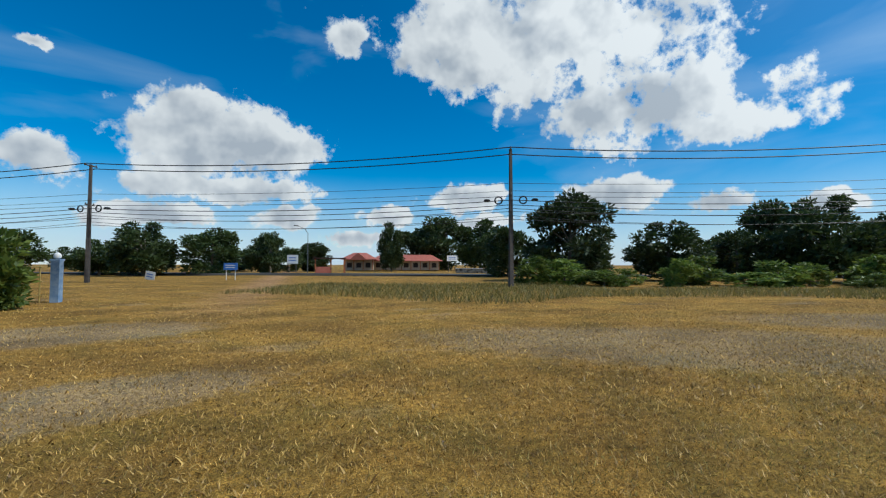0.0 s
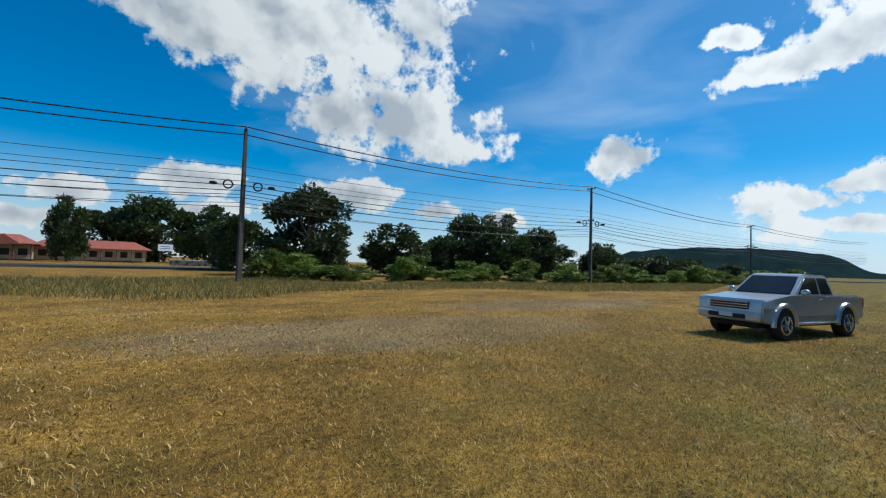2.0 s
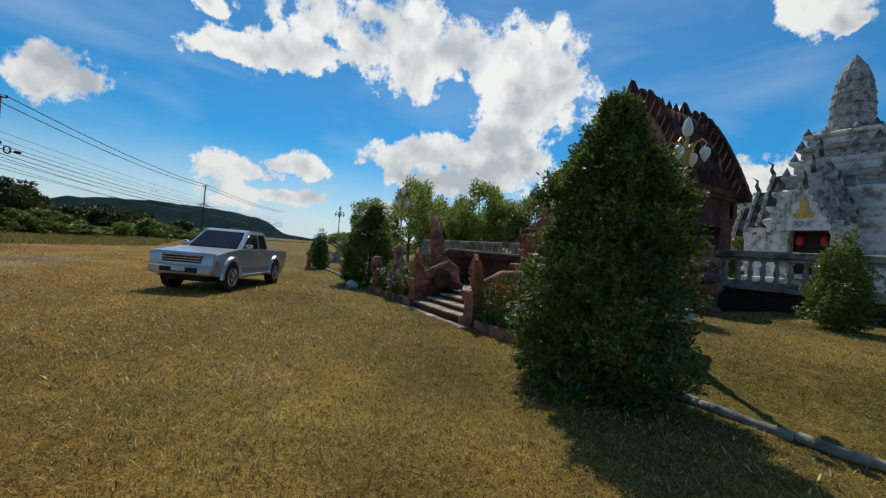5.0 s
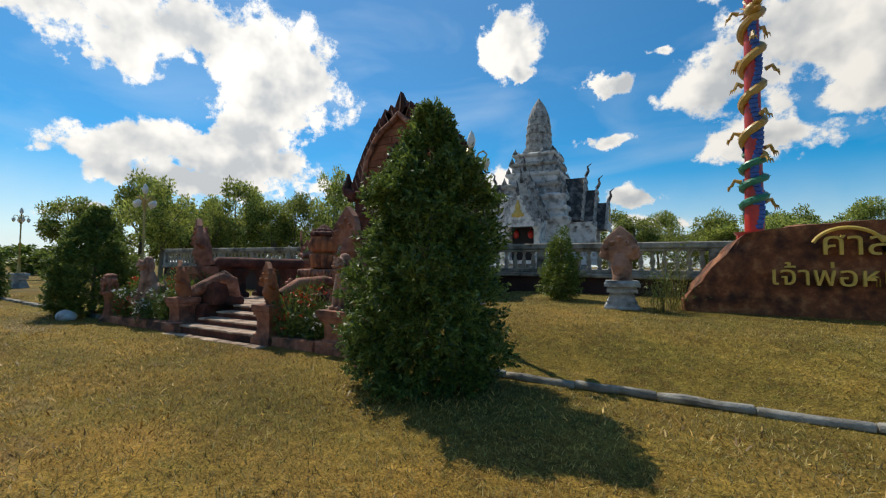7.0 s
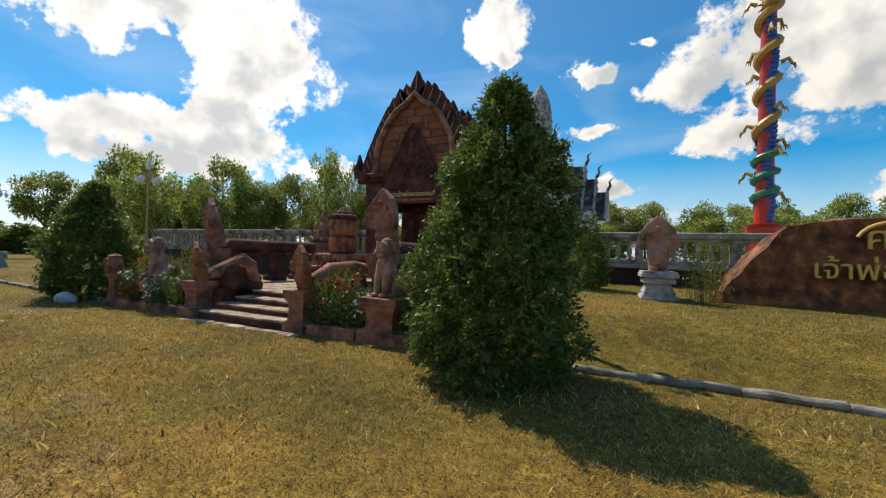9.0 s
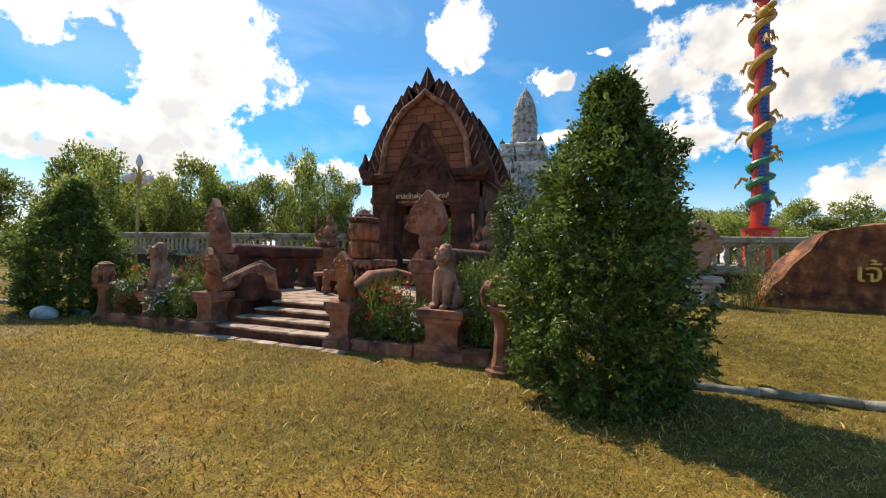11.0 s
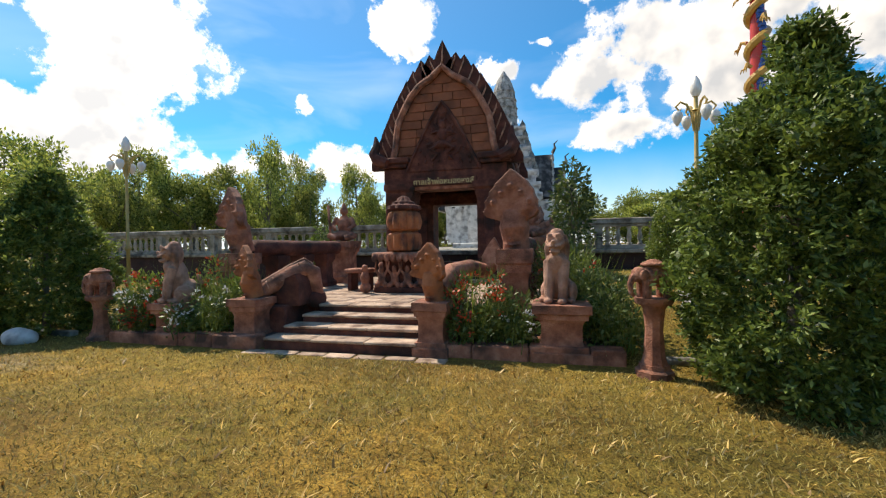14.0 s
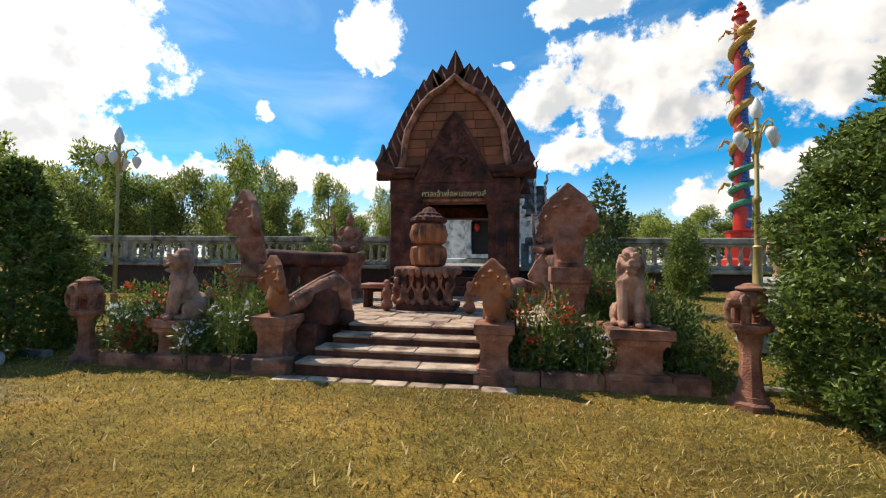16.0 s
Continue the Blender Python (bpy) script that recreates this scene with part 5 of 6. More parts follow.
    for k in range(10):
        b = k * 0.63
        tube(bm, [(0.2 * math.cos(b), -0.15, tall - 1.2 + 0.2 * math.sin(b)), (0.46 * math.cos(b), 0.02, tall - 1.15 + 0.46 * math.sin(b))], [0.07, 0.01], 5)
    for s in (-1, 1):
        tube(bm, [(s * 0.1, -0.25, tall - 1.05), (s * 0.25, -0.1, tall - 0.75), (s * 0.2, 0.05, tall - 0.5)], [0.05, 0.035, 0.008], 5)
    part("dragon_head", bm, M_YELLOW, th)
    bm = bmesh.new()
    lathe(bm, [(0.22, tall - 0.55), (0.34, tall - 0.46), (0.30, tall - 0.34), (0.14, tall - 0.30), (0.14, tall - 0.2), (0.24, tall - 0.15), (0.20, tall - 0.04), (0.08, tall), (0.07, tall + 0.06), (0.12, tall + 0.1), (0.02, tall + 0.24)], 12)
    part("finial", bm, M_RED, th)


dragon_pillar(2.65, 19.4, PZ, 11.35)


# ---- white tower shrine ----
def tower(x, y, z):
    th = thing("tower_shrine", x, y, z, "weathered white tower shrine with stepped spire and gabled porches", "shrine")
    bm = bmesh.new()
    square(bm, [(3.3, 0.0), (3.3, 0.3), (3.1, 0.35), (3.1, 0.6)])
    part("base", bm, M_WHITE, th)
    bm = bmesh.new()
    square(bm, [(2.4, 0.6), (2.4, 3.1), (2.55, 3.2), (2.7, 3.4), (2.7, 3.6), (2.45, 3.7), (2.45, 4.0), (2.6, 4.15), (2.6, 4.35)])
    part("body", bm, M_WHITE, th)
    zz, r = 4.35, 2.25
    for k in range(5):
        h = 0.95 - 0.06 * k
        bm = bmesh.new()
        square(bm, [(r, zz), (r, zz + h * 0.5), (r + 0.14, zz + h * 0.6), (r + 0.2, zz + h * 0.75), (r + 0.2, zz + h * 0.85), (r - 0.05, zz + h)])
        tier = part("tier", bm, M_GREYSTONE if k % 2 else M_WHITE, th)
        for sx in (-1, 1):
            for sy in (-1, 1):
                for q in (0.45, 1.0):
                    for ax in (0, 1):
                        px_, py_ = (sx * r, sy * r * q) if ax else (sx * r * q, sy * r)
                        bm = bmesh.new()
                        lathe(bm, [(0.2, zz + h * 0.85), (0.21, zz + h * 1.0), (0.12, zz + h * 1.2), (0.01, zz + h * 1.5)], 5, px_, py_)
                        part("antefix", bm, M_GREYSTONE, tier)
        zz += h
        r *= 0.885
    bm = bmesh.new()
    lathe(bm, [(0.80, zz), (0.88, zz + 0.4), (0.88, zz + 1.2), (0.82, zz + 2.2), (0.68, zz + 3.1), (0.45, zz + 3.75), (0.18, zz + 4.2), (0.04, zz + 4.45)], 32, lobes=16, lobe=0.08)
    part("spire", bm, M_GREYSTONE, th, "ribbed grey spire")
    for k in range(6):
        t = zz + 0.35 + 0.6 * k
        rr = (0.89, 0.9, 0.89, 0.83, 0.72, 0.52)[k]
        bm = bmesh.new()
        lathe(bm, [(rr + 0.02, t), (rr + 0.09, t + 0.04), (rr + 0.09, t + 0.1), (rr, t + 0.14)], 24)
        part("spire_ring", bm, M_GREYSTONE, th)
    for turn in (0, 90, 180, 270):
        porch = placed("porch", boxed_mesh("porch", -1.25, 1.25, -4.1, -2.35, 0.35, 0.6), th, m=pose(0, 0, 0, 0, 0, turn))
        for step in range(3):
            w, y0, zt = 1.5 - 0.22 * step, -2.6 - 0.75 * step, 6.6 - 0.95 * step
            bm = bmesh.new()
            half = ogive(w, 3.4 - 0.3 * step, zt, 6, 0.95)
            slab(bm, whole(half), y0 - 0.75, y0 + 0.6)
            part("porch_roof", bm, M_BLACKSTONE, porch)
            bm = bmesh.new()
            slab(bm, whole(ogive(w + 0.12, 3.35 - 0.3 * step, zt + 0.25, 6, 0.95)), y0 - 0.86, y0 - 0.752)
            part("gable", bm, M_WHITE if step == 2 else M_GREYSTONE, porch)
            for s in (-1, 1):
                for x_, z_ in ogive(w + 0.1, 3.4 - 0.3 * step, zt + 0.2, 6, 0.95)[:-1]:
                    bm = bmesh.new()
                    lathe(bm, [(0.12, z_ - 0.05), (0.12, z_ + 0.1), (0.01, z_ + 0.42)], 5, s * x_, y0 - 0.8)
                    part("flame_tip", bm, M_GREYSTONE, porch)
            bm = bmesh.new()
            tube(bm, [(0, y0 - 0.8, zt + 0.1), (0, y0 - 0.98, zt + 0.45), (0, y0 - 0.92, zt + 0.75), (0, y0 - 1.2, zt + 1.0)], [0.12, 0.1, 0.06, 0.015], 6)
            part("roof_horn", bm, M_BLACKSTONE, porch)
        for sx in (-1, 1):
            for yy in (-4.05, -3.3, -2.6):
                bm = bmesh.new()
                square(bm, [(0.24, 0.6), (0.24, 0.8), (0.18, 0.86), (0.18, 2.6), (0.25, 2.75), (0.25, 3.0)], sx * 1.02, yy)
                part("column", bm, M_WHITE, porch)
            part("porch_wall", boxed(sx * 1.05 - 0.12, sx * 1.05 + 0.12, -3.9, -2.4, 0.6, 2.9, 0.01), M_WHITE, porch)
        bm = bmesh.new()
        box(bm, -1.3, 1.3, -4.3, -2.4, 3.0, 3.3, 0.03)
        part("porch_beam", bm, M_WHITE, porch)
        # near-black panel closes the door; its colour stands for the shade inside
        part("doorway", boxed(-0.82, 0.82, -3.6, -3.5, 0.6, 2.95), M_DARK, porch, "dark panel standing for the shaded doorway")
        bm = bmesh.new()
        blob(bm, 0, -4.97, 3.62, 0.3, 0.08, 0.3)
        blob(bm, 0, -4.97, 4.02, 0.2, 0.08, 0.26)
        blob(bm, 0, -4.97, 4.32, 0.09, 0.07, 0.16)
        for s in (-1, 1):
            blob(bm, s * 0.3, -4.96, 3.5, 0.14, 0.06, 0.14)
        part("gable_carving", bm, M_GOLD, porch, "gold carved emblem")
        for s in (-1, 1):
            bm = bmesh.new()
            lathe(bm, [(0.05, 2.05), (0.17, 2.15), (0.2, 2.32), (0.17, 2.48), (0.05, 2.58)], 12, s * 0.5, -3.75)
            tube(bm, [(s * 0.5, -3.75, 2.58), (s * 0.5, -3.75, 3.0)], 0.012, 5)
            part("lantern", bm, M_RED, porch, "red paper lantern")


def boxed_mesh(name, *args):
    bm = boxed(*args)
    me = bpy.data.meshes.new(name)
    bm.to_mesh(me)
    bm.free()
    me.materials.append(M_WHITE)
    return me


tower(-8.7, 30.5, PZ)


# ---- bushes and trees ----
def cone_clumps(height, radius, seed, n=60, belly=0.30):
    rng = np.random.default_rng(seed)
    out = []
    for k in range(n):
        t = rng.uniform(0.03, 1.0) ** 0.85
        w = radius * (min(1.0, 0.62 + t / belly * 0.38) if t < belly else (1 - (t - belly) / (1.02 - belly)) ** 0.72)
        a = rng.uniform(0, 2 * math.pi)
        r = w * rng.uniform(0.55, 0.92)
        size = radius * rng.uniform(0.16, 0.27) * (0.5 + 0.6 * (1 - t))
        out.append((r * math.cos(a), r * math.sin(a), max(size * 0.8, height * t - size * 0.5), size))
    for k in range(16):
        t = 0.06 + 0.84 * k / 16
        w = radius * (min(1.0, 0.62 + t / belly * 0.38) if t < belly else (1 - (t - belly) / (1.02 - belly)) ** 0.72)
        out.append((0, 0, height * t, max(0.1, w * 0.68)))
    return out


def bush(name, x, y, height, radius, seed, leaf, per, mat, label, category, n=60, group="", belly=0.3):
    z = ground_z(x, y)
    th = thing(name, x, y, z, label, category, group)
    bm = bmesh.new()
    tube(bm, [(0, 0, -0.1), (0.02, 0, height * 0.3), (0, 0.02, height * 0.75)], [0.07, 0.05, 0.015], 7)
    for k in range(6):
        a = k * 1.1
        tube(bm, [(0, 0, height * (0.08 + 0.1 * k)), (radius * 0.4 * math.cos(a), radius * 0.4 * math.sin(a), height * (0.16 + 0.1 * k))], [0.03, 0.01], 5)
    part("trunk", bm, M_BARK, th)
    pts, out = clump_points(cone_clumps(height, radius, seed, n, belly), per, seed, 0.7)
    keep = pts[:, 2] > 0.02
    placed("crown", leaf_cloud("crown", pts[keep], out[keep], leaf, mat, seed, 0.15, 0.42), th)
    return th


def leafy_bush(x, y, height, outline, lean, seed, leaf, sprays, mat, label):
    """A dense upright bush of leafy sprays; outline: (share of the height, radius) from foot to tip; lean shifts the tip."""
    th = thing("bush", x, y, ground_z(x, y), label, "bush")
    rng = np.random.default_rng(seed)
    bm = bmesh.new()
    tip = Vector((lean[0], lean[1], 0))
    tube(bm, [(0, 0, -0.1), (0.02, 0, height * 0.3), (tip.x * 0.6, tip.y * 0.6 + 0.02, height * 0.72), (tip.x, tip.y, height * 0.96)], [0.07, 0.05, 0.025, 0.006], 7)
    for k in range(14):
        a, h = k * 2.4, height * (0.06 + 0.055 * k)
        r = float(np.interp(h / height, [p[0] for p in outline], [p[1] for p in outline])) * 0.7
        tube(bm, [(0, 0, h), (r * 0.5 * math.cos(a), r * 0.5 * math.sin(a), h + 0.1), (r * math.cos(a), r * math.sin(a), h + 0.3)], [0.022, 0.015, 0.005], 5)
    part("trunk", bm, M_BARK, th)
    # lumps of growth swell and notch the outline
    ph = rng.uniform(0, 6.28, 8)
    t = rng.uniform(0.0, 1.0, sprays)
    a = rng.uniform(0, 2 * np.pi, sprays)
    shape = np.interp(t, [p[0] for p in outline], [p[1] for p in outline])
    lump = 1 + 0.13 * np.sin(3 * a + 9 * t + ph[0]) + 0.10 * np.sin(5 * a - 17 * t + ph[1]) + 0.07 * np.sin(2 * a + 31 * t + ph[2])
    depth = rng.uniform(0, 1, sprays) ** 0.5
    r = shape * lump * (0.35 + 0.62 * depth)
    off = np.clip((t - 0.5) / 0.5, 0, 1)
    root = np.stack([r * np.cos(a) + lean[0] * off, r * np.sin(a) + lean[1] * off, t * height * 0.955], 1)
    full = np.array([noise.noise(Vector(q) * 2.6 + Vector((seed, 0, 0))) for q in root]) + 0.45 * (1 - depth) > -0.16
    root, a, t, sprays = root[full], a[full], t[full], int(full.sum())
    way = np.stack([np.cos(a), np.sin(a), 0.35 + 0.9 * t], 1) + rng.normal(0, 0.35, (sprays, 3))
    way /= np.linalg.norm(way, axis=1)[:, None]
    per = 22
    along = np.tile(np.linspace(0.0, 1.0, per), sprays)[:, None] * np.repeat(rng.uniform(0.10, 0.24, sprays), per)[:, None]
    p = np.repeat(root, per, axis=0) + np.repeat(way, per, axis=0) * along + rng.normal(0, 0.022, (sprays * per, 3))
    d = np.repeat(way, per, axis=0) * 0.8 + rng.normal(0, 0.55, (sprays * per, 3))
    keep = p[:, 2] > 0.02
    placed("crown", leaf_cloud("crown", p[keep], d[keep], leaf, mat, seed, 0.25, 0.40), th)
    return th


leafy_bush(-3.33, 5.0, 3.88, ((0.0, 0.72), (0.08, 0.92), (0.25, 1.06), (0.42, 0.98), (0.56, 0.86), (0.72, 0.74), (0.79, 0.58), (0.85, 0.30), (0.94, 0.19), (1.0, 0.05)), (0.10, -0.08), 11, 0.036, 4800, M_LEAF_BUSH, "tall dense dark green bush with small pointed leaves")
leafy_bush(-15.8, 6.05, 3.3, ((0.0, 0.8), (0.1, 1.0), (0.3, 1.2), (0.55, 1.02), (0.72, 0.62), (0.85, 0.4), (1.0, 0.1)), (-0.1, 0.1), 12, 0.046, 2600, M_LEAF_BROAD, "broad dark green bush beside a white stone")
bush("bush", -2.85, 11.3, 2.0, 0.72, 13, 0.038, 3000, M_LEAF_SHRUB, "small clipped cone-shaped green bush", "bush", 45)
elephant_post(-23.6, 5.2, 0.0, 0.95, "slim sandstone post beside a cone-shaped bush")
white_pedestal(-29.3, 8.2, ground_z(-29.3, 8.2) - 0.05, 0.34, 0.8, "stained pedestal under a distant lamp post")
bush("bush", -24.5, 6.0, 2.4, 0.72, 14, 0.06, 1600, M_LEAF_BUSH, "small cone-shaped bush in the far grass", "bush", 40)
bush("bush", -31.0, 7.2, 2.1, 0.8, 15, 0.06, 1300, M_LEAF_BUSH, "small cone-shaped bush in the far grass", "bush", 40)
bush("bush", -5.3, 9.1, 2.85, 0.62, 16, 0.06, 1100, M_LEAF_BED, "spreading leafy shrub beside the terrace", "bush", 40, belly=0.7)
bush("bush", -13.1, 12.2, 2.35, 0.75, 18, 0.055, 1300, M_LEAF_BUSH, "rounded green shrub before the balustrade", "bush", 40, belly=0.5)
bm = bmesh.new()
blob(bm, 0, 0, 0.08, 0.30, 0.22, 0.18, 3)
for v in bm.verts:
    v.co += Vector((0, 0, 0.05 * noise.noise(v.co * 5)))
alone("stone", bm, M_WHITE, "white-painted stone at the foot of the bush", "stone", m=pose(-15.0, 5.15, 0))


def weed_points(x0, x1, y0, y1, n, seed, tall, spread=0.5):
    rng = np.random.default_rng(seed)
    p = np.stack([rng.uniform(x0, x1, n), rng.uniform(y0, y1, n), np.zeros(n)], 1)
    p[:, 2] = [ground_z(a, b) for a, b in p[:, :2]]
    return p


def stems(name, base, tall, lean, width, mat, seed):
    """Upright blades from the given roots as one mesh, each a bent strip."""
    rng = np.random.default_rng(seed)
    n = len(base)
    h = tall * rng.uniform(0.45, 1.25, (n, 1))
    a = rng.uniform(0, 2 * np.pi, n)
    d = np.stack([np.cos(a), np.sin(a), np.zeros(n)], 1)
    b = rng.uniform(0, 2 * np.pi, n)
    side = np.stack([np.cos(b), np.sin(b), np.zeros(n)], 1) * width
    k = lean * rng.uniform(0.2, 1.3, (n, 1))
    v = np.empty((n, 5, 3))
    v[:, 0], v[:, 1] = base - side, base + side
    mid = base + d * h * k * 0.4 + np.array((0, 0, 1.0)) * h * 0.6
    v[:, 2], v[:, 3] = mid + side * 0.7, mid - side * 0.7
    v[:, 4] = base + d * h * k + np.array((0, 0, 1.0)) * h
    me = bpy.data.meshes.new(name)
    me.vertices.add(5 * n)
    me.vertices.foreach_set("co", v.ravel())
    idx = (np.arange(n)[:, None] * 5 + np.array([0, 1, 2, 3, 3, 2, 4])).ravel().astype(np.int32)
    me.loops.add(7 * n)
    me.loops.foreach_set("vertex_index", idx)
    me.polygons.add(2 * n)
    starts = np.empty(2 * n, np.int32)
    starts[0::2], starts[1::2] = np.arange(n) * 7, np.arange(n) * 7 + 4
    me.polygons.foreach_set("loop_start", starts)
    me.update(calc_edges=True)
    me.materials.append(mat)
    return me


def flower_shrub(x, y, z, height, radius, seed, flower, label, many=60, leaf=None):
    th = thing("flower_shrub", x, y, z, label, "shrub", "flower bed shrubs")
    rng = np.random.default_rng(seed)
    clumps = [(radius * 0.62 * math.cos(a), radius * 0.62 * math.sin(a), height * t, radius * rng.uniform(0.25, 0.45)) for a, t in zip(rng.uniform(0, 6.28, 26), rng.uniform(0.15, 0.85, 26))]
    pts, out = clump_points(clumps, 1500, seed, 0.35)
    keep = pts[:, 2] > 0
    placed("crown", leaf_cloud("crown", pts[keep], out[keep] + np.array((0, 0, 0.5)), 0.042, leaf or M_LEAF_BED, seed, 0.0, 0.36), th)
    placed("stem_tuft", stems("stem_tuft", np.stack([rng.normal(0, radius * 0.3, 60), rng.normal(0, radius * 0.3, 60), np.zeros(60)], 1), height, 0.35, 0.008, M_LEAF_SHRUB, seed), th)
    if flower is not None:
        top = pts[np.argsort(-pts[:, 2] + 0.4 * pts[:, 1] - rng.uniform(0, 0.4, len(pts)))[: many * 5]][::5]
        p = np.repeat(top, 6, axis=0) + rng.normal(0, 0.015, (len(top) * 6, 3))
        placed("blossom", leaf_cloud("blossom", p, rng.normal(0, 1, p.shape), 0.025, flower, seed + 1, 0, 0.7), th)
    return th


for i, (x, y, h, r, fl, many) in enumerate((
        (-12.75, 6.5, 1.15, 0.55, M_FLOWER_RED, 40), (-13.2, 5.95, 0.75, 0.45, M_FLOWER_WHITE, 50), (-12.9, 5.75, 0.6, 0.35, M_FLOWER_RED, 60),
        (-11.6, 6.15, 0.95, 0.5, None, 0), (-11.45, 5.8, 0.75, 0.4, M_FLOWER_WHITE, 20), (-11.15, 6.55, 0.95, 0.45, None, 0), (-12.0, 6.7, 1.3, 0.5, M_FLOWER_RED, 25),
        (-11.9, 5.72, 0.5, 0.35, M_FLOWER_WHITE, 60), (-13.5, 6.6, 1.0, 0.5, M_FLOWER_RED, 12),
        (-6.85, 6.05, 1.05, 0.48, M_FLOWER_RED, 60), (-6.95, 5.95, 0.55, 0.35, M_FLOWER_RED, 12), (-6.45, 6.1, 0.7, 0.4, None, 0), (-6.25, 5.85, 0.55, 0.3, M_FLOWER_WHITE, 16),
        (-5.15, 6.5, 1.05, 0.5, None, 0), (-4.9, 6.1, 0.8, 0.45, None, 0), (-5.5, 7.0, 1.35, 0.5, M_FLOWER_RED, 12), (-5.45, 7.5, 1.4, 0.5, None, 0), (-5.55, 8.0, 1.5, 0.55, None, 0))):
    if fl is M_FLOWER_WHITE:
        many = many // 2
    flower_shrub(x, y, 0.1, h * 1.12, r * 1.15, 40 + i, fl, "leafy flowering garden shrub in the stone-edged bed" if fl else "leafy green garden shrub in the stone-edged bed", many, M_LEAF_SHRUB if i in (3, 5, 8, 16) else None)
for i, (x, y, h) in enumerate(((-0.35, 10.0, 1.3), (-0.15, 10.25, 1.6), (-0.5, 9.8, 0.8))):
    th = thing("weed", x, y, ground_z(x, y), "thin straggly weed beside the inscribed rock", "weed", "weeds by the rock")
    rng = np.random.default_rng(70 + i)
    base = np.stack([rng.normal(0, 0.1, 26), rng.normal(0, 0.1, 26), np.zeros(26)], 1)
    placed("stem", stems("stem", base, h * 0.9, 0.5, 0.006, M_WEED, i), th)
    p = np.stack([rng.normal(0, 0.22, 500), rng.normal(0, 0.22, 500), rng.uniform(0.15, h, 500)], 1)
    placed("leaves", leaf_cloud("leaves", p, rng.normal(0, 1, p.shape), 0.03, M_LEAF_SHRUB, i, 0.2, 0.3), th)


def tree_kind(seed, slim, lumps, leaf, mat, per, lift=0.28):
    """A crown and a trunk for a tree one unit tall and one unit wide, to be set up many times."""
    rng = np.random.default_rng(seed)
    clumps = []
    for k in range(lumps):
        a, t = rng.uniform(0, 6.28), rng.uniform(0, 1)
        w = 0.40 * math.sin(math.pi * (0.16 + 0.74 * t)) ** 0.8
        r = w * math.sqrt(rng.uniform(0.1, 1.0))
        clumps.append((r * math.cos(a), r * math.sin(a), lift + (0.93 - lift) * t, rng.uniform(0.07, 0.15)))
    pts, out = clump_points(clumps, per, seed, 0.35)
    crown = leaf_cloud("crown", pts, out + np.array((0, 0, 0.35)), leaf, mat, seed, 0.1, 0.5)
    bm = bmesh.new()
    tube(bm, [(0, 0, -0.03), (0.01, 0, 0.2), (0.0, 0.02, 0.5), (0.01, 0, 0.85)], [0.028 * slim, 0.02 * slim, 0.013 * slim, 0.003], 7)
    for x, y, z, r in clumps[::4]:
        tube(bm, [(0, 0, z * 0.62), (x * 0.5, y * 0.5, z * 0.82), (x, y, z)], [0.01 * slim, 0.007 * slim, 0.002], 5)
    me = bpy.data.meshes.new("trunk")
    bm.to_mesh(me)
    bm.free()
    me.materials.append(M_BARK)
    return me, crown


FOREST = [tree_kind(s, 1.1, 30, 0.0155, M_LEAF_FOREST, 23000, lift) for s, lift in ((101, 0.2), (102, 0.35), (103, 0.15), (104, 0.45))]
DARK = [tree_kind(s, 1.0, 42, 0.026, M_LEAF_DARK, 17000, lift) for s, lift in ((111, 0.08), (112, 0.05), (113, 0.15))]
SCRUB = [tree_kind(s, 0.6, 26, 0.045, M_LEAF_SHRUB, 7000, 0.03) for s in (121, 122)]
count = 0


def tree(x, y, height, radius, kinds, label, group, name="tree", sink=0.0):
    global count
    count += 1
    trunk, crown = kinds[count % len(kinds)]
    th = thing(name, x, y, ground_z(x, y) - sink, label, "tree" if name == "tree" else "shrub", group, rz=(count * 67) % 360)
    grow = Matrix.Diagonal((radius * 2.3, radius * 2.3, height, 1))
    placed("trunk", trunk, th, m=grow)
    placed("crown", crown, th, m=grow)


road_side = [(30.2, -79.5, 9.0, 5.0), (20.8, -82.3, 8.6, 5.2), (11.7, -88.8, 8.2, 3), (39.5, -86.6, 6.2, 4), (3.4, -119.3, 8, 4), (48, -78, 7, 5),
             (-17.0, -112.8, 13.5, 4.0), (-29, -141, 15.5, 9), (-39.5, -135, 18, 10), (-50, -129, 17, 9), (-24.9, -55.2, 7.8, 4.0)]
field_side = [(-25.8, -41.0, 10.0, 5.2), (-37.2, -38.1, 6.8, 4.2), (-45.5, -36.1, 6.4, 3.6), (-57.1, -40.6, 10.4, 4), (-49.9, -29.6, 9.2, 4.6), (-57, -28, 8, 4.2),
              (-67.5, -28.5, 5.8, 3.6), (-69.8, -22.1, 6.2, 4), (-84, -26, 5, 4), (-105.5, -23.9, 4.6, 4), (-92, -16.0, 4.4, 4), (9.8, -109.2, 6.4, 4), (3.8, -119.4, 7.9, 5)]
for k in range(16):
    tree(-62 - 5.0 * k, 20 + 2.6 * k + 5 * math.sin(k * 2.2), 3.2 + 0.9 * math.sin(k * 1.3), 3.4, SCRUB, "low green scrub at the far edge of the field", "far field trees")
for x, y, h, r in road_side + field_side:
    tree(x, y, h, r, DARK, "dark green broad-crowned roadside tree", "roadside trees")
for k in range(30):
    p = Vector((-13.0, -30.0, 0)) + POLE_DIR * (-130 + 11 * k) + POLE_SIDE * (74 + 8 * math.sin(k * 1.9))
    if not -45 < p.x < 8:
        tree(p.x, p.y, 7.0 + 1.8 * math.sin(k * 2.3), 5.5, DARK, "dark green tree far beyond the road", "far trees")
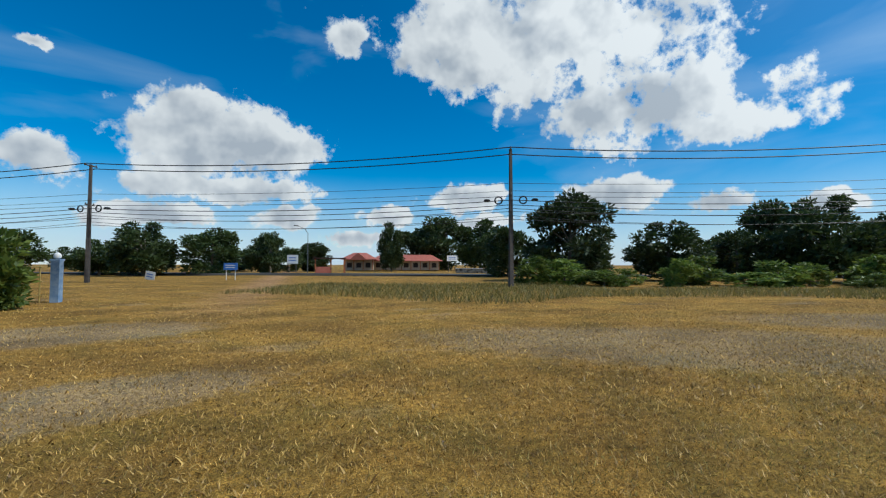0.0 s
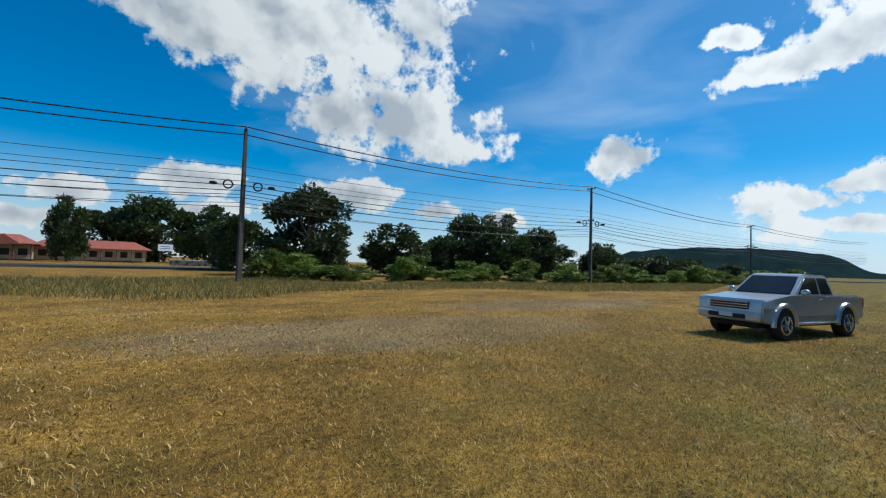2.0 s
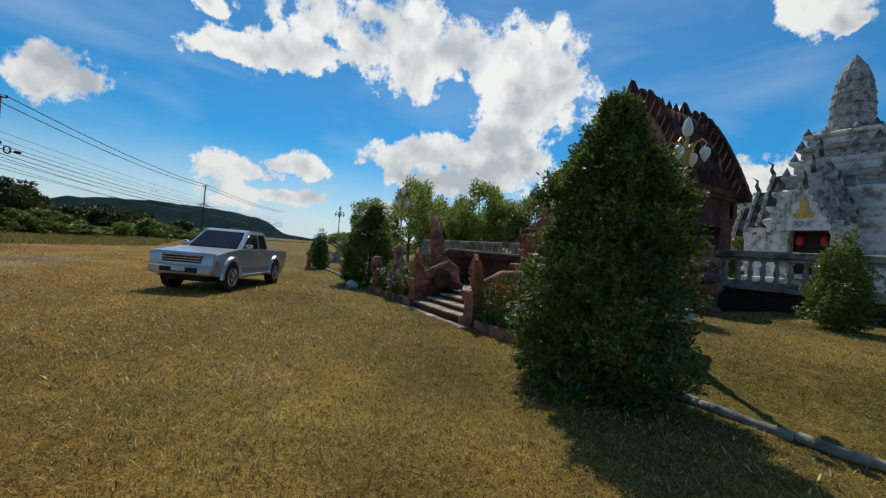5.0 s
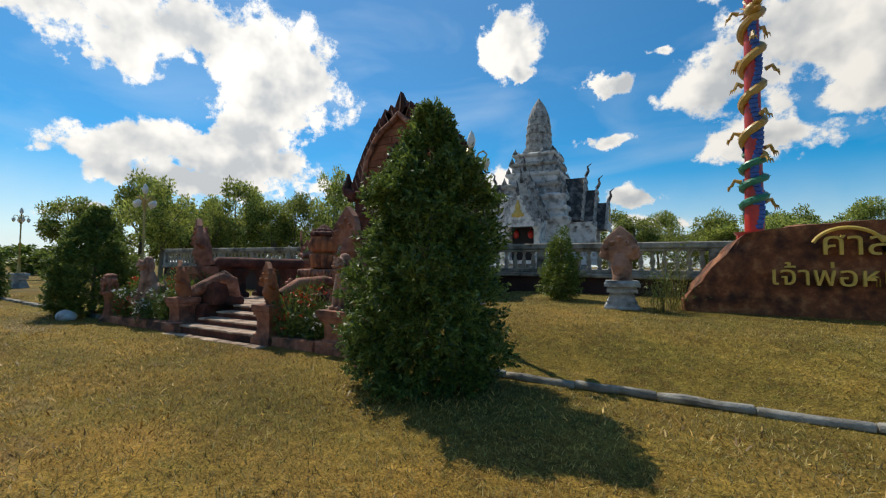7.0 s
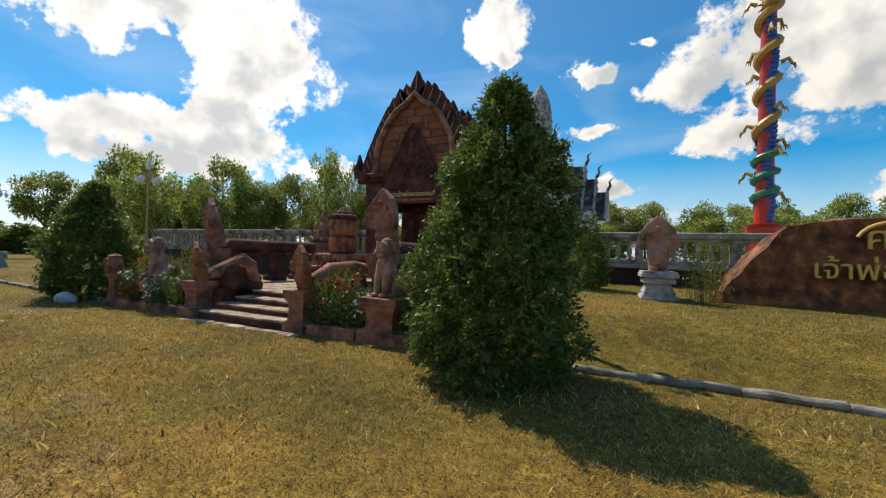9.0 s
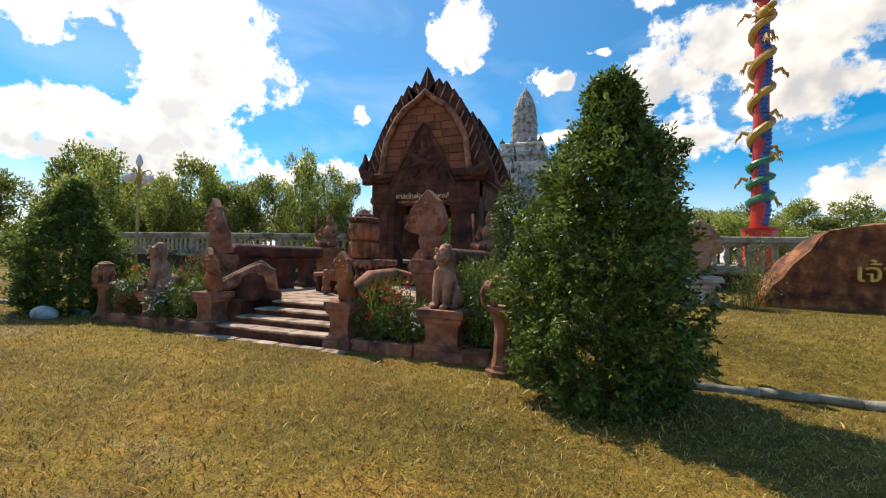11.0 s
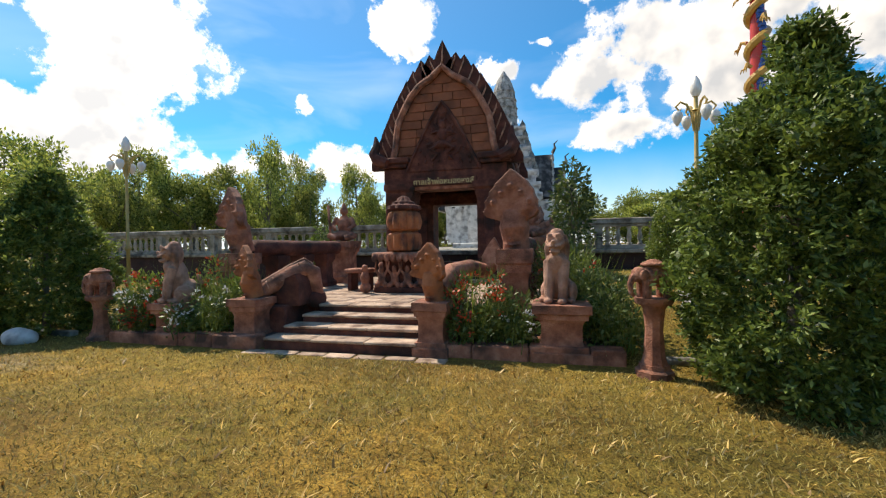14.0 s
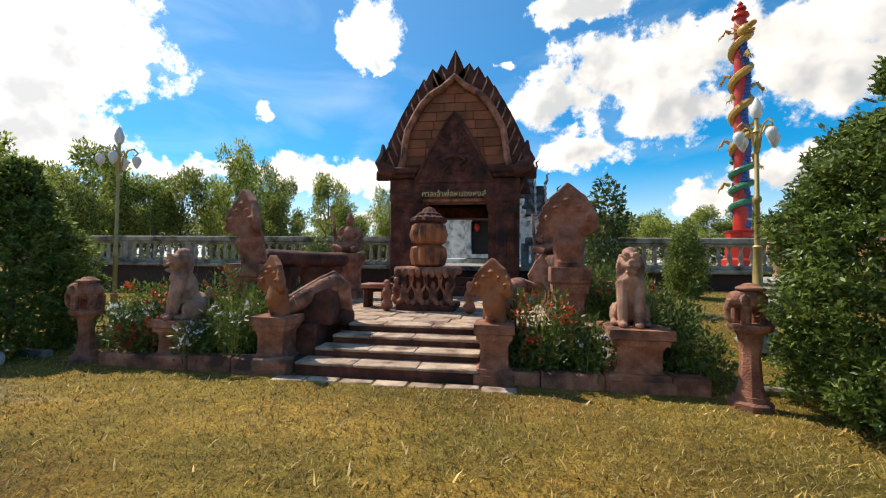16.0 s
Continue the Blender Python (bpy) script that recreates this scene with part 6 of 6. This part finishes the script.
forest_a = [(-31.7, 16.1, 7.4, 2.6), (-37.7, 23.9, 7.4, 2.6), (-42.8, 15.0, 6.5, 2.4), (-36.9, 17.3, 8.3, 2.6), (-39.7, 21.9, 7.2, 2.4), (-35.0, 23.9, 8.8, 3.1),
            (-31.7, 28.0, 7.9, 2.5), (-28.2, 29.6, 10.4, 2.5), (-33.0, 21.0, 6.9, 2.2), (-38.7, 28.3, 8.9, 2.5), (-32.3, 26.1, 6.8, 2.3), (-30.8, 32.5, 7.6, 2.3)]
forest_b = [(-30.5, 36.3, 10.6, 2.4), (-29.7, 39.7, 9.5, 2.4), (-26.1, 41.7, 10.2, 2.5), (-23.4, 39.4, 7.5, 2.3), (-20.9, 46.0, 9.8, 2.4), (-27.0, 34.0, 6.8, 2.3),
            (-18.5, 52.0, 8.4, 2.8), (-15.5, 54.0, 9.2, 3), (-12.0, 57.0, 8.6, 3), (-5.8, 59.8, 8.9, 3), (-1.1, 60.0, 8.2, 3), (4.8, 53.7, 7.4, 2.6)]
forest_c = [(9.9, 56.0, 7.5, 2.8), (8.5, 60.6, 7.8, 2.9), (17.9, 57.5, 8.2, 3), (22.3, 56.7, 8.6, 3), (26, 50, 8.6, 3), (23.5, 36.1, 8.4, 2.6), (27, 41, 8.8, 3), (14, 63, 8.4, 3)]
for x, y, h, r in forest_a + forest_b + forest_c:
    tree(x, y, h, r, FOREST, "slender light green woodland tree behind the shrine", "woodland trees")
for k in range(24):
    x = -46 + 3.1 * k + 1.1 * math.sin(k * 2.1)
    y = 24 + 28 * rise((x + 44) / 30) + 2.5 * math.sin(k * 1.7)
    if PX0 - 3 < x < PX1 and y < 52:
        y = 53 + 2 * math.sin(k)
    tree(x, y, 6.0 + 1.3 * math.sin(k * 3.3), 3.4, FOREST, "low leafy woodland tree behind the shrine", "woodland trees")
for k in range(16):
    x = -52 + 2.7 * k
    tree(x, 30 + 27 * rise((x + 50) / 26) + 2 * math.sin(k * 2.9), 5.6 + 1.4 * math.sin(k * 1.7), 3.2, FOREST, "low leafy woodland tree behind the shrine", "woodland trees")
for k in range(34):
    s = 3 + 3.0 * k
    p = Vector((-14.0, -34.0, 0)) + POLE_DIR * s + POLE_SIDE * (1.5 + 2.2 * math.sin(k * 2.7))
    tree(p.x, p.y, 1.9 + 0.6 * math.sin(k * 1.9) + (0.9 if k % 5 == 0 else 0), 2.0 + 0.5 * math.sin(k * 1.3), SCRUB, "tangled green scrub along the field edge", "field edge scrub", "shrub", 0.1)
for x, y, h, r in ((14.6, -20.2, 3.0, 1.3), (15.6, -20.6, 4.1, 1.9), (17.6, -22.0, 3.6, 1.9)):
    tree(x, y, h, r, SCRUB, "wild yellow-green scrub by the fence", "scrub by the fence", "shrub", 0.1)

# ---- poles and cables ----
POLES = [(60.0, -63.6), (23.2, -46.6), (-13.0, -30.0), (-47.2, -15.8), (-100.0, -2.0), (-160, 22)]
HIGH = 11.4


def pole(x, y):
    th = thing("utility_pole", x, y, 0, "tall dark concrete utility pole with cable brackets", "utility pole", "utility poles")
    bm = bmesh.new()
    square(bm, [(0.17, -0.3), (0.10, HIGH - 0.3), (0.10, HIGH)])
    part("post", bm, M_POLE, th)
    d = POLE_SIDE
    for z, w in ((HIGH - 0.12, 0.62), (HIGH - 3.9, 0.45)):
        bm = bmesh.new()
        tube(bm, [(-d.x * w, -d.y * w, z), (d.x * w, d.y * w, z)], 0.06, 6)
        arm = part("crossarm", bm, M_POLE, th)
        for s in (-1, 1):
            bm = bmesh.new()
            lathe(bm, [(0.05, z + 0.05), (0.07, z + 0.1), (0.03, z + 0.2)], 8, d.x * w * s * 0.85, d.y * w * s * 0.85)
            part("insulator", bm, M_STEEL, arm)
    for s in (-1, 1):
        bm = bmesh.new()
        c = POLE_DIR * (s * 1.0)
        ring = [Vector((c.x, c.y, 7.15)) + POLE_DIR * (0.3 * math.cos(a)) + Vector((0, 0, 0.3 * math.sin(a))) for a in np.linspace(0, 2 * math.pi, 15)]
        tube(bm, ring, 0.06, 6)
        part("cable_coil", bm, M_WIRE, th, "coiled black spare cable")
        bm = bmesh.new()
        e = POLE_DIR * (s * 1.95)
        blob(bm, e.x, e.y, 7.15, 0.28, 0.28, 0.13)
        part("splice_box", bm, M_WIRE, th, "black cable splice box")


for x, y in POLES[:5]:
    pole(x, y)


def cables(z0, offset, sag, radius, label):
    th = thing("cable", 0, 0, 0, label, "cable", "overhead cables")
    for a, b in zip(POLES, POLES[1:]):
        bm = bmesh.new()
        pa, pb = Vector((*a, z0)) + POLE_SIDE * offset, Vector((*b, z0)) + POLE_SIDE * offset
        tube(bm, [pa.lerp(pb, t) - Vector((0, 0, 4 * sag * t * (1 - t))) for t in np.linspace(0, 1, 15)], radius, 5)
        part("span", bm, M_WIRE, th)


for z0, off, sag, rad in ((HIGH + 0.02, -0.5, 0.75, 0.045), (HIGH - 0.3, 0.5, 0.75, 0.045), (8.6, 0.2, 0.35, 0.018), (7.9, -0.2, 0.4, 0.018), (7.5, 0.15, 0.3, 0.022),
                          (7.15, -0.1, 0.55, 0.035), (6.8, 0.2, 0.6, 0.03), (6.5, 0.1, 0.8, 0.025), (6.2, -0.15, 0.5, 0.025), (5.9, 0.1, 0.9, 0.02), (5.6, 0.2, 0.6, 0.022)):
    cables(z0, off, sag, rad, "black overhead cable sagging between the poles")


# ---- roadside things ----
def sign(x, y, z, w, h, clear, mat, label, rz, tilt=0.0):
    th = thing("sign", x, y, z, label, "sign", "roadside signs", rz=rz)
    th.matrix_world = pose(x, y, z, 0, tilt, rz)
    part("panel", boxed(-w / 2, w / 2, -0.03, 0.03, clear, clear + h, 0.01), mat, th)
    for s in (-1, 1):
        bm = bmesh.new()
        lathe(bm, [(0.05, -0.2), (0.05, clear + h * 0.8)], 8, s * w * 0.32, 0.08)
        part("post", bm, M_STEEL if mat is not M_SIGN_BLUE else M_SIGN_WHITE, th)
    for k in range(2):
        part("writing_bar", boxed(-w * 0.36, w * 0.3, -0.04, -0.032, clear + h * (0.32 + 0.3 * k), clear + h * (0.42 + 0.3 * k)), M_SIGN_WHITE if mat is M_SIGN_BLUE else M_SIGN_BLUE, th)


sign(11.6, -50.5, 0.1, 1.5, 0.8, 1.1, M_SIGN_BLUE, "blue road sign on two white posts", 170)
sign(20.1, -52.4, 0.0, 1.1, 0.95, 0.1, M_SIGN_WHITE, "leaning white notice board in the grass", 160, 10)
sign(6.8, -79.2, 0.0, 1.9, 1.6, 2.0, M_SIGN_WHITE, "white notice board across the road", 175)
sign(-30.3, -99.3, 0.2, 3.0, 1.4, 2.6, M_SIGN_WHITE, "white name board before the red-roofed building", 190)

gp = thing("gate_post", 14.0, -23.5, 0.0, "weathered blue concrete gate post with white ball", "gate post")
bm = bmesh.new()
square(bm, [(0.17, -0.1), (0.17, 1.95), (0.2, 2.0), (0.2, 2.08)])
part("shaft", bm, M_POST_BLUE, gp)
bm = bmesh.new()
lathe(bm, [(0.05, 2.08), (0.14, 2.14), (0.16, 2.25), (0.1, 2.36), (0.01, 2.4)], 12)
part("ball", bm, M_SIGN_WHITE, gp, "white ball cap")
fence = thing("fence", 14.3, -23.4, 0, "rusty yellow metal pipe fence by the gate post", "fence")
for k in range(5):
    bm = bmesh.new()
    tube(bm, [(0.3 + k * 0.9, 0.1 * k, -0.1), (0.3 + k * 0.9, 0.1 * k, 1.75)], 0.03, 6)
    part("upright", bm, M_LAMP_GOLD, fence)
for z in (0.35, 1.0, 1.7):
    bm = bmesh.new()
    tube(bm, [(0.2, 0, z), (4.0, 0.42, z)], 0.025, 6)
    part("rail", bm, M_LAMP_GOLD, fence)


def hall(x, y, rz, w, d, h, label, wings):
    th = thing("roadside_building", x, y, 0.2, label, "building", "roadside buildings", rz=rz)
    part("wall", boxed(-w / 2, w / 2, -d / 2, d / 2, 0, h, 0.03), M_WALL_CREAM, th)
    bm = bmesh.new()
    e = 1.2
    a = [(-w / 2 - e, -d / 2 - e, h), (w / 2 + e, -d / 2 - e, h), (w / 2 + e, d / 2 + e, h), (-w / 2 - e, d / 2 + e, h)]
    low = [bm.verts.new(p) for p in a]
    eave = [bm.verts.new((p[0], p[1], h + 0.15)) for p in a]
    ridge = [bm.verts.new((-w / 2 + d * 0.3, 0, h + 2.1)), bm.verts.new((w / 2 - d * 0.3, 0, h + 2.1))]
    bm.faces.new(low)
    for i in range(4):
        bm.faces.new((low[i], low[(i + 1) % 4], eave[(i + 1) % 4], eave[i]))
    bm.faces.new((eave[0], eave[1], ridge[1], ridge[0]))
    bm.faces.new((eave[2], eave[3], ridge[0], ridge[1]))
    bm.faces.new((eave[1], eave[2], ridge[1]))
    bm.faces.new((eave[3], eave[0], ridge[0]))
    part("roof", bm, M_ROOF_RED, th, "faded red tiled roof")
    n = int(w / 2.6)
    for k in range(n):
        x0 = -w / 2 + (k + 0.5) * w / n
        part("window", boxed(x0 - 0.7, x0 + 0.7, -d / 2 - 0.03, -d / 2 + 0.05, 0.8, 2.2), M_DARK, th, "dark window")
        bm = bmesh.new()
        lathe(bm, [(0.12, 0), (0.12, h)], 8, x0 + w / n / 2, -d / 2 - 0.9)
        part("column", bm, M_ORANGE, th)
    if wings:
        bm = bmesh.new()
        slab(bm, [(-2.6, h - 0.1), (2.6, h - 0.1), (0, h + 2.0)], -d / 2 - 2.2, -d / 2 + 1)
        part("gable", bm, M_ROOF_RED, th)


hall(-24.0, -127, 169, 20, 7, 2.7, "long low building with faded red roof across the road", False)
hall(-9.5, -125, 169, 8, 7, 3.1, "small gabled building with faded red roof across the road", True)
kiosk = thing("guard_kiosk", 1.4, -86.0, 0.1, "small brick-red roadside kiosk with flat roof", "kiosk")
part("wall", boxed(-1.6, 1.6, -1.4, 1.4, 0, 1.3, 0.02), M_ROOF_RED, kiosk)
part("roof", boxed(-4.4, 1.9, -1.8, 1.8, 2.9, 3.1, 0.02), M_PLINTH, kiosk)
for sx in (-4.2, -1.5, 1.5):
    for sy in (-1.3, 1.3):
        part("column", boxed(sx - 0.12, sx + 0.12, sy - 0.12, sy + 0.12, 0, 2.9), M_ORANGE, kiosk)
sl = thing("street_lamp", 4.2, -79.3, 0, "tall grey street lamp with curved arm", "street lamp")
bm = bmesh.new()
tube(bm, [(0, 0, -0.2), (0, 0, 7.6), (0.5, 0, 8.4), (1.9, 0, 9.0)], [0.09, 0.06, 0.05, 0.045], 8)
part("pole", bm, M_STEEL, sl)
part("lamp_head", boxed(1.7, 2.5, -0.12, 0.12, 8.95, 9.1, 0.03), M_STEEL, sl)
wall_r = thing("roadside_wall", -30.4, -84, 0.1, "low pale concrete wall beside the road", "wall", kind="structure", rz=156)
part("wall", boxed(-4, 5, -0.15, 0.15, -0.2, 0.9, 0.02), M_CONC, wall_r)
part("coping", boxed(-4.1, 5.1, -0.2, 0.2, 0.902, 1.0, 0.02), M_SIGN_WHITE, wall_r)


# ---- pickup ----
def pickup(x, y, z, rz):
    th = thing("pickup_truck", x, y, z, "silver extended-cab pickup truck parked on the grass", "pickup truck", rz=rz)
    W = 0.86

    def shell(outline, w0, w1, ztaper=None):
        bm = bmesh.new()
        lows = []
        for s in (-1, 1):
            ring = []
            for px, pz in outline:
                w = w0 if ztaper is None or pz < ztaper else w1
                ring.append(bm.verts.new((px, s * w, pz)))
            lows.append(ring)
        n = len(outline)
        bm.faces.new(lows[0])
        bm.faces.new(lows[1][::-1])
        for i in range(n):
            bm.faces.new((lows[0][i], lows[0][(i + 1) % n], lows[1][(i + 1) % n], lows[1][i]))
        bmesh.ops.bevel(bm, geom=[e for e in bm.edges], offset=0.035, segments=2, affect="EDGES", clamp_overlap=True)
        return bm

    part("body", shell([(2.42, 0.5), (2.46, 0.78), (2.38, 1.02), (1.2, 1.14), (0.95, 1.14), (-2.45, 1.12), (-2.5, 0.55), (-2.3, 0.45), (2.2, 0.42)], W, W), M_PAINT_CAR, th)
    part("cabin", shell([(1.08, 1.10), (0.32, 1.66), (0.1, 1.71), (-0.75, 1.70), (-0.9, 1.64), (-1.0, 1.10)], W - 0.03, W - 0.17, 1.3), M_PAINT_CAR, th)
    # the bed is not hollow: a dark sheet on top gives its shade
    part("bed_shade", boxed(-2.38, -1.1, -W + 0.1, W - 0.1, 1.09, 1.135), M_DARK, th, "dark sheet standing for the shaded load bed")
    part("windscreen", shell([(1.03, 1.165), (0.36, 1.645), (0.33, 1.63), (0.99, 1.15)], W - 0.14, W - 0.24, 1.4), M_GLASS_DARK, th)
    for s in (-1, 1):
        for pts in ([(0.80, 1.17), (0.28, 1.60), (-0.22, 1.61), (-0.22, 1.17)], [(-0.30, 1.17), (-0.30, 1.61), (-0.74, 1.60), (-0.88, 1.17)]):
            bm = bmesh.new()
            for off in (-0.012, 0.006):
                for px, pz in pts:
                    k = W - 0.03 - (0.14 * (pz - 1.10) / 0.6)
                    bm.verts.new((px, s * (k + off), pz))
            bm.verts.ensure_lookup_table()
            v = list(bm.verts)
            bm.faces.new(v[0:4])
            bm.faces.new(v[4:8][::-1])
            for i in range(4):
                bm.faces.new((v[i], v[(i + 1) % 4], v[4 + (i + 1) % 4], v[4 + i]))
            part("side_window", bm, M_GLASS_DARK, th)
        part("sill_step", boxed(-0.95, 0.95, s * 0.88 - 0.09, s * 0.88 + 0.09, 0.38, 0.45, 0.02), M_CHROME, th)
        part("lower_panel", boxed(-1.0, 1.0, s * (W + 0.004) - 0.012, s * (W + 0.004) + 0.012, 0.47, 0.62, 0.005), M_PAINT_GREY, th)
        bm = bmesh.new()
        blob(bm, 0.78, s * (W + 0.12), 1.22, 0.07, 0.12, 0.09)
        part("mirror", bm, M_CHROME, th)
        part("door_handle", boxed(-0.28, -0.10, s * (W + 0.012) - 0.015, s * (W + 0.012) + 0.015, 1.0, 1.04, 0.008), M_CHROME, th)
        bm = bmesh.new()
        slab(bm, [(2.25, 0.80), (2.4, 0.84), (2.36, 1.0), (1.95, 1.06), (1.98, 0.88)], s * 0.875 - 0.05 if s > 0 else -0.905, s * 0.875 + 0.03 if s > 0 else -0.825)
        part("headlamp", bm, M_LENS, th)
        bm = bmesh.new()
        lathe(bm, [(0.0001, 0.0), (0.09, 0.005), (0.09, 0.04), (0.07, 0.06)], 10)
        bmesh.ops.transform(bm, matrix=pose(2.43, s * 0.62, 0.62, 0, 90, 0), verts=bm.verts)
        part("fog_lamp", bm, M_LENS, th)
        part("tail_lamp", boxed(-2.53, -2.44, s * 0.80 - 0.06, s * 0.80 + 0.06, 0.78, 1.08, 0.015), M_RED, th)
        for wx in (1.52, -1.52):
            bm = bmesh.new()
            arc = [(wx + 0.50 * math.cos(a), 0.39 + 0.50 * math.sin(a)) for a in np.linspace(-0.1, math.pi + 0.1, 14)]
            tube(bm, [(px, s * (W + 0.02), pz) for px, pz in arc], 0.065, 6)
            part("wheel_arch", bm, M_PAINT_CAR, th)
            # near-black disc behind the wheel, painted shade of an uncut wheel well
            bm = bmesh.new()
            lathe(bm, [(0.43, -0.1), (0.43, 0.1)], 20)
            bmesh.ops.transform(bm, matrix=pose(wx, s * (W - 0.08), 0.42, 90, 0, 0), verts=bm.verts)
            part("arch_shade", bm, M_DARK, th)
            bm = bmesh.new()
            lathe(bm, [(0.24, -0.12), (0.35, -0.12), (0.385, -0.08), (0.385, 0.08), (0.35, 0.12), (0.24, 0.12)], 24)
            bmesh.ops.transform(bm, matrix=pose(wx, s * (W - 0.06), 0.385, 90, 0, 0), verts=bm.verts)
            tyre = part("wheel", bm, M_RUBBER, th, "black tyred wheel")
            bm = bmesh.new()
            cy = s * (W + 0.055)
            for q in range(6):
                a = q * math.pi / 3
                tube(bm, [(wx, cy, 0.385), (wx + 0.23 * math.cos(a), cy, 0.385 + 0.23 * math.sin(a))], [0.045, 0.035], 6)
            tube(bm, [(wx + 0.235 * math.cos(a), cy, 0.385 + 0.235 * math.sin(a)) for a in np.linspace(0, 2 * math.pi, 21)], 0.025, 6)
            part("rim", bm, M_CHROME, tyre, "six-spoke alloy rim")
    part("bumper", boxed(2.28, 2.56, -0.84, 0.84, 0.46, 0.70, 0.05), M_PAINT_CAR, th)
    part("lower_grille", boxed(2.54, 2.575, -0.5, 0.5, 0.52, 0.64, 0.01), M_DARK, th)
    part("grille", boxed(2.40, 2.475, -0.52, 0.52, 0.76, 0.97, 0.02), M_DARK, th)
    for z in (0.80, 0.865, 0.93):
        part("grille_bar", boxed(2.47, 2.495, -0.52, 0.52, z, z + 0.028, 0.006), M_CHROME, th)
    part("number_plate", boxed(2.572, 2.585, -0.18, 0.18, 0.55, 0.66), M_SIGN_WHITE, th)
    part("rear_bumper", boxed(-2.66, -2.45, -0.8, 0.8, 0.48, 0.62, 0.03), M_CHROME, th)
    part("underbody", boxed(-2.2, 2.2, -0.6, 0.6, 0.28, 0.46, 0.03), M_DARK, th)


pickup(-14.6, 0.9, 0.0, -29)
bpy.data.objects["pickup_truck"].scale = (1.0, 1.0, 1.05)


# ---- grass ----
def scatter(n, seed, x0, x1, y0, y1, test):
    rng = np.random.default_rng(seed)
    p = np.stack([rng.uniform(x0, x1, n), rng.uniform(y0, y1, n), np.zeros(n)], 1)
    keep = np.array([test(a, b, r) for (a, b), r in zip(p[:, :2], rng.uniform(0, 1, n))])
    p = p[keep]
    p[:, 2] = [ground_z(a, b) - 0.005 for a, b in p[:, :2]]
    return p


def open_grass(x, y, r):
    if y > 5.3 and -13.4 < x < -4.8:
        return False
    if y > 13.9 or (9.9 < y < 11.2 and x > -0.1):
        return False
    dx = max(0.0, -9 - x, x - 2.5)
    dy = max(0.0, -3 - y, y - 5)
    d = math.hypot(dx, dy)
    return r < math.exp(-d / 5.0)


def tinted(x, y):
    return noise.noise((x * 0.5, y * 0.5, 7.0)) * 0.5 + (y + 1.0) * 0.11


roots = scatter(1000000, 5, -22, 12, -14, 13.9, open_grass)
tint = np.array([tinted(a, b) for a, b in roots[:, :2]]) + np.random.default_rng(9).normal(0, 0.25, len(roots))
for label, mat, pick in (("short dry straw-coloured mown grass", M_BLADE, tint < 0.1), ("short olive-green mown grass", M_BLADE_GREEN, tint >= 0.1)):
    ob = placed("grass", stems("grass", roots[pick], 0.042, 1.5, 0.0040, mat, 21))
    tagged(ob, label, "grass", kind="stuff")
verge = scatter(110000, 31, -75, 14, -44, -4, lambda a, b, r: -11.0 < (Vector((a, b, 0)) - Vector((-13, -30, 0))).dot(POLE_SIDE) + 6 * noise.noise((a * 0.1, b * 0.1, 0)) < 1.0 and (Vector((a, b, 0)) - Vector((-13, -30, 0))).dot(POLE_DIR) > -18)
tagged(placed("weeds", stems("weeds", verge, 0.32, 0.9, 0.018, M_WEED, 33)), "long uncut weeds along the field edge", "weeds", kind="stuff")
stray = scatter(60000, 41, -20, 12, -12, 9, open_grass)
tagged(placed("straw", stems("straw", stray, 0.022, 4.6, 0.0022, M_BLADE, 43)), "loose bleached straws lying on the lawn", "straw", kind="stuff")


def field_grass(x, y, r):
    d = math.hypot(x + 1.0, y - 0.5)
    return 4.0 < d and r < min(1.0, 9.0 / d) * (0.55 + 0.9 * noise.noise((x * 0.35, y * 0.35, 2.0))) and not (y > 5.2 and x > -16)


far_tufts = scatter(330000, 51, -42, 26, -40, 7, field_grass)
tagged(placed("grass", stems("grass", far_tufts, 0.06, 1.6, 0.011, M_BLADE, 53)), "tufty dry grass across the open field", "grass", kind="stuff")
